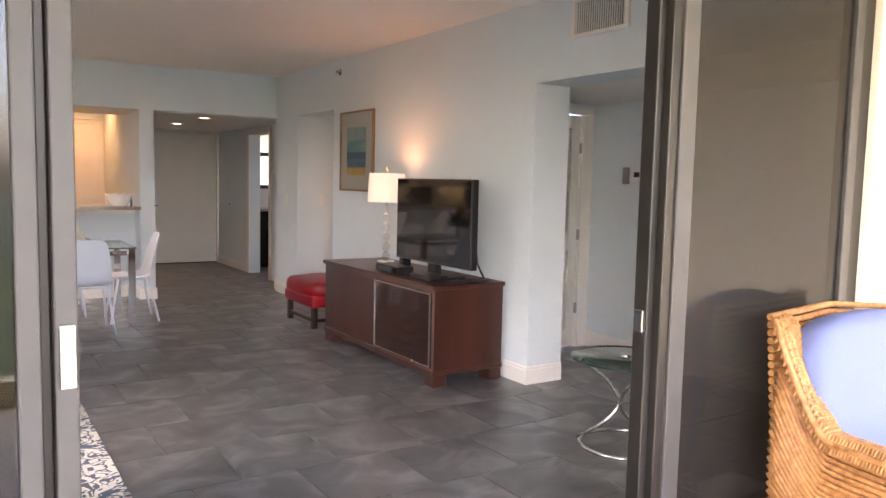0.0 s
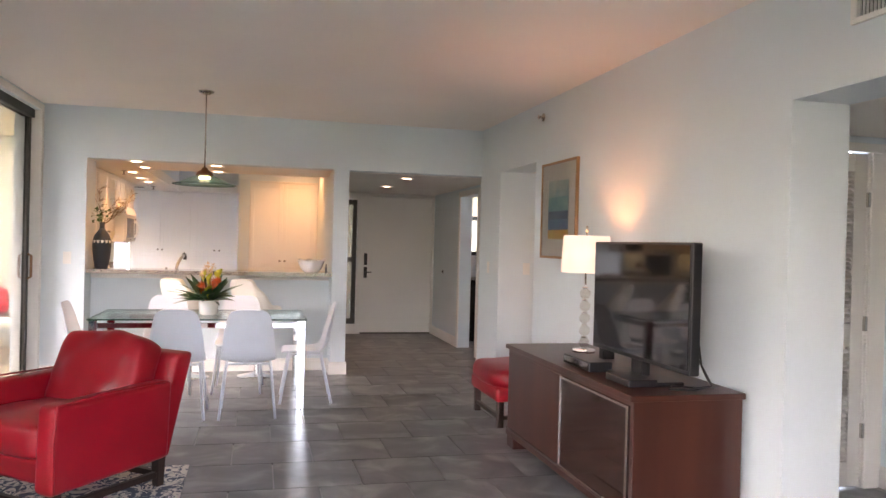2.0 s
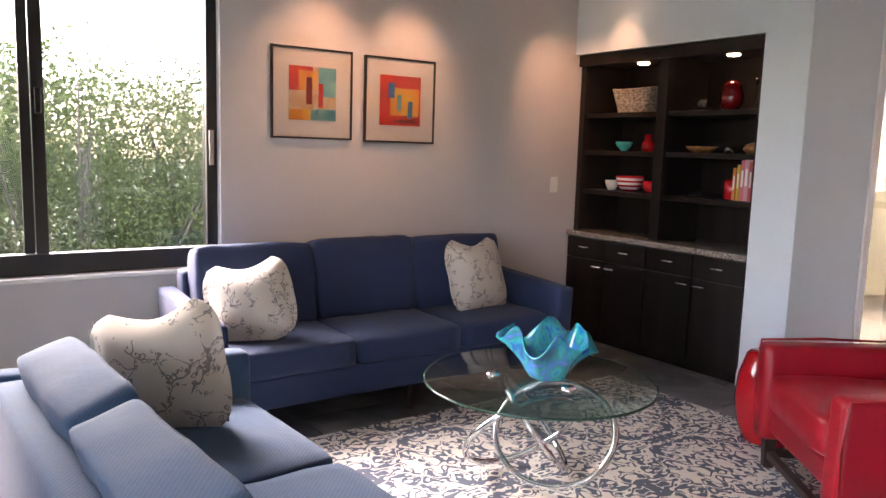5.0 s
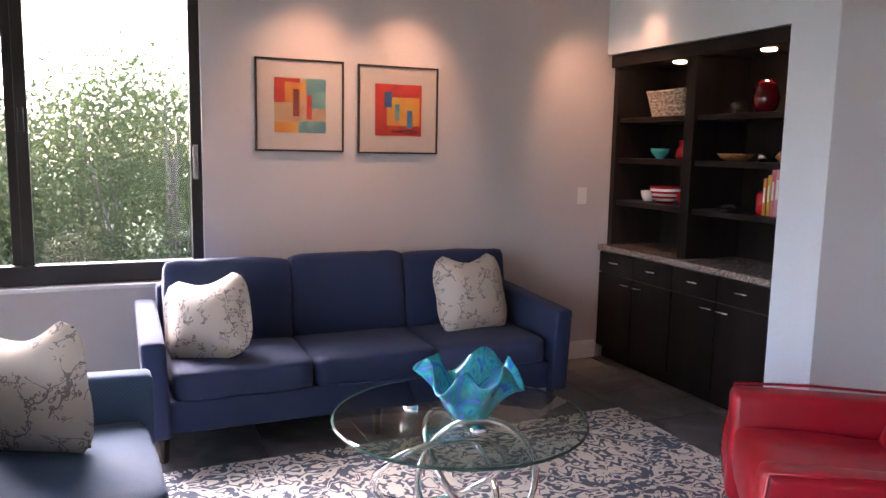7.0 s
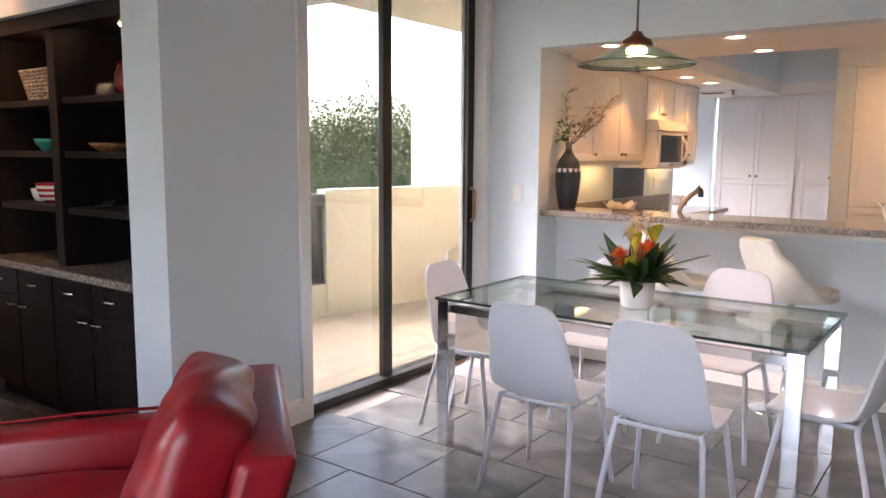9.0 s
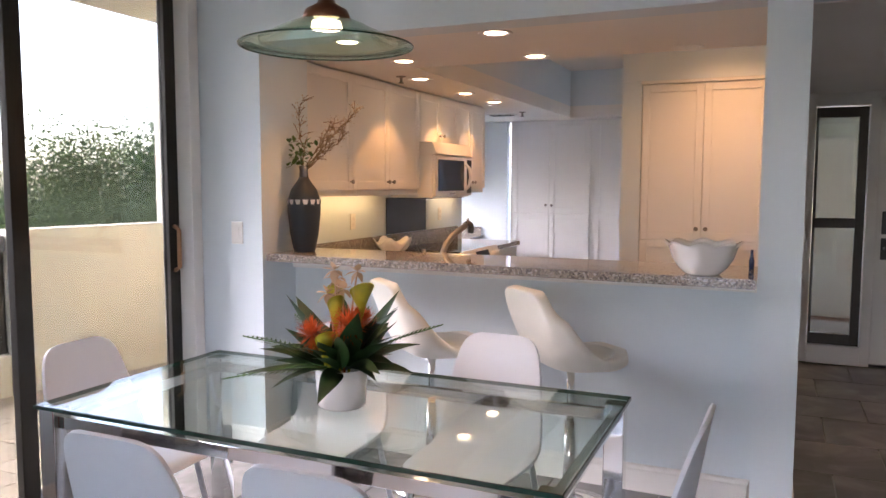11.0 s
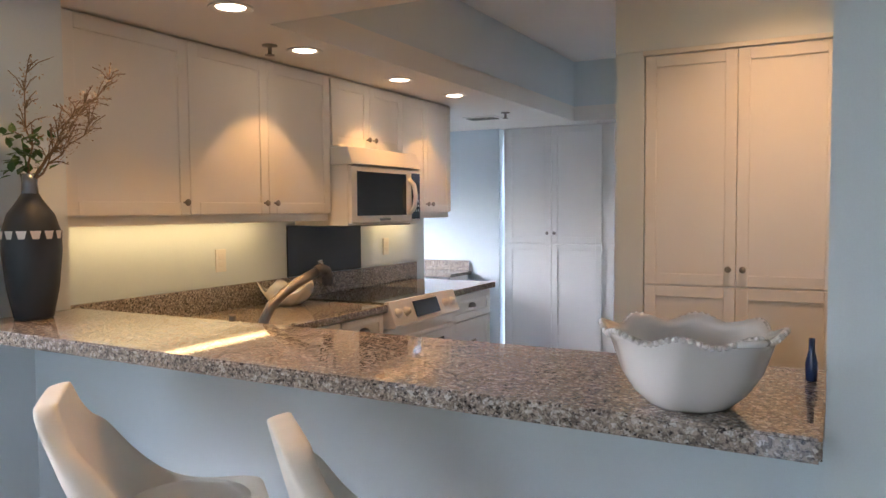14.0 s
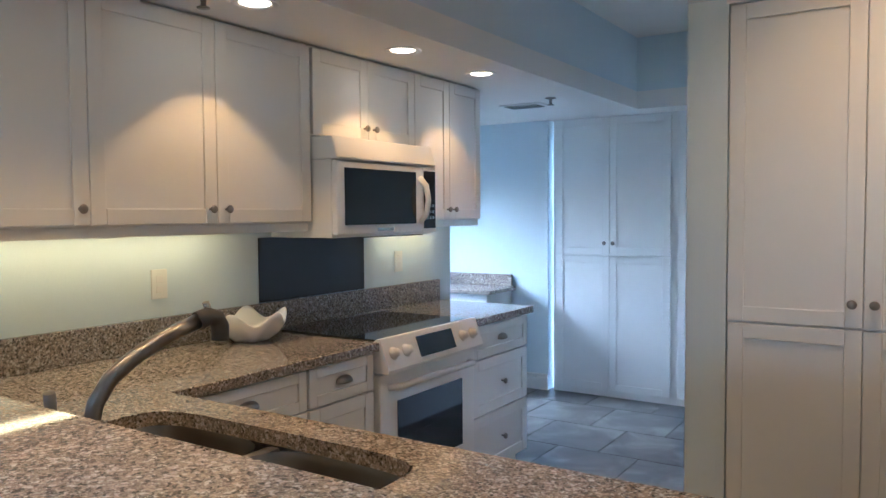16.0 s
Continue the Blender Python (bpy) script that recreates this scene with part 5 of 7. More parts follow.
pot("turquoise_bowl", 0.30, 1.461, [(0.025, 0), (0.03, 0.01), (0.058, 0.04), (0.066, 0.07), (0.06, 0.07), (0.05, 0.04), (0.0, 0.02)], TURQ, "small turquoise glazed bowl on a shelf", "bowl")
pot("red_jug", 0.53, 1.461, [(0.035, 0), (0.048, 0.02), (0.045, 0.06), (0.025, 0.085), (0.03, 0.125), (0.026, 0.125), (0.02, 0.09), (0, 0.05)], REDGLAZE, "small red glazed jug on a shelf", "jug")
pot("brown_dish", 1.0, 1.461, [(0.05, 0), (0.09, 0.02), (0.11, 0.045), (0.1, 0.045), (0.06, 0.02), (0, 0.02)], WICKER, "shallow brown dish with pebbles on a shelf", "dish")
pot("tea_light", 1.21, 1.461, [(0.028, 0), (0.028, 0.05), (0.023, 0.05), (0.023, 0.01), (0, 0.01)], NICKEL, "small silver tea light holder", "candle holder")
pot("brown_dish", 1.42, 1.461, [(0.06, 0), (0.09, 0.03), (0.07, 0.06), (0.03, 0.075), (0, 0.075)], WICKER, "brown rounded dish on a shelf", "dish")
pot("white_cup", 0.20, 1.161, [(0.03, 0), (0.045, 0.03), (0.055, 0.075), (0.05, 0.075), (0.04, 0.03), (0, 0.02)], CERAMIC, "small white ceramic cup on a shelf", "cup")
pot("striped_bowl", 0.38, 1.161, [(0.05, 0), (0.085, 0.03), (0.10, 0.08), (0.105, 0.115), (0.098, 0.115), (0.09, 0.06), (0, 0.02)], stripe_mat("red_white_stripes", (0.75, 0.72, 0.68), (0.5, 0.02, 0.03), 190), "red and white striped ceramic bowl", "bowl")
pot("red_cup", 0.58, 1.161, [(0.035, 0), (0.055, 0.03), (0.058, 0.085), (0.053, 0.085), (0.045, 0.03), (0, 0.02)], REDGLAZE, "red glazed cup on a shelf", "cup")
bm = bmesh.new()
box(bm, -0.05, 0.05, -0.06, 0.06, 0, 0.012, bevel=0.004)
tube(bm, [(-0.06, 0, 0.018), (0.0, 0.03, 0.03), (0.06, 0, 0.02)], 0.008, 8)
single("dark_ornament", bm, BLACK, (BX + 1.0, BY + 0.22, 1.161), "small dark ornament lying on a shelf", "ornament")
pot("red_canister", 1.26, 1.161, [(0.05, 0), (0.058, 0.01), (0.058, 0.11), (0.045, 0.13), (0, 0.135)], REDGLAZE, "red lidded canister beside books", "canister")
for i, (c, h, w) in enumerate((((0.62, 0.22, 0.03), 0.21, 0.022), ((0.65, 0.42, 0.05), 0.23, 0.02), ((0.62, 0.16, 0.20), 0.26, 0.026), ((0.60, 0.30, 0.34), 0.275, 0.03), ((0.50, 0.09, 0.10), 0.25, 0.022), ((0.35, 0.38, 0.5), 0.27, 0.025))):
    x = 1.335 + i * 0.029
    bk = thing("book", (BX + x, BY + 0.24, 1.161), "upright book with a bright coloured spine", "book", "books on the shelf")
    part("cover", bx(-w / 2, w / 2, -0.09, 0.08, 0, h, bevel=0.002), mat("book_cloth", c, 0.5, vary=0.05), bk)
    part("pages", bx(-w / 2 + 0.003, w / 2 - 0.003, -0.085, 0.082, 0.004, h - 0.003), MATBOARD, bk)
    part("title_bar", bx(-w / 4, w / 4, -0.0915, -0.09, h * 0.35, h * 0.75), WHITE, bk)


# ---- track light over the sofa ----
tl = thing("track_light", (-2.05, 6.0, CZ), "brushed metal ceiling track light with warm heads", "track light")
part("rail", bx(-0.018, 0.018, -1.35, 0.65, -0.03, 0, bevel=0.003), NICKEL, tl)
for dy, to in ((0.55, (-2.1, 6.85, 1.9)), (0.2, (-2.5, 6.7, 1.7)), (-0.65, (-2.57, 5.25, 1.75)), (-1.25, (-2.57, 4.62, 1.75))):
    bm = bmesh.new()
    tube(bm, [(0, dy, -0.03), (0, dy, -0.09)], 0.006, 8)
    h = part("stem", bm, NICKEL, tl)
    m = look((-2.05, 6.0 + dy, CZ - 0.12), to)
    bm = bmesh.new()
    lathe(bm, [(0.0, 0.05), (0.02, 0.045), (0.028, 0.01), (0.042, -0.045), (0.040, -0.045), (0.026, 0.0), (0.0, 0.01)], 20)
    turn_mesh(bm.verts, Matrix.Translation((2.05, -6.0, -CZ)) @ m)
    part("head", bm, mat("frosted_amber_glass", (0.8, 0.45, 0.28), 0.3), tl, "amber glass spotlight head")
    bm = bmesh.new()
    lathe(bm, [(0.0, -0.03), (0.03, -0.03), (0.03, -0.034), (0.0, -0.034)], 16)
    turn_mesh(bm.verts, Matrix.Translation((2.05, -6.0, -CZ)) @ m)
    part("lens", bm, LAMPGLOW, tl, "lit lens")
    d = (m.to_3x3() @ Vector((0, 0, -1)))
    spot("track_lamp", m.translation + d * 0.05, to, 0.3 if dy > 0.4 else 0.95, 75, (1.0, 0.54, 0.28), 1.0)


# ---- wicker chair on the porch ----
def wicker_chair(at, rz):
    t = thing("wicker_armchair", at, "honey rattan porch armchair with periwinkle cushions", "armchair", rz=rz)
    W = 0.36
    # side panels: woven strands following the sweep of arm and back
    for s in (-1, 1):
        bm = bmesh.new()
        for k in range(30):
            u = k / 29
            z_arm = 0.60
            pts = []
            for i in range(15):
                v = i / 14
                y = -0.36 + 0.70 * v
                top = 0.60 + (0.36 * max(0, (v - 0.70) / 0.30) ** 1.4)
                z = 0.05 + (top - 0.05) * u
                bulge = 0.055 * math.sin(math.pi * min(1, u * 1.0)) + 0.02
                pts.append((s * (W + bulge), y, z))
            tube(bm, pts, 0.0105, 6)
        part("side_weave", bm, WICKER, t)
        bm = bmesh.new()
        pts = []
        for i in range(20):
            v = i / 19
            y = -0.40 + 0.76 * v
            pts.append((s * (W + 0.02), y, 0.60 + (0.38 * max(0, (v - 0.68) / 0.32) ** 1.4)))
        for o in (-0.045, -0.022, 0, 0.022, 0.045):
            tube(bm, [(p[0] + o, p[1], p[2] + 0.02 - abs(o) * 0.3) for p in pts], 0.013, 6)
        # wrapped cross strands over the arm
        for i in range(2, 60):
            v = i / 60
            y = -0.40 + 0.76 * v
            z = 0.63 + (0.38 * max(0, (v - 0.68) / 0.32) ** 1.4)
            tube(bm, [(s * (W + 0.02) - 0.062, y, z - 0.05), (s * (W + 0.02) - 0.03, y, z + 0.004), (s * (W + 0.02) + 0.03, y, z + 0.004), (s * (W + 0.02) + 0.062, y, z - 0.05)], 0.0058, 5)
        for k in range(14):
            a = s * (W + 0.02) - 0.06 + 0.12 * k / 13
            tube(bm, [(a, -0.405, 0.60), (a, -0.41, 0.3), (a, -0.39, 0.04)], 0.007, 5)
        part("arm_weave", bm, WICKER, t)
    bm = bmesh.new()
    for k in range(26):
        z = 0.25 + 0.73 * k / 25
        tube(bm, [(-W - 0.03, 0.34 + 0.10 * (z - 0.25), z), (0, 0.39 + 0.12 * (z - 0.25), z + 0.02), (W + 0.03, 0.34 + 0.10 * (z - 0.25), z)], 0.0135, 6)
    part("back_weave", bm, WICKER, t)
    bm = bmesh.new()
    for k in range(20):
        z = 0.06 + 0.24 * k / 19
        tube(bm, [(-W, -0.37, z), (W, -0.37, z)], 0.0085, 6)
    part("apron_weave", bm, WICKER, t)
    part("seat_deck", bx(-W, W, -0.36, 0.34, 0.24, 0.28), WICKER, t)
    for sx in (-1, 1):
        for sy in (-0.33, 0.33):
            bm = bmesh.new()
            tube(bm, [(sx * W, sy, 0.0), (sx * W, sy, 0.3)], 0.022, 8)
            part("leg", bm, WICKER, t)
    cushion(t, "seat_cushion", (0.70, 0.64, 0.16), PERIWINKLE, (0, -0.05, 0.37), puff=0.02, power=6, wrinkle=0.004)
    cushion(t, "back_cushion", (0.70, 0.18, 0.56), PERIWINKLE, (0, 0.26, 0.70), (-10, 0, 0), puff=0.03, power=5, wrinkle=0.006)


wicker_chair((3.17, 1.46, -0.01), -8)


# ---- dining area ----
def shell(name, prof, m, parent, thick=0.012, n=12, lift=False, label=""):
    """A moulded seat shell: prof holds (y, z, half width, side curl) from the front lip to the top."""
    bm = bmesh.new()
    # resample the profile smoothly
    P = []
    for i in range(len(prof) - 1):
        steps = 2 if lift else 4
        for k in range(steps):
            t_ = k / steps
            a, b = Vector(prof[i]), Vector(prof[i + 1])
            pa, pb = Vector(prof[max(0, i - 1)]), Vector(prof[min(len(prof) - 1, i + 2)])
            P.append(0.5 * ((2 * a) + (b - pa) * t_ + (2 * pa - 5 * a + 4 * b - pb) * t_ * t_ + (3 * a - pa - 3 * b + pb) * t_ ** 3))
    P.append(Vector(prof[-1]))
    rows = []
    for i, p in enumerate(P):
        d = (P[min(i + 1, len(P) - 1)] - P[max(i - 1, 0)])
        nrm = Vector((0, 1)) if lift else Vector((-d[1], d[0])).normalized()
        row = []
        for j in range(n + 1):
            u = 2 * j / n - 1
            c = p[3] * abs(u) ** (3.0 if lift else 2.2)
            row.append(bm.verts.new((p[2] * u * (1 - 0.04 * u * u), p[0] + nrm[0] * c, p[1] + nrm[1] * c)))
        rows.append(row)
    for i in range(len(rows) - 1):
        for j in range(n):
            f = bm.faces.new((rows[i][j], rows[i][j + 1], rows[i + 1][j + 1], rows[i + 1][j]))
            f.smooth = True
    ob = part(name, bm, m, parent, label)
    sol = ob.modifiers.new("thickness", "SOLIDIFY")
    sol.thickness, sol.offset = thick, -1
    if lift:
        sub = ob.modifiers.new("padding", "SUBSURF")
        sub.levels = sub.render_levels = 2
        return ob
    bev = ob.modifiers.new("edge", "BEVEL")
    bev.width, bev.segments, bev.limit_method, bev.angle_limit = thick * 0.45, 2, "ANGLE", radians(50)
    return ob


def dining_chair(at, rz):
    t = thing("dining_chair", at, "white moulded plastic dining chair with metal legs", "chair", "chairs round the dining table", rz)
    shell("seat_shell", [(-0.215, 0.435, 0.175, 0.0), (-0.19, 0.452, 0.20, 0.004), (-0.08, 0.448, 0.215, 0.010), (0.06, 0.440, 0.218, 0.020), (0.14, 0.455, 0.215, 0.035), (0.185, 0.52, 0.21, 0.045),
                         (0.205, 0.62, 0.20, 0.04), (0.225, 0.74, 0.183, 0.025), (0.238, 0.82, 0.160, 0.012), (0.245, 0.855, 0.125, 0.004), (0.248, 0.866, 0.085, 0.0)], CHAIRWHITE, t)
    LEG = CHAIRWHITE
    for sx in (-1, 1):
        for y0, y1 in ((-0.15, -0.22), (0.13, 0.22)):
            bm = bmesh.new()
            tube(bm, [(sx * 0.165, y0, 0.435), (sx * 0.175, y0, 0.40), (sx * 0.215, y1, 0.0)], 0.0115, 10)
            part("leg", bm, LEG, t, "white metal leg")
    bm = bmesh.new()
    tube(bm, [(-0.168, -0.15, 0.425), (0.168, -0.15, 0.425), (0.168, 0.13, 0.425), (-0.168, 0.13, 0.425)], 0.010, 8, closed=True)
    part("seat_frame", bm, LEG, t)
    return t


ch = dining_chair((0.76, 7.68, 0), 180)
for x, y, r in ((1.30, 7.68, 180), (0.56, 8.68, 4), (1.20, 8.68, -3), (1.79, 8.20, -92), (0.06, 8.16, 90)):
    copy_thing(ch, pose(x, y, 0, 0, 0, r))


def dining_table():
    x0, x1, y0, y1, z = 0.06, 1.765, 7.78, 8.645, 0.755
    t = thing("dining_table", (x0, y0, 0), "glass dining table on square chrome legs", "dining table")
    W, D = x1 - x0, y1 - y0
    part("tabletop", bx(0.004, W - 0.004, 0.004, D - 0.004, z - 0.012, z), TABLEGLASS, t, "clear glass top").visible_shadow = False
    bm = bmesh.new()
    for b in ((0, W, 0, 0.005, z - 0.012, z), (0, W, D - 0.005, D, z - 0.012, z), (0, 0.005, 0.005, D - 0.005, z - 0.012, z), (W - 0.005, W, 0.005, D - 0.005, z - 0.012, z)):
        box(bm, *b)
    part("glass_edge", bm, TABLEEDGE, t, "dark green glass edge")
    for a in (0.01, W - 0.075):
        for b in (0.01, D - 0.075):
            part("leg", bx(a, a + 0.065, b, b + 0.065, 0, z - 0.013, bevel=0.003), CHROME, t, "polished chrome square leg")
    for b in ((0.075, W - 0.075, 0.03, 0.055, z - 0.075, z - 0.035), (0.075, W - 0.075, D - 0.055, D - 0.03, z - 0.075, z - 0.035), (0.03, 0.055, 0.075, D - 0.075, z - 0.075, z - 0.035), (W - 0.055, W - 0.03, 0.075, D - 0.075, z - 0.075, z - 0.035)):
        part("rail", bx(*b, bevel=0.002), CHROME, t, "chrome rail")


dining_table()

LEAF = mat("dark_green_leaf", (0.018, 0.052, 0.014), 0.42, vary=0.3, scale=14)
FERN = mat("fern_green_leaf", (0.05, 0.13, 0.03), 0.5, vary=0.25, scale=14)
LIME = mat("lime_yellow_petal", (0.52, 0.46, 0.03), 0.45, vary=0.15, scale=20)
ORANGE = mat("orange_protea", (0.62, 0.12, 0.02), 0.6, vary=0.25, scale=30)
PEACH = mat("peach_petal", (0.65, 0.45, 0.28), 0.55, vary=0.1)


def blade(bm, base, tip, width, droop=0.0, fold=0.25, n=7, twist=0.0):
    """A leaf from base to tip, folded along its rib."""
    base, tip = Vector(base), Vector(tip)
    d = (tip - base)
    side = d.cross(Vector((0, 0, 1)))
    if side.length < 1e-4:
        side = Vector((1, 0, 0))
    side.normalize()
    side = Matrix.Rotation(twist, 3, d.normalized()) @ side
    upv = side.cross(d).normalized()
    prev = None
    for i in range(n + 1):
        u = i / n
        w = width * math.sin(math.pi * min(0.999, u ** 0.75)) * 0.5
        c = base + d * u + Vector((0, 0, -droop * u * u))
        l, m_, r = bm.verts.new(c - side * w + upv * w * fold), bm.verts.new(c), bm.verts.new(c + side * w + upv * w * fold)
        if prev:
            for a, b in (((prev[0], prev[1], m_, l)), ((prev[1], prev[2], r, m_))) and [((prev[0], prev[1]), (m_, l)), ((prev[1], prev[2]), (r, m_))]:
                f = bm.faces.new((*a, *b))
                f.smooth = True
        prev = (l, m_, r)


def flowers():
    t = thing("flower_arrangement", (0.95, 8.17, 0.755), "tropical orange and yellow flowers in a white vase", "flowers")
    bm = bmesh.new()
    lathe(bm, [(0.065, 0), (0.075, 0.01), (0.08, 0.07), (0.082, 0.125), (0.077, 0.125), (0.072, 0.03), (0, 0.02)], 32)
    part("vase", bm, CERAMIC, t, "white ceramic vase")
    rnd = random.Random(5)
    for k in range(44):
        a = 2 * math.pi * k / 22 + rnd.uniform(-0.1, 0.1)
        L = rnd.uniform(0.19, 0.33)
        e = rnd.uniform(0.05, 1.2)
        bm = bmesh.new()
        b0 = (0.03 * math.cos(a), 0.03 * math.sin(a), 0.12)
        tip = (L * math.cos(a) * math.cos(e), L * math.sin(a) * math.cos(e), 0.14 + L * math.sin(e) * 0.9)
        blade(bm, b0, tip, rnd.uniform(0.04, 0.085), droop=rnd.uniform(0.0, 0.08), twist=rnd.uniform(-0.6, 0.6))
        part("leaf", bm, LEAF, t)
    for a, e, L in ((3.3, 0.35, 0.36), (3.9, 0.1, 0.36), (2.7, 0.55, 0.33), (0.5, 0.5, 0.36), (4.6, 0.3, 0.34)):
        bm = bmesh.new()
        d = Vector((math.cos(a) * math.cos(e), math.sin(a) * math.cos(e), math.sin(e)))
        b0 = Vector((0, 0, 0.12))
        sd = d.cross(Vector((0, 0, 1))).normalized()
        tube(bm, [b0, b0 + d * L * 0.5, b0 + d * L + Vector((0, 0, -0.04))], 0.002, 5)
        for i in range(3, 22):
            p = b0 + d * L * i / 21 + Vector((0, 0, -0.04 * (i / 21) ** 2))
            w = 0.055 * math.sin(math.pi * (i / 22) ** 0.8)
            for s in (-1, 1):
                blade(bm, p, p + (sd * s + d * 0.5) * w, 0.008, n=3)
        part("fern_frond", bm, FERN, t)
    for x, y, z, r in ((-0.055, -0.08, 0.235, 0.06), (0.07, -0.07, 0.27, 0.07), (0.03, 0.08, 0.25, 0.06)):
        bm = bmesh.new()
        for i in range(240):
            v = Vector((rnd.gauss(0, 1), rnd.gauss(0, 1), rnd.gauss(0.4, 1))).normalized()
            c = Vector((x, y, z))
            blade(bm, c, c + v * r * rnd.uniform(0.85, 1.15), 0.005, n=2)
        tube(bm, [(x * 0.3, y * 0.3, 0.10), (x, y, z)], 0.004, 6)
        part("protea", bm, ORANGE, t, "spiky orange protea bloom")
    for x, y, z, r in ((0.0, -0.09, 0.20, 0.036), (0.075, 0.0, 0.34, 0.042), (0.0, -0.03, 0.30, 0.03), (-0.05, 0.05, 0.33, 0.034)):
        bm = bmesh.new()
        lathe(bm, [(0.004, -0.05), (0.012, -0.02), (r * 0.6, 0.01), (r * 0.9, 0.035), (r * 0.6, 0.01), (0.006, -0.02)], 18, (x, y, z), wave=lambda a, k: (1, 0.03 * math.cos(a + 0.7) * (1 - abs(2 * k - 1))))
        tube(bm, [(x * 0.3, y * 0.3, 0.10), (x, y, z - 0.04)], 0.004, 6)
        part("calla", bm, LIME, t, "yellow-green calla bloom")
    for x, y, z in ((-0.03, 0.03, 0.40), (0.01, 0.0, 0.37), (-0.06, 0.02, 0.35), (0.03, 0.05, 0.42), (-0.01, -0.02, 0.43)):
        bm = bmesh.new()
        for q in range(6):
            a = 2 * math.pi * q / 6 + x * 40
            c = Vector((x, y, z))
            blade(bm, c, c + Vector((math.cos(a) * 0.9, -0.35 + math.cos(a) * 0.4, math.sin(a))) * 0.036, 0.026, droop=0.006, n=4)
        tube(bm, [(0, 0, 0.10), (x * 0.5, y * 0.5, z * 0.6), (x, y, z)], 0.003, 6)
        part("orchid", bm, PEACH, t, "peach frilled bloom")


flowers()


def pendant():
    t = thing("pendant_lamp", (0.89, 8.20, CZ), "green glass disc pendant lamp over the table", "pendant lamp")
    bm = bmesh.new()
    lathe(bm, [(0.0, 0), (0.065, 0), (0.065, -0.012), (0.03, -0.03), (0.0, -0.035)], 28)
    part("canopy", bm, NICKEL, t, "brushed nickel canopy")
    bm = bmesh.new()
    tube(bm, [(0, 0, -0.03), (0, 0, -0.67)], 0.006, 8)
    part("rod", bm, NICKEL, t)
    bm = bmesh.new()
    lathe(bm, [(0.0, -0.655), (0.02, -0.66), (0.03, -0.68), (0.065, -0.70), (0.075, -0.725), (0.07, -0.73), (0.05, -0.71), (0.0, -0.70)], 32)
    part("cap", bm, mat("copper_bronze", (0.22, 0.10, 0.06), 0.3, metal=0.9), t, "copper bronze cap")
    bm = bmesh.new()
    lathe(bm, [(0.06, -0.72), (0.12, -0.745), (0.20, -0.785), (0.265, -0.805), (0.265, -0.810), (0.20, -0.791), (0.12, -0.752), (0.06, -0.727)], 64)
    part("shade", bm, glass_mat("pale_green_glass", (0.82, 0.95, 0.89), veil=0.04, veil_colour=(0.35, 0.65, 0.5), ior=1.5), t, "pale green glass disc").visible_shadow = False
    bm = bmesh.new()
    tube(bm, [(0.266 * math.cos(2 * math.pi * i / 64), 0.266 * math.sin(2 * math.pi * i / 64), -0.808) for i in range(64)], 0.0028, 6, closed=True)
    part("rim", bm, TABLEEDGE, t, "green glass rim")
    bm = bmesh.new()
    lathe(bm, [(0.0, -0.735), (0.045, -0.735), (0.048, -0.755), (0.0, -0.765)], 24)
    part("lamp_lens", bm, LAMPGLOW, t, "lit frosted lens")
    spot("pendant_spot", (0.89, 8.20, CZ - 0.78), (0.89, 8.20, 0.7), 1.1, 110)


pendant()


def bar_stool(at, rz):
    t = thing("bar_stool", at, "cream bucket-seat bar stool on a chrome pedestal", "bar stool", "stools at the bar", rz)
    shell("seat_shell", [(-0.235, 0.715, 0.06, 0.0), (-0.225, 0.718, 0.11, 0.0), (-0.175, 0.708, 0.172, 0.002), (-0.09, 0.694, 0.208, 0.012), (0.0, 0.685, 0.222, 0.05), (0.08, 0.69, 0.222, 0.12), (0.135, 0.74, 0.205, 0.15), (0.172, 0.82, 0.180, 0.10), (0.20, 0.92, 0.165, 0.04), (0.215, 0.985, 0.152, 0.008), (0.22, 1.012, 0.120, -0.002)], STOOLWHITE, t, thick=0.052, n=10, lift=True)
    bm = bmesh.new()
    lathe(bm, [(0.0, 0.672), (0.13, 0.675), (0.158, 0.695), (0.15, 0.712), (0.10, 0.722), (0.0, 0.725)], 36, (0, -0.045, 0))
    part("seat_pad", bm, STOOLWHITE, t, "round padded seat")
    bm = bmesh.new()
    tube(bm, [(0, 0, 0.30), (0, 0, 0.645)], 0.019, 14)
    part("gas_lift", bm, CHROME, t, "chrome gas lift")
    bm = bmesh.new()
    tube(bm, [(0, 0, 0.02), (0, 0, 0.40)], 0.029, 16)
    part("post", bm, CHROME, t, "chrome post")
    bm = bmesh.new()
    lathe(bm, [(0.0, 0), (0.20, 0), (0.20, 0.006), (0.12, 0.018), (0.04, 0.035), (0.03, 0.05), (0, 0.05)], 40)
    part("base", bm, CHROME, t, "round chrome base")
    bm = bmesh.new()
    tube(bm, [(0.0, 0, 0.63), (0.05, -0.03, 0.62), (0.10, -0.06, 0.53)], 0.006, 8)
    part("lever", bm, CHROME, t, "chrome lever")
    return t


st = bar_stool((0.70, 9.40, 0), 138)
copy_thing(st, pose(1.37, 9.42, 0, 0, 0, 138))


# ---- kitchen ----
def prism(bm, pts, z0, z1):
    lo, hi = [bm.verts.new((x, y, z0)) for x, y in pts], [bm.verts.new((x, y, z1)) for x, y in pts]
    bm.faces.new(lo[::-1]), bm.faces.new(hi)
    for i in range(len(pts)):
        bm.faces.new((lo[i], lo[(i + 1) % len(pts)], hi[(i + 1) % len(pts)], hi[i]))


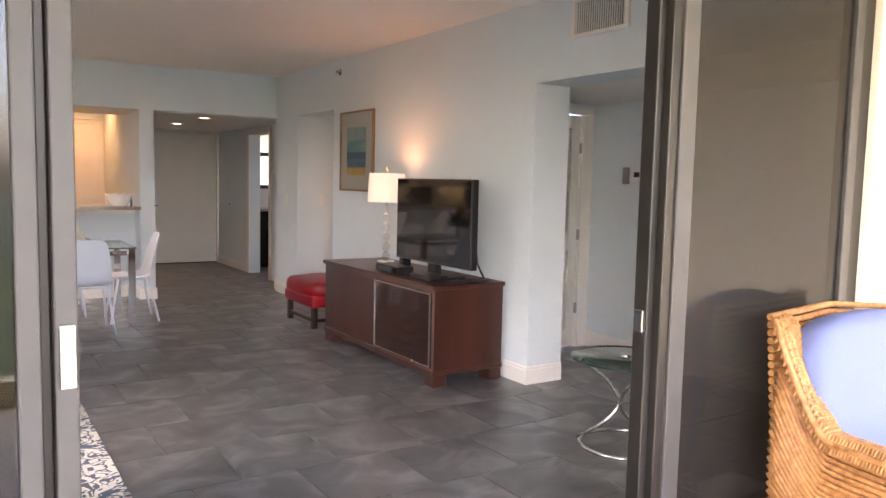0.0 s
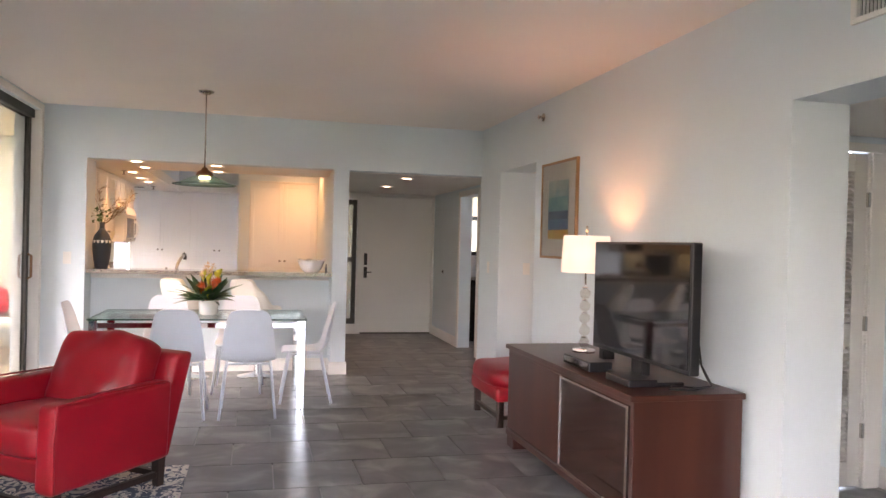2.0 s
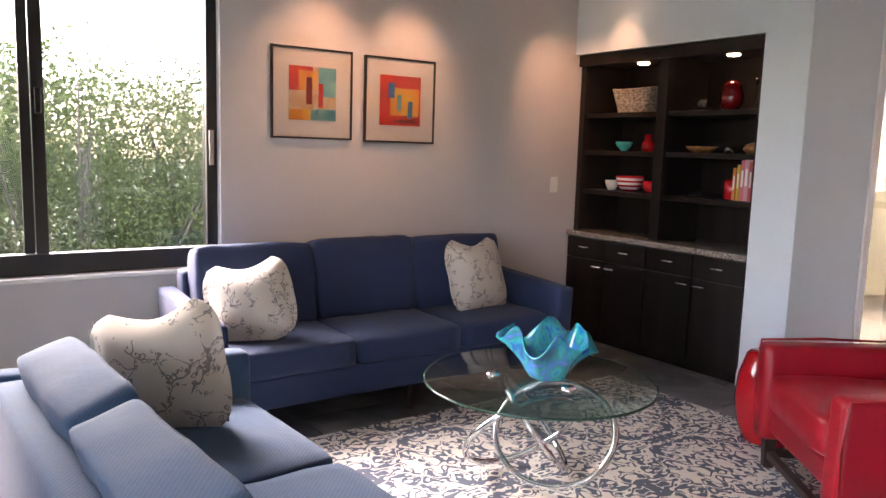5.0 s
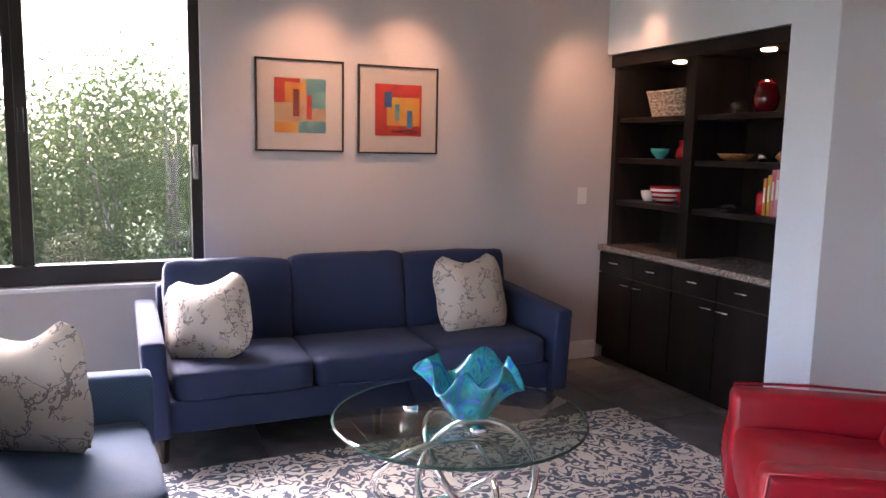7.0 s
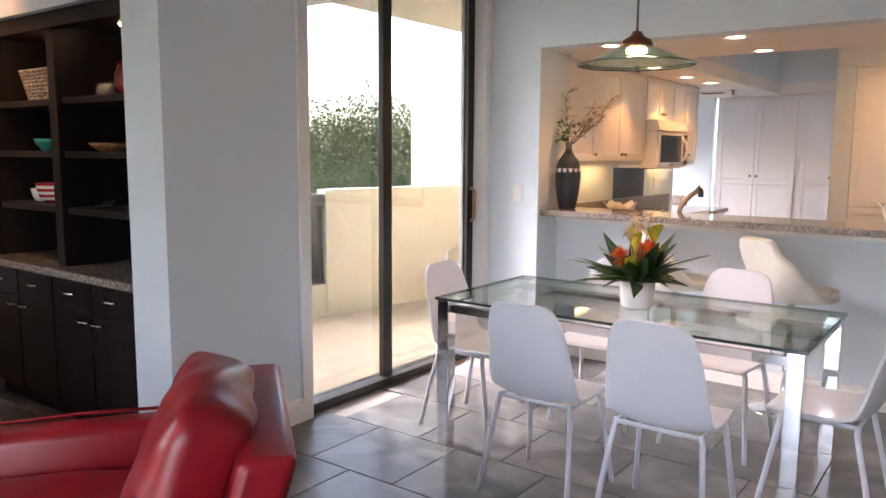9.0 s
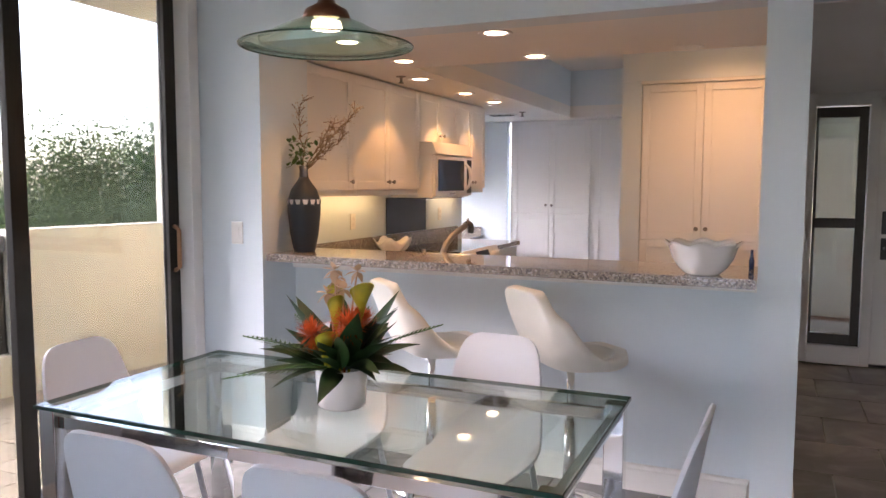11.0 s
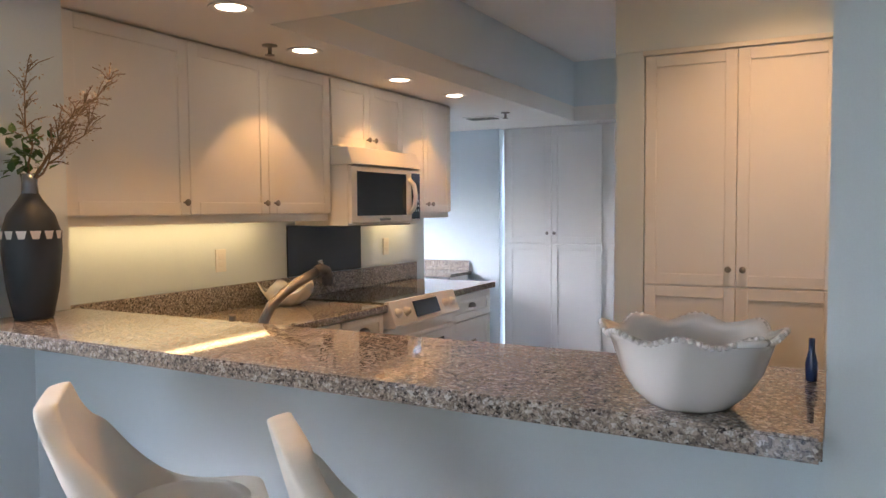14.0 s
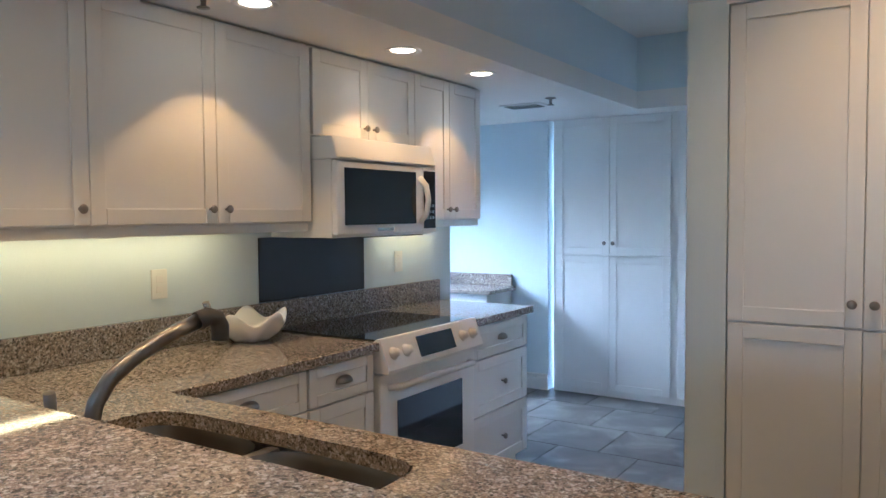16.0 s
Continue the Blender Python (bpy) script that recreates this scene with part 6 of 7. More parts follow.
bm = bmesh.new()
prism(bm, [(-0.298, 9.455), (2.118, 9.36), (2.118, 9.90), (-0.298, 9.90)], 1.036, 1.076)
bmesh.ops.bevel(bm, geom=bm.edges[:], offset=0.005, segments=2, affect="EDGES")
bar = thing("bar_counter", (0, 0, 0), "speckled beige granite bar counter on the half wall", "countertop")
part("slab", bm, GRANITE, bar)
setting("trim_bar", [(-0.298, 2.118, 9.70, 9.73, 0.98, 1.036)], WHITE, "white moulding under the bar top", bevel=0.004)


def shaker(parent, name, face, a0, a1, z0, z1, axis, out, knob=None, pull=None):
    """A shaker door or drawer: face is the plane, a0..a1 its span, axis the span's axis, out the way it looks."""
    t_, w, g = 0.02, 0.055, 0.0015
    a0, a1, z0, z1 = a0 + g, a1 - g, z0 + g, z1 - g
    w = min(w, (z1 - z0) * 0.28)

    def b3(bm, u0, u1, d0, d1, v0, v1, bevel=0.0):
        d0, d1 = sorted((face + out * d0, face + out * d1))
        if axis == "y":
            box(bm, d0, d1, u0, u1, v0, v1, bevel=bevel, seg=1)
        else:
            box(bm, u0, u1, d0, d1, v0, v1, bevel=bevel, seg=1)
    bm = bmesh.new()
    b3(bm, a0 + w, a1 - w, -0.004, t_ - 0.008, z0 + w, z1 - w)
    ob = part(name, bm, CABWHITE, parent)
    for piece, u0, u1, v0, v1 in (("stile", a0, a0 + w, z0, z1), ("stile", a1 - w, a1, z0, z1), ("rail", a0 + w, a1 - w, z0, z0 + w), ("rail", a0 + w, a1 - w, z1 - w, z1)):
        bm = bmesh.new()
        b3(bm, u0, u1, 0, t_, v0, v1, bevel=0.002)
        part(piece, bm, CABWHITE, ob)
    if knob:
        bm = bmesh.new()
        lathe(bm, [(0.005, 0), (0.005, 0.014), (0.013, 0.018), (0.016, 0.025), (0.011, 0.031), (0, 0.032)], 16)
        r = Matrix.Rotation(radians(90 * out), 4, "Y") if axis == "y" else Matrix.Rotation(radians(-90 * out), 4, "X")
        p = (face + out * t_, knob[0], knob[1]) if axis == "y" else (knob[0], face + out * t_, knob[1])
        turn_mesh(bm.verts, Matrix.Translation(p) @ r)
        part("knob", bm, STEEL, ob, "brushed metal knob")
    if pull:
        bm = bmesh.new()
        vs = []
        for i in range(9):
            a = math.pi * i / 8
            ring = []
            for k in range(6):
                e = math.pi / 2 * k / 5
                ring.append(bm.verts.new((face + out * (t_ + 0.026 * math.cos(e) * math.sin(a) ** 0.6), pull[0] - 0.045 * math.cos(a), pull[1] - 0.008 + 0.03 * math.sin(e) * math.sin(a) ** 0.6)))
            vs.append(ring)
        for i in range(8):
            for k in range(5):
                bm.faces.new((vs[i][k], vs[i + 1][k], vs[i + 1][k + 1], vs[i][k + 1])).smooth = True
        h = part("cup_pull", bm, STEEL, ob, "brushed metal cup pull")
        so = h.modifiers.new("thickness", "SOLIDIFY")
        so.thickness = 0.0025
    return ob


KW, UF, BF = -0.663, -0.415, -0.055   # kitchen wall, faces of the upper and base carcasses


def upper(y0, y1, z0, z1, doors):
    t = thing("wall_cabinet", (0, 0, 0), "white shaker wall cabinet with metal knobs", "cabinet", "upper kitchen cabinets")
    part("body", bx(KW, UF, y0, y1, z0, z1), CABWHITE, t)
    if z0 < 1.5:
        part("light_rail", bx(UF - 0.02, UF, y0, y1, z0 - 0.035, z0, bevel=0.002), CABWHITE, t)
    for a, b, k in doors:
        shaker(t, "door", UF, a, b, z0 + 0.005, z1 - 0.01, "y", 1, knob=(k, z0 + 0.06))


upper(9.89, 10.538, 1.40, 2.172, [(9.93, 10.538, 10.50)])
upper(10.538, 11.564, 1.40, 2.172, [(10.538, 11.052, 11.015), (11.052, 11.564, 11.09)])
upper(11.575, 12.347, 1.78, 2.172, [(11.58, 11.964, 11.93), (11.964, 12.347, 12.0)])
upper(12.347, 13.02, 1.40, 2.172, [(12.347, 12.68, 12.65), (12.68, 13.02, 12.715)])


def microwave():
    y0, y1, z0, z1 = 11.578, 12.342, 1.335, 1.775
    t = thing("microwave_oven", (KW, y0, z0), "white over-range microwave oven under the cabinets", "microwave")
    W, H, D = y1 - y0, z1 - z0, 0.37
    part("body", bx(0, D, 0, W, 0, H - 0.10, bevel=0.004), WHITE, t)
    bm = bmesh.new()
    box(bm, 0, D + 0.035, 0, W, H - 0.10, H, bevel=0.008)
    for v in bm.verts:
        if v.co.x > D and v.co.z > H - 0.03:
            v.co.x -= 0.03
    part("vent_hood", bm, WHITE, t)
    d = part("door", bx(D + 0.001, D + 0.03, 0.0, W - 0.12, 0.012, H - 0.105, bevel=0.006), WHITE, t)
    part("window", bx(D + 0.03, D + 0.033, 0.05, W - 0.18, 0.055, H - 0.135, bevel=0.001), BLACKGLASS, d, "dark oven window")
    part("badge", bx(D + 0.03, D + 0.032, 0.28, 0.40, 0.025, 0.04), NICKEL, d)
    bm = bmesh.new()
    tube(bm, [(D + 0.03, W - 0.145, 0.06), (D + 0.065, W - 0.14, 0.10), (D + 0.075, W - 0.135, 0.17), (D + 0.065, W - 0.14, 0.24), (D + 0.03, W - 0.145, 0.28)], 0.014, 10)
    part("handle", bm, WHITE, d, "curved white handle")
    p = part("control_panel", bx(D + 0.001, D + 0.03, W - 0.118, W, 0.012, H - 0.105, bevel=0.004), WHITE, t)
    part("display", bx(D + 0.03, D + 0.032, W - 0.112, W - 0.01, 0.03, H - 0.125), BLACKGLASS, p, "dark control display")
    for i in range(3):
        for j in range(3):
            part("button", bx(D + 0.032, D + 0.0335, W - 0.092 + i * 0.026, W - 0.075 + i * 0.026, 0.075 + j * 0.03, 0.09 + j * 0.03), NICKEL, p)
    part("grease_filter", bx(0.06, D - 0.02, 0.05, W - 0.05, -0.006, 0.0), BLACK, t, "dark underside filter")


microwave()


def base_unit(y0, y1, rows, label="white shaker base cabinet with metal pulls"):
    t = thing("base_cabinet", (0, 0, 0), label, "cabinet", "lower kitchen cabinets")
    part("body", bx(KW, BF, y0, y1, 0.10, 0.875), CABWHITE, t)
    part("toe_kick", bx(KW, BF - 0.06, y0, y1, 0.0, 0.10), CABWHITE, t)
    for z0, z1, kind_ in rows:
        if kind_ == "knob":
            shaker(t, "drawer", BF, y0 + 0.01, y1 - 0.01, z0, z1, "y", 1, knob=((y0 + y1) / 2, (z0 + z1) / 2))
        else:
            shaker(t, "drawer", BF, y0 + 0.005, y1 - 0.005, z0, z1, "y", 1, pull=((y0 + y1) / 2, (z0 + z1) / 2))


base_unit(10.56, 11.144, [(0.72, 0.87, "pull"), (0.11, 0.715, "pull")])
base_unit(11.144, 11.535, [(0.72, 0.87, "pull"), (0.42, 0.715, "pull"), (0.11, 0.415, "pull")])
base_unit(12.31, 12.92, [(0.70, 0.87, "pull"), (0.41, 0.695, "knob"), (0.11, 0.405, "knob")])

ct = thing("kitchen_counter", (0, 0, 0), "speckled granite kitchen counter with backsplash", "countertop")
part("slab", bx(KW, -0.01, 10.53, 11.537, 0.877, 0.915, bevel=0.004), GRANITE, ct)
part("slab", bx(KW, -0.01, 12.303, 12.95, 0.877, 0.915, bevel=0.004), GRANITE, ct)
part("slab", bx(KW, -0.575, 11.537, 12.303, 0.877, 0.914), GRANITE, ct)
part("backsplash", bx(KW, KW + 0.02, 10.53, 12.95, 0.915, 1.04, bevel=0.003), GRANITE, ct)
part("backsplash", bx(KW, KW + 0.02, 9.91, 10.53, 0.915, 1.04, bevel=0.003), GRANITE, ct)
bm = bmesh.new()
SX0, SX1, SY0, SY1, SM = 0.12, 1.0, 10.04, 10.415, 0.54
for b in ((KW, SX0, 9.885, 10.53), (SX1, 2.15, 9.885, 10.53), (SX0, SX1, 9.885, SY0), (SX0, SX1, SY1, 10.53)):
    part("slab", bx(*b, 0.877, 0.915), GRANITE, ct)
cx, cy, hw, hh = (SX0 + SX1) / 2, (SY0 + SY1) / 2, (SX1 - SX0) / 2, (SY1 - SY0) / 2
prev = first = None
for i in range(65):   # rounded corners of the sink cut-out
    u = 2 * math.pi * i / 64
    c_, s_ = math.cos(u), math.sin(u)
    ex, ey = math.copysign(abs(c_) ** 0.35, c_), math.copysign(abs(s_) ** 0.35, s_)
    k = 1 / max(abs(c_), abs(s_))
    col = [bm.verts.new((cx + hw * ex, cy + hh * ey, 0.877)), bm.verts.new((cx + hw * ex, cy + hh * ey, 0.9148)), bm.verts.new((cx + hw * c_ * k, cy + hh * s_ * k, 0.9148))]
    if prev:
        bm.faces.new((prev[0], col[0], col[1], prev[1])), bm.faces.new((prev[1], col[1], col[2], prev[2]))
    prev = col
part("sink_rim", bm, GRANITE, ct)
bs = thing("base_cabinet", (0, 0, 0), "white sink base cabinet below the bar", "cabinet", "lower kitchen cabinets")
part("body", bx(KW, 2.15, 9.885, 10.47, 0.1, 0.70), CABWHITE, bs)
part("toe_kick", bx(KW, 2.15, 9.885, 10.40, 0.0, 0.1), CABWHITE, bs)
part("front_rail", bx(-0.05, 2.15, 10.45, 10.47, 0.70, 0.876), CABWHITE, bs)
sk = thing("kitchen_sink", (0, 0, 0), "brushed steel double-bowl undermount kitchen sink", "sink")
for a, b in ((SX0, SM - 0.015), (SM + 0.015, SX1)):
    bm = bmesh.new()
    cx, cy, hw, hh = (a + b) / 2, (SY0 + SY1) / 2, (b - a) / 2 + 0.004, (SY1 - SY0) / 2 + 0.004
    rings = []
    for k, (sc, z) in enumerate(((1.0, 0.876), (0.97, 0.86), (0.95, 0.78), (0.90, 0.725), (0.75, 0.712), (0.2, 0.708), (0.0, 0.708))):
        ring = []
        for i in range(40):
            u = 2 * math.pi * i / 40
            ring.append(bm.verts.new((cx + hw * sc * math.copysign(abs(math.cos(u)) ** 0.45, math.cos(u)), cy + hh * sc * math.copysign(abs(math.sin(u)) ** 0.45, math.sin(u)), z)))
        rings.append(ring)
    for k in range(6):
        for i in range(40):
            bm.faces.new((rings[k][i], rings[k][(i + 1) % 40], rings[k + 1][(i + 1) % 40], rings[k + 1][i])).smooth = True
    bo = part("bowl", bm, STEEL, sk)
    bm = bmesh.new()
    lathe(bm, [(0.0, 0.711), (0.035, 0.711), (0.04, 0.714), (0.0, 0.712)], 20, (cx, cy, 0))
    part("drain", bm, CHROME, bo, "chrome drain")
part("divider", bx(SM - 0.018, SM + 0.018, SY0 - 0.004, SY1 + 0.004, 0.80, 0.875, bevel=0.008), STEEL, sk)
fc = thing("kitchen_faucet", (0.50, 9.965, 0.915), "brushed nickel pull-out kitchen faucet", "faucet")
bm = bmesh.new()
lathe(bm, [(0.0, 0), (0.03, 0), (0.03, 0.008), (0.02, 0.016), (0, 0.016)], 20)
part("base", bm, STEEL, fc)
bm = bmesh.new()
tube(bm, [(0, 0, 0.01), (0.0, 0.0, 0.10), (0.003, 0.012, 0.155), (0.01, 0.04, 0.20), (0.022, 0.09, 0.238), (0.038, 0.15, 0.27), (0.055, 0.225, 0.298)], 0.0165, 14)
part("spout", bm, STEEL, fc)
bm = bmesh.new()
tube(bm, [(0.054, 0.22, 0.296), (0.059, 0.243, 0.304), (0.063, 0.262, 0.298), (0.065, 0.27, 0.28), (0.065, 0.27, 0.25)], 0.021, 16, r_end=0.019)
part("spray_head", bm, ALU, fc, "dark spray head")
bm = bmesh.new()
tube(bm, [(0.06, 0.245, 0.315), (0.058, 0.238, 0.335)], 0.008, 8)
part("lever", bm, NICKEL, fc)
ss = thing("soap_dispenser", (0.40, 9.945, 0.915), "small dark pump beside the kitchen sink", "dispenser")
bm = bmesh.new()
tube(bm, [(0, 0, 0), (0, 0, 0.14), (0.005, -0.005, 0.172)], 0.012, 10)
part("pump", bm, STEEL, ss)


def kitchen_range():
    y0, y1 = 11.54, 12.30
    t = thing("kitchen_range", (0, y0, 0), "white slide-in electric range with black glass cooktop", "range")
    W = y1 - y0
    part("body", bx(-0.62, -0.055, 0.002, W - 0.002, 0.03, 0.90), WHITE, t)
    part("cooktop", bx(-0.57, -0.03, 0.002, W - 0.002, 0.90, 0.922, bevel=0.003), BLACKGLASS, t, "black glass cooktop")
    bm = bmesh.new()
    prism_pts = [(-0.055, 0.90), (-0.03, 0.925), (-0.01, 0.925), (0.035, 0.80), (0.03, 0.785), (-0.055, 0.785)]
    lo, hi = [bm.verts.new((x, 0.0, z)) for x, z in prism_pts], [bm.verts.new((x, W, z)) for x, z in prism_pts]
    bm.faces.new(lo), bm.faces.new(hi[::-1])
    for i in range(6):
        bm.faces.new((lo[i], lo[(i + 1) % 6], hi[(i + 1) % 6], hi[i]))
    cp = part("control_panel", bm, WHITE, t)
    tilt = math.atan2(0.045, 0.125)
    m0 = Matrix.Translation((0.0125, 0, 0.8625)) @ Matrix.Rotation(-tilt, 4, "Y")
    bm = bmesh.new()
    box(bm, 0.0, 0.004, 0.24, 0.52, -0.045, 0.045)
    turn_mesh(bm.verts, m0)
    part("display", bm, BLACKGLASS, cp, "dark display")
    for y in (0.06, 0.15, 0.60, 0.69):
        bm = bmesh.new()
        lathe(bm, [(0.027, 0), (0.027, 0.004), (0.02, 0.006), (0.018, 0.026), (0, 0.028)], 20)
        turn_mesh(bm.verts, m0 @ Matrix.Translation((0, y, 0)) @ Matrix.Rotation(radians(90), 4, "Y"))
        part("knob", bm, WHITE, cp, "white knob on steel ring")
    d = part("oven_door", bx(-0.054, -0.015, 0.004, W - 0.004, 0.20, 0.775, bevel=0.006), WHITE, t)
    part("window", bx(-0.015, -0.011, 0.12, W - 0.12, 0.33, 0.65, bevel=0.001), BLACKGLASS, d, "dark oven window")
    bm = bmesh.new()
    tube(bm, [(-0.015, 0.06, 0.715), (0.025, 0.08, 0.72), (0.03, W / 2, 0.722), (0.025, W - 0.08, 0.72), (-0.015, W - 0.06, 0.715)], 0.014, 10)
    part("handle", bm, WHITE, d, "white bar handle")
    part("storage_drawer", bx(-0.054, -0.017, 0.004, W - 0.004, 0.04, 0.192, bevel=0.005), WHITE, t)
    part("toe_kick", bx(-0.6, -0.08, 0.02, W - 0.02, 0.0, 0.03), BLACK, t)


kitchen_range()
part("splash_panel", bx(KW, KW + 0.006, 11.50, 12.24, 1.042, 1.335), mat("dark_steel_splash", (0.05, 0.05, 0.052), 0.35, metal=0.6), thing("splash_guard", (0, 0, 0), "dark metal splash panel behind the range", "splash panel"))


def outlet(y):
    t = thing("wall_outlet", (KW, y, 1.17), "cream wall outlet under the cabinets", "outlet", "kitchen outlets")
    part("plate", bx(0, 0.006, -0.036, 0.036, -0.058, 0.058, bevel=0.002), WHITE, t)
    for z in (-0.02, 0.02):
        part("socket", bx(0.006, 0.0075, -0.016, 0.016, z - 0.013, z + 0.013, bevel=0.001), CERAMIC, t)


outlet(10.98), outlet(12.55)

# tall cabinets round the refrigerator wall
tc = thing("tall_cabinet", (0, 0, 0), "tall white shaker cabinet with two doors", "cabinet")
part("body", bx(1.10, 2.148, 12.045, 12.70, 0.0, 2.213), CABWHITE, tc)
part("side_panel", bx(1.085, 1.10, 12.025, 14.45, 0.0, 2.213), WALL, tc)
part("filler", bx(1.10, 1.232, 12.022, 12.045, 0.0, 2.213), WALL, tc)
part("cornice", bx(1.225, 2.148, 12.015, 12.045, 2.19, 2.214, bevel=0.003), CABWHITE, tc)
for a, b, k in ((1.236, 1.678, 1.645), (1.678, 2.12, 1.712)):
    shaker(tc, "door", 12.045, a, b, 1.035, 2.185, "x", -1, knob=(k, 1.12))
    shaker(tc, "door", 12.045, a, b, 0.08, 1.03, "x", -1)
pc = thing("pantry_cabinet", (0, 0, 0), "tall white shaker pantry cabinet with four doors", "cabinet")
part("body", bx(-0.70, 1.08, 14.71, 15.04, 0.0, 2.172), CABWHITE, pc)
for a, b, k in ((-0.67, -0.225, -0.26), (-0.225, 0.245, -0.19), (0.30, 0.68, 0.64), (0.68, 1.06, 0.72)):
    shaker(pc, "door", 14.71, a, b, 1.108, 2.165, "x", -1, knob=(k, 1.20))
    shaker(pc, "door", 14.71, a, b, 0.05, 1.10, "x", -1)
# nook counter
nk = thing("nook_counter", (0, 0, 0), "small granite counter on a white cabinet in the nook", "countertop")
part("slab", bx(-2.25, -1.02, 14.22, 14.66, 0.80, 0.83, bevel=0.004), GRANITE, nk)
part("backsplash", bx(-2.25, -1.05, 14.645, 14.665, 0.83, 0.93, bevel=0.003), GRANITE, nk)
part("cabinet_body", bx(-2.25, -1.06, 14.25, 14.66, 0.0, 0.80), CABWHITE, nk)
rs = thing("red_appliance", (-1.86, 14.45, 0.83), "small red kitchen appliance on the nook counter", "appliance")
bm = bmesh.new()
lathe(bm, [(0.0, 0), (0.08, 0), (0.08, 0.03), (0.05, 0.05), (0.045, 0.22), (0, 0.23)], 20)
part("body", bm, REDGLAZE, rs)
bm = bmesh.new()
lathe(bm, [(0.02, 0.23), (0.02, 0.28), (0, 0.285)], 12)
part("lid", bm, BLACK, rs, "black lid")


# things on the bar
def white_bowl(at):
    bm = bmesh.new()

    def wave(a, k):
        e = max(0.0, 1 - 2.2 * abs(k - 0.5))
        return 1 + 0.05 * e * math.cos(8 * a), 0.008 * e * math.cos(8 * a)
    lathe(bm, [(r * 1.05, z * 1.06) for r, z in ((0.060, 0), (0.070, 0.006), (0.094, 0.028), (0.113, 0.058), (0.123, 0.090), (0.129, 0.110), (0.144, 0.124), (0.137, 0.128), (0.122, 0.112), (0.115, 0.085), (0.100, 0.05), (0.07, 0.02), (0.0, 0.013))], 96, wave=wave)
    t = thing("serving_bowl", at, "white ceramic serving bowl with beaded scalloped rim", "bowl", rz=-41)
    part("bowl", bm, CERAMIC, t)
    bm = bmesh.new()
    for i in range(84):
        a = 2 * math.pi * i / 84
        r = 0.149 * (1 + 0.046 * math.cos(8 * a))
        bmesh.ops.create_icosphere(bm, subdivisions=1, radius=0.0055, matrix=Matrix.Translation((r * math.cos(a), r * math.sin(a), 0.132 + 0.0075 * math.cos(8 * a))))
    part("beading", smooth(bm), CERAMIC, t)
    for s in (-1, 1):
        bm = bmesh.new()
        tube(bm, [(s * 0.147, -0.03, 0.131), (s * 0.17, 0.0, 0.134), (s * 0.147, 0.03, 0.131)], 0.006, 8)
        part("lug", bm, CERAMIC, t)


white_bowl((1.905, 9.485, 1.076))
vs = thing("bar_vase", (-0.19, 9.66, 1.076), "dark slate vase with white band and dry branches", "vase")
SLATE = mat("dark_slate_ceramic", (0.030, 0.040, 0.055), 0.5, vary=0.12, bump=0.3, bump_scale=120)
bm = bmesh.new()
lathe(bm, [(0.055, 0), (0.06, 0.01), (0.078, 0.10), (0.09, 0.22), (0.089, 0.28), (0.07, 0.34), (0.038, 0.385), (0.024, 0.41), (0.0, 0.41)], 40)
part("body", bm, SLATE, vs)
bm = bmesh.new()
for i in range(14):
    a = 2 * math.pi * i / 14
    c = Vector((0.089 * math.cos(a), 0.089 * math.sin(a), 0.275))
    tg, upv = Vector((-math.sin(a), math.cos(a), 0)), Vector((0, 0, 1))
    rr = Vector((math.cos(a), math.sin(a), 0)) * 0.002
    f = [bm.verts.new(c + rr + tg * x + upv * z) for x, z in ((-0.016, 0.012), (0.016, 0.012), (0.009, -0.014), (-0.009, -0.014))]
    bm.faces.new(f)
part("band", bm, CERAMIC, vs, "white glazed band")
bm = bmesh.new()
lathe(bm, [(0.026, 0.405), (0.023, 0.44), (0.027, 0.47), (0.022, 0.47), (0.0, 0.43)], 24)
part("neck", bm, mat("metallic_glaze", (0.25, 0.28, 0.33), 0.25, metal=0.7), vs, "metallic glazed neck")
rnd = random.Random(3)
BLOSSOM = mat("dried_cream_blossom", (0.50, 0.40, 0.29), 0.8, vary=0.2, scale=40)
TWIGM = mat("dry_twig", (0.22, 0.15, 0.09), 0.8, vary=0.2, scale=30)
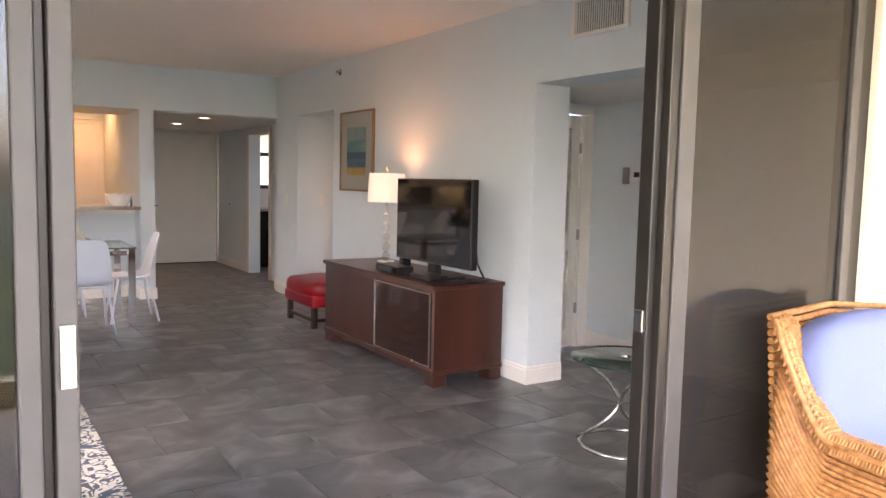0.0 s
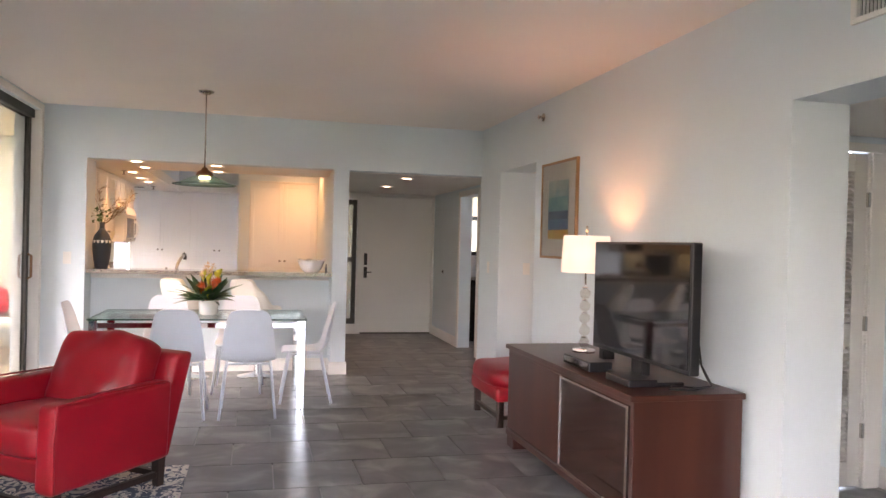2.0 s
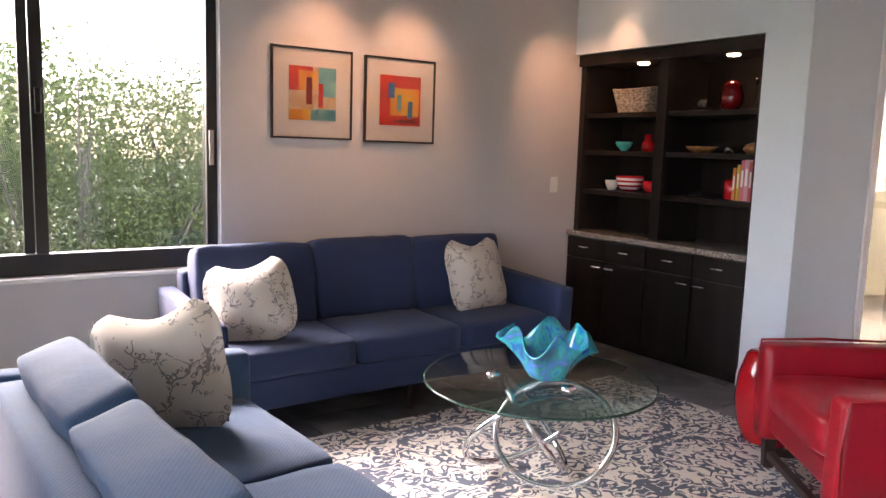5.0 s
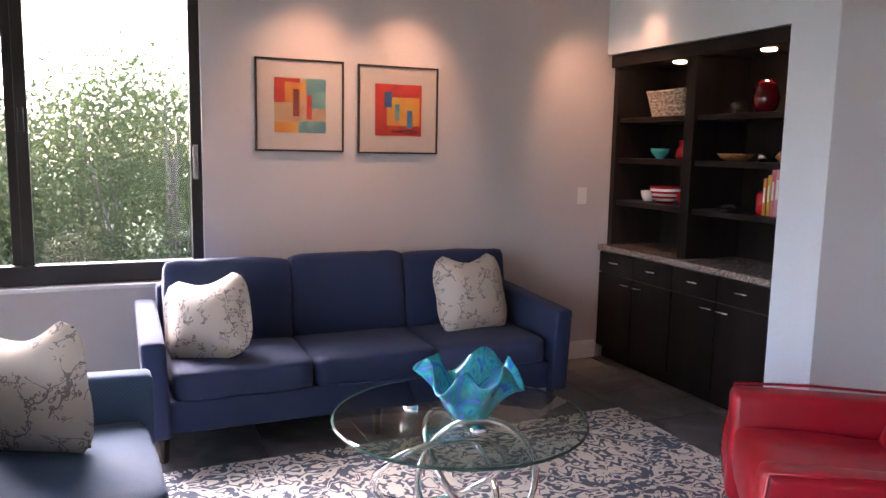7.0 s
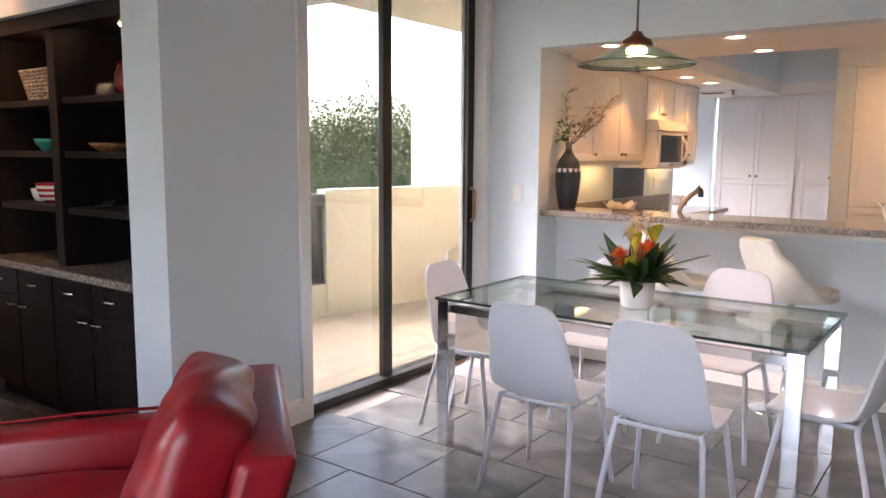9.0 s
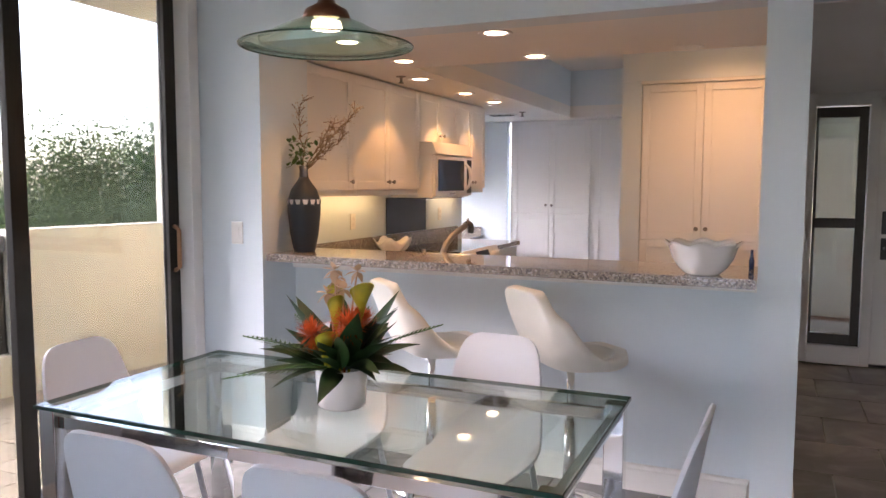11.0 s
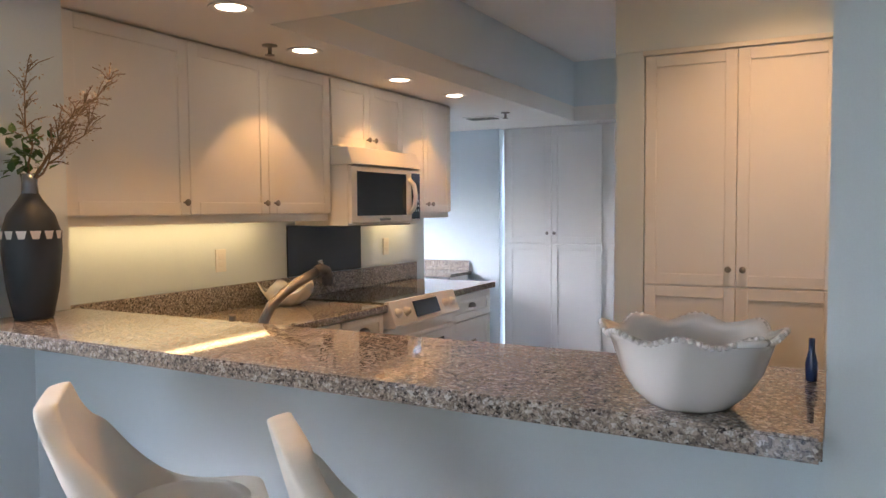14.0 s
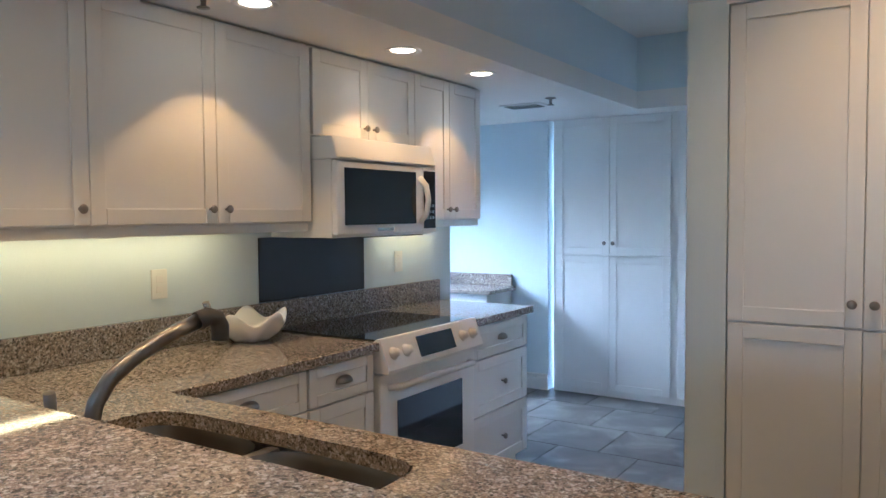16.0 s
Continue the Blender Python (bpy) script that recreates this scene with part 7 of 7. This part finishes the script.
for a, b in (((0.26, 0.10, 0.76), 0.1), ((-0.04, 0.03, 0.80), 0.05), ((0.24, 0.02, 0.68), 0.08), ((0.12, 0.12, 0.70), 0.05), ((0.20, 0.08, 0.62), 0.05)):
    bm = bmesh.new()
    base, tip = Vector((0, 0, 0.44)), Vector(a)
    pts = [base.lerp(tip, k / 6) + Vector((rnd.uniform(-1, 1), rnd.uniform(-1, 1), 0)) * 0.012 * (k > 0) for k in range(7)]
    tube(bm, pts, 0.004, 6, r_end=0.0015)
    for k in range(2, 7):
        for s in range(4):
            v = Vector((rnd.uniform(-0.4, 1.0), rnd.uniform(-0.6, 0.6), rnd.uniform(0.0, 0.8))).normalized() * rnd.uniform(0.04, 0.10)
            tube(bm, [pts[k], pts[k] + v * 0.5 + Vector((0, 0, 0.01)), pts[k] + v], 0.0017, 5)
            for q in range(4):
                p = pts[k] + v * rnd.uniform(0.4, 1)
                blade(bm, p, p + Vector((rnd.uniform(-1, 1), rnd.uniform(-1, 1), rnd.uniform(0, 1))) * 0.014, 0.006, n=2)
    br = part("branch", bm, TWIGM, vs, "dry branch")
    bm = bmesh.new()
    for q in range(110):
        k = rnd.randint(3, 6)
        p = pts[k] + Vector((rnd.gauss(0, 1), rnd.gauss(0, 1), rnd.gauss(0.4, 1))) * 0.016
        blade(bm, p, p + Vector((rnd.uniform(-1, 1), rnd.uniform(-1, 1), rnd.uniform(-0.3, 1))).normalized() * 0.014, 0.008, n=2)
    tagged(part("blossom", bm, BLOSSOM, br, "tiny pale dried blossoms"), kind="stuff")
for i in range(64):
    p = Vector((rnd.gauss(-0.025, 0.045), rnd.gauss(0, 0.04), 0.49 + rnd.uniform(-0.03, 0.11)))
    bm = bmesh.new()
    blade(bm, p, p + Vector((rnd.uniform(-1, 1), rnd.uniform(-1, 1), rnd.uniform(-0.4, 0.8))).normalized() * 0.042, 0.026, n=3)
    part("leaf", bm, FERN, vs)
bm = bmesh.new()
tube(bm, [(0, 0, 0.44), (-0.03, 0, 0.58)], 0.003, 5)
part("stem", bm, FERN, vs)
bm = bmesh.new()
lathe(bm, [(0.05, 0), (0.075, 0.012), (0.12, 0.055), (0.148, 0.10), (0.140, 0.10), (0.108, 0.055), (0.0, 0.02)], 48, wave=lambda a, k: (1 + 0.06 * math.cos(5 * a) * max(0, 1 - 2 * abs(k - 0.55)), 0.03 * math.cos(5 * a) * max(0, 1 - 2.2 * abs(k - 0.5))))
single("lotus_bowl", bm, CERAMIC, (-0.50, 11.30, 0.915), "white petal-edged bowl on the kitchen counter", "bowl")
kb = thing("glass_bottle", (2.118, 9.78, 1.076), "small glass bottle with blue base by the post", "bottle")
bm = bmesh.new()
lathe(bm, [(0.011, 0), (0.012, 0.035), (0.006, 0.06), (0.006, 0.085), (0, 0.085)], 16, (-0.03, 0, 0))
part("body", bm, mat("blue_glass", (0.03, 0.05, 0.12), 0.1), kb)


# ceiling fixtures
def downlight(x, y, z, on=True, power=0.8, cone=85, colour=(1.0, 0.56, 0.28), blend=0.9):
    t = thing("recessed_downlight", (x, y, z), "white trimmed recessed ceiling downlight, lit" if on else "white trimmed recessed ceiling downlight, unlit", "downlight", "recessed downlights")
    bm = bmesh.new()
    lathe(bm, [(0.055, -0.0005), (0.082, -0.0005), (0.085, -0.004), (0.08, -0.007), (0.06, -0.005), (0.055, -0.0005)], 32)
    part("trim", bm, WHITE, t)
    bm = bmesh.new()
    lathe(bm, [(0.0, -0.003), (0.050, -0.003), (0.056, -0.0005), (0.0, -0.0005)], 28)
    part("lens", bm, LAMPGLOW if on else WHITE, t, "glowing lens" if on else "unlit lens")
    if on:
        spot("downlight_lamp", (x, y, z - 0.012), (x, y, 0), power, cone, colour, blend, 0.03)


for x, y in ((-0.12, 11.0), (-0.15, 11.91), (-0.15, 12.61)):
    downlight(x, y, LOW, power=0.80, cone=96, blend=0.3, colour=(1.0, 0.47, 0.13))
for x, y in ((0.13, 9.60), (0.123, 10.26), (0.91, 9.67), (0.895, 10.39)):
    downlight(x, y, LOW, power=0.85, cone=98, blend=0.6, colour=(1.0, 0.49, 0.15))
downlight(1.72, 10.43, LOW, on=False)
downlight(1.85, 11.50, CZ, power=2.8, cone=120, colour=(1.0, 0.50, 0.19))
for y in (10.05, 11.45):
    downlight(3.02, y, LOW - 0.005, power=1.0)
# Unseen lamp added to brighten and warm the walkway beyond the side light.
downlight(3.3, 14.4, 2.6, power=5.0, cone=140, colour=(1.0, 0.66, 0.36))
downlight(4.75, 8.25, 2.17, power=0.9, cone=130, colour=(1.0, 0.52, 0.26))
for y, hl in ((10.63, 0.58), (12.62, 0.25)):
    u = thing("cabinet_light", (-0.56, y, 1.40), "slim lit under-cabinet lamp", "light strip", "under-cabinet lamps")
    part("housing", bx(-0.05, 0.05, -hl - 0.02, hl + 0.02, -0.018, 0, bevel=0.003), WHITE, u)
    part("diffuser", bx(-0.035, 0.035, -hl, hl, -0.021, -0.018), glow_mat("warm_strip_lens", (1.0, 0.66, 0.26), 0.3), u, "glowing diffuser")
strip("under_cabinet_lamp", (-0.58, 10.75, 1.372), 0.026, 0.05, 1.2, (1.0, 0.64, 0.24))
strip("under_cabinet_lamp", (-0.58, 12.62, 1.372), 0.012, 0.05, 0.5, (1.0, 0.64, 0.24))
sp = thing("fire_sprinkler", (-0.21, 13.60, LOW), "small dark ceiling fire sprinkler", "sprinkler", "fire sprinklers")
bm = bmesh.new()
lathe(bm, [(0.035, 0.0), (0.035, -0.006), (0.010, -0.01), (0.009, -0.04), (0.022, -0.044), (0.022, -0.048), (0, -0.048)], 16)
part("head", bm, STEEL, sp)
copy_thing(sp, pose(-0.185, 10.83, LOW))
vt = thing("air_vent", (-0.50, 13.80, LOW), "white ceiling air register", "air vent")
part("frame", bx(-0.15, 0.15, -0.09, 0.09, -0.008, 0, bevel=0.003), WHITE, vt)
for i in range(6):
    part("slat", bx(-0.12, 0.12, -0.065 + i * 0.025, -0.055 + i * 0.025, -0.014, -0.008), NICKEL, vt)


# ---- balcony and outdoors ----
setting("balcony_floor", [(-2.9, -0.90, 7.5, 12.0, -0.2, -0.035)], GROUT, "grout bed of the balcony floor")
setting("balcony_ceiling", [(-2.05, -0.80, 7.5, 12.0, 2.62, 2.8)], CREAM, "cream balcony soffit")
setting("balcony_wall", [(-0.95, -0.802, 9.75, 12.0, -0.1, 2.62), (-2.25, -0.95, 11.85, 12.0, -0.1, 2.62), (-3.3, -2.25, 11.75, 12.0, -4.0, 2.62)], CREAM, "cream stucco balcony side wall")
pp = setting("balcony_parapet", [(-0.14, 0.0, 0.55, 2.9, -0.2, 1.13)], CREAM, "cream stucco balcony parapet", bevel=0.01)
pp.matrix_world = pose(-2.70, 9.12, 0, 0, 0, -11)
pl = setting("balcony_curb", [(-0.14, 0.0, -1.9, 0.548, -0.2, 0.27)], CREAM, "low cream stucco balcony curb", bevel=0.01)
pl.matrix_world = pose(-2.70, 9.12, 0, 0, 0, -11)
rl = thing("balcony_railing", (-2.70, 9.12, 0), "dark framed glass railing on the balcony curb", "railing", rz=-11)
part("top_rail", bx(-0.12, -0.02, -1.9, 0.548, 0.98, 1.09, bevel=0.006), mat("grey_rail_paint", (0.10, 0.10, 0.11), 0.5), rl)
part("bottom_rail", bx(-0.09, -0.05, -1.9, 0.548, 0.272, 0.32, bevel=0.003), BRONZE, rl)
part("post", bx(-0.09, -0.05, 0.50, 0.545, 0.32, 0.98, bevel=0.003), BRONZE, rl)
part("post", bx(-0.09, -0.05, -0.72, -0.68, 0.32, 0.98, bevel=0.003), BRONZE, rl)
part("pane", bx(-0.073, -0.067, -0.68, 0.50, 0.32, 0.98), PANE, rl).visible_shadow = False
part("pane", bx(-0.073, -0.067, -1.9, -0.72, 0.32, 0.98), PANE, rl).visible_shadow = False


def patio_chair(at, rz):
    t = thing("patio_chair", at, "grey metal patio chair with a red back cushion", "chair", rz=rz)
    metal, red = mat("pale_grey_metal", (0.42, 0.42, 0.43), 0.4, metal=0.3), mat("red_canvas_cushion", (0.55, 0.03, 0.05), 0.85, vary=0.06, bump=0.3)
    for s in (-1, 1):
        bm = bmesh.new()
        tube(bm, [(s * 0.30, -0.30, 0.0), (s * 0.30, -0.28, 0.60), (s * 0.30, 0.22, 0.62), (s * 0.30, 0.34, 0.0)], 0.014, 8)
        part("side_frame", bm, metal, t)
    part("seat_deck", bx(-0.29, 0.29, -0.28, 0.27, 0.36, 0.39, bevel=0.004), metal, t)
    part("back_rest", bx(-0.27, 0.27, 0.26, 0.285, 0.42, 0.74, bevel=0.006), metal, t)
    cushion(t, "seat_cushion", (0.54, 0.50, 0.09), STOOLWHITE, (0, -0.02, 0.435), puff=0.015, power=8, label="pale seat cushion")
    cushion(t, "back_cushion", (0.36, 0.12, 0.28), red, (0, 0.19, 0.66), (-14, 0, 0), puff=0.02, power=6, label="red back cushion")


patio_chair((-1.5, 10.62, -0.02), 20)
bxo = thing("outlet_box", (-2.62, 9.44, 0.02), "small weatherproof grey box on the curb", "outlet box", rz=-11)
part("case", bx(-0.02, 0.03, -0.04, 0.04, 0.04, 0.14, bevel=0.005), ALU, bxo)
bm = bmesh.new()
box(bm, 0.003, 0.297, 0.003, 0.297, -0.035, -0.02, bevel=0.001, seg=1)
bt = mesh_of("tile", bm, BALCONY_TILE)
for i in range(6):
    for j in range(15):
        ob = new("tile", bt)
        ob.location, ob.parent = (-2.70 + i * 0.3, 7.5 + j * 0.3, 0), bpy.data.objects["balcony_floor"]

setting("ground", [(-300, 300, -300, 300, -6.3, -6.0)], ramp_mat("grassy_ground", [(0.3, (0.03, 0.05, 0.015)), (0.7, (0.08, 0.10, 0.035))], 0.5, 0.95, 6), "grassy ground far below the balcony")


def foliage_mat(name, dark, light):
    """Leaves that let some light through."""
    m = ramp_mat(name, [(0.3, dark), (0.7, light)], 1.3, 0.7, 4, spec=0.2)
    nt = m.node_tree
    b = nt.nodes["Principled BSDF"]
    tl_ = nt.nodes.new("ShaderNodeBsdfTranslucent")
    nt.links.new(b.inputs["Base Color"].links[0].from_socket, tl_.inputs[0])
    mx = nt.nodes.new("ShaderNodeMixShader")
    mx.inputs[0].default_value = 0.5
    nt.links.new(b.outputs[0], mx.inputs[1]), nt.links.new(tl_.outputs[0], mx.inputs[2])
    nt.links.new(mx.outputs[0], nt.nodes["Material Output"].inputs[0])
    return m


GREENS = [foliage_mat("olive_foliage", (0.044, 0.056, 0.028), (0.095, 0.112, 0.055)), foliage_mat("fresh_foliage", (0.042, 0.060, 0.024), (0.090, 0.120, 0.048))]
BARK = mat("grey_bark", (0.12, 0.10, 0.08), 0.9, vary=0.25, scale=8)


def tree(at, h, r, clumps, leaves, size, seed, m, label="leafy green tree beyond the window"):
    """A trunk with limbs and a crown of many small leaves in clumps."""
    rng = np.random.default_rng(seed)
    t = thing("tree", at, label, "tree", "trees outside")
    bm = bmesh.new()
    tube(bm, [(0, 0, 0), (0.1, 0, h * 0.3), (0.0, 0.1, h * 0.6), (0.1, 0.1, h * 0.85)], 0.16, 8, r_end=0.05)
    cs = []
    for k in range(clumps):
        v = rng.normal(size=3)
        v /= np.linalg.norm(v)
        q = rng.uniform(0.35, 1.0) ** 0.6
        c = np.array([v[0] * r * q, v[1] * r * q, h * 0.62 + v[2] * h * 0.38 * q])
        cs.append(c)
        if k % 5 == 0:
            tube(bm, [(0, 0, h * 0.35), tuple(c * 0.5 + np.array([0, 0, h * 0.2])), tuple(c)], 0.05, 5, r_end=0.012)
    part("trunk", bm, BARK, t)
    cs = np.array(cs)
    n = clumps * leaves
    cen = np.repeat(cs, leaves, axis=0) + rng.normal(size=(n, 3)) * np.array([1, 1, 0.75]) * r * 0.16
    a = rng.normal(size=(n, 3))
    a /= np.linalg.norm(a, axis=1)[:, None]
    b = np.cross(a, rng.normal(size=(n, 3)))
    b /= np.linalg.norm(b, axis=1)[:, None]
    s = size * rng.uniform(0.6, 1.3, (n, 1))
    vts = np.stack([cen - a * s, cen + b * s * 0.42, cen + a * s, cen - b * s * 0.42], axis=1).reshape(-1, 3)
    me = bpy.data.meshes.new("crown")
    me.vertices.add(4 * n), me.loops.add(4 * n), me.polygons.add(n)
    me.vertices.foreach_set("co", vts.ravel())
    me.loops.foreach_set("vertex_index", np.arange(4 * n))
    me.polygons.foreach_set("loop_start", np.arange(n) * 4)
    me.update(calc_edges=True)
    me.validate()
    me.materials.append(m)
    ob = new("crown", me)
    ob.parent = t
    return t


k = 0
for x, y, h, r, cl, lv, sz in ((-9.0, 1.2, 8.2, 2.3, 132, 252, 0.043), (-8.6, 4.2, 8.6, 2.2, 132, 252, 0.043), (-9.6, 6.6, 9.3, 2.2, 132, 252, 0.043), (-11.5, 3.0, 9.0, 2.8, 144, 229, 0.053), (-12.5, 8.5, 7.8, 2.6, 120, 229, 0.053),
                              (-8.8, -1.5, 7.8, 2.5, 120, 229, 0.046), (-9.5, 12.5, 6.6, 2.4, 132, 229, 0.05), (-12.0, 16.0, 6.9, 3.0, 132, 229, 0.056), (-15.0, 12.0, 7.4, 3.2, 132, 229, 0.062), (-10.5, 20.0, 6.6, 3.0, 120, 229, 0.056),
                              (-16.0, 22.0, 7.2, 3.5, 132, 229, 0.068), (-30.0, 38.0, 10.5, 6.5, 156, 252, 0.124), (-22.0, 30.0, 7.2, 4.5, 132, 229, 0.093), (-35.0, 28.0, 8.0, 5.5, 132, 229, 0.124), (-18.0, 40.0, 7.4, 5.5, 132, 229, 0.124),
                              (-13.5, 0.0, 8.4, 2.8, 120, 220, 0.06), (-13.8, 5.5, 8.8, 2.8, 120, 220, 0.06), (-10.5, -3.5, 8.4, 2.8, 110, 200, 0.06), (-7.6, 2.6, 6.6, 1.9, 120, 230, 0.04), (7.6, 22.0, 9.5, 3.4, 108, 184, 0.056), (-6.0, 27.0, 7.0, 4.0, 120, 206, 0.087)):
    tree((x, y, -6.0), h, r, cl, lv, sz, 11 + k, GREENS[k % 2])
    k += 1
floor_tiles()
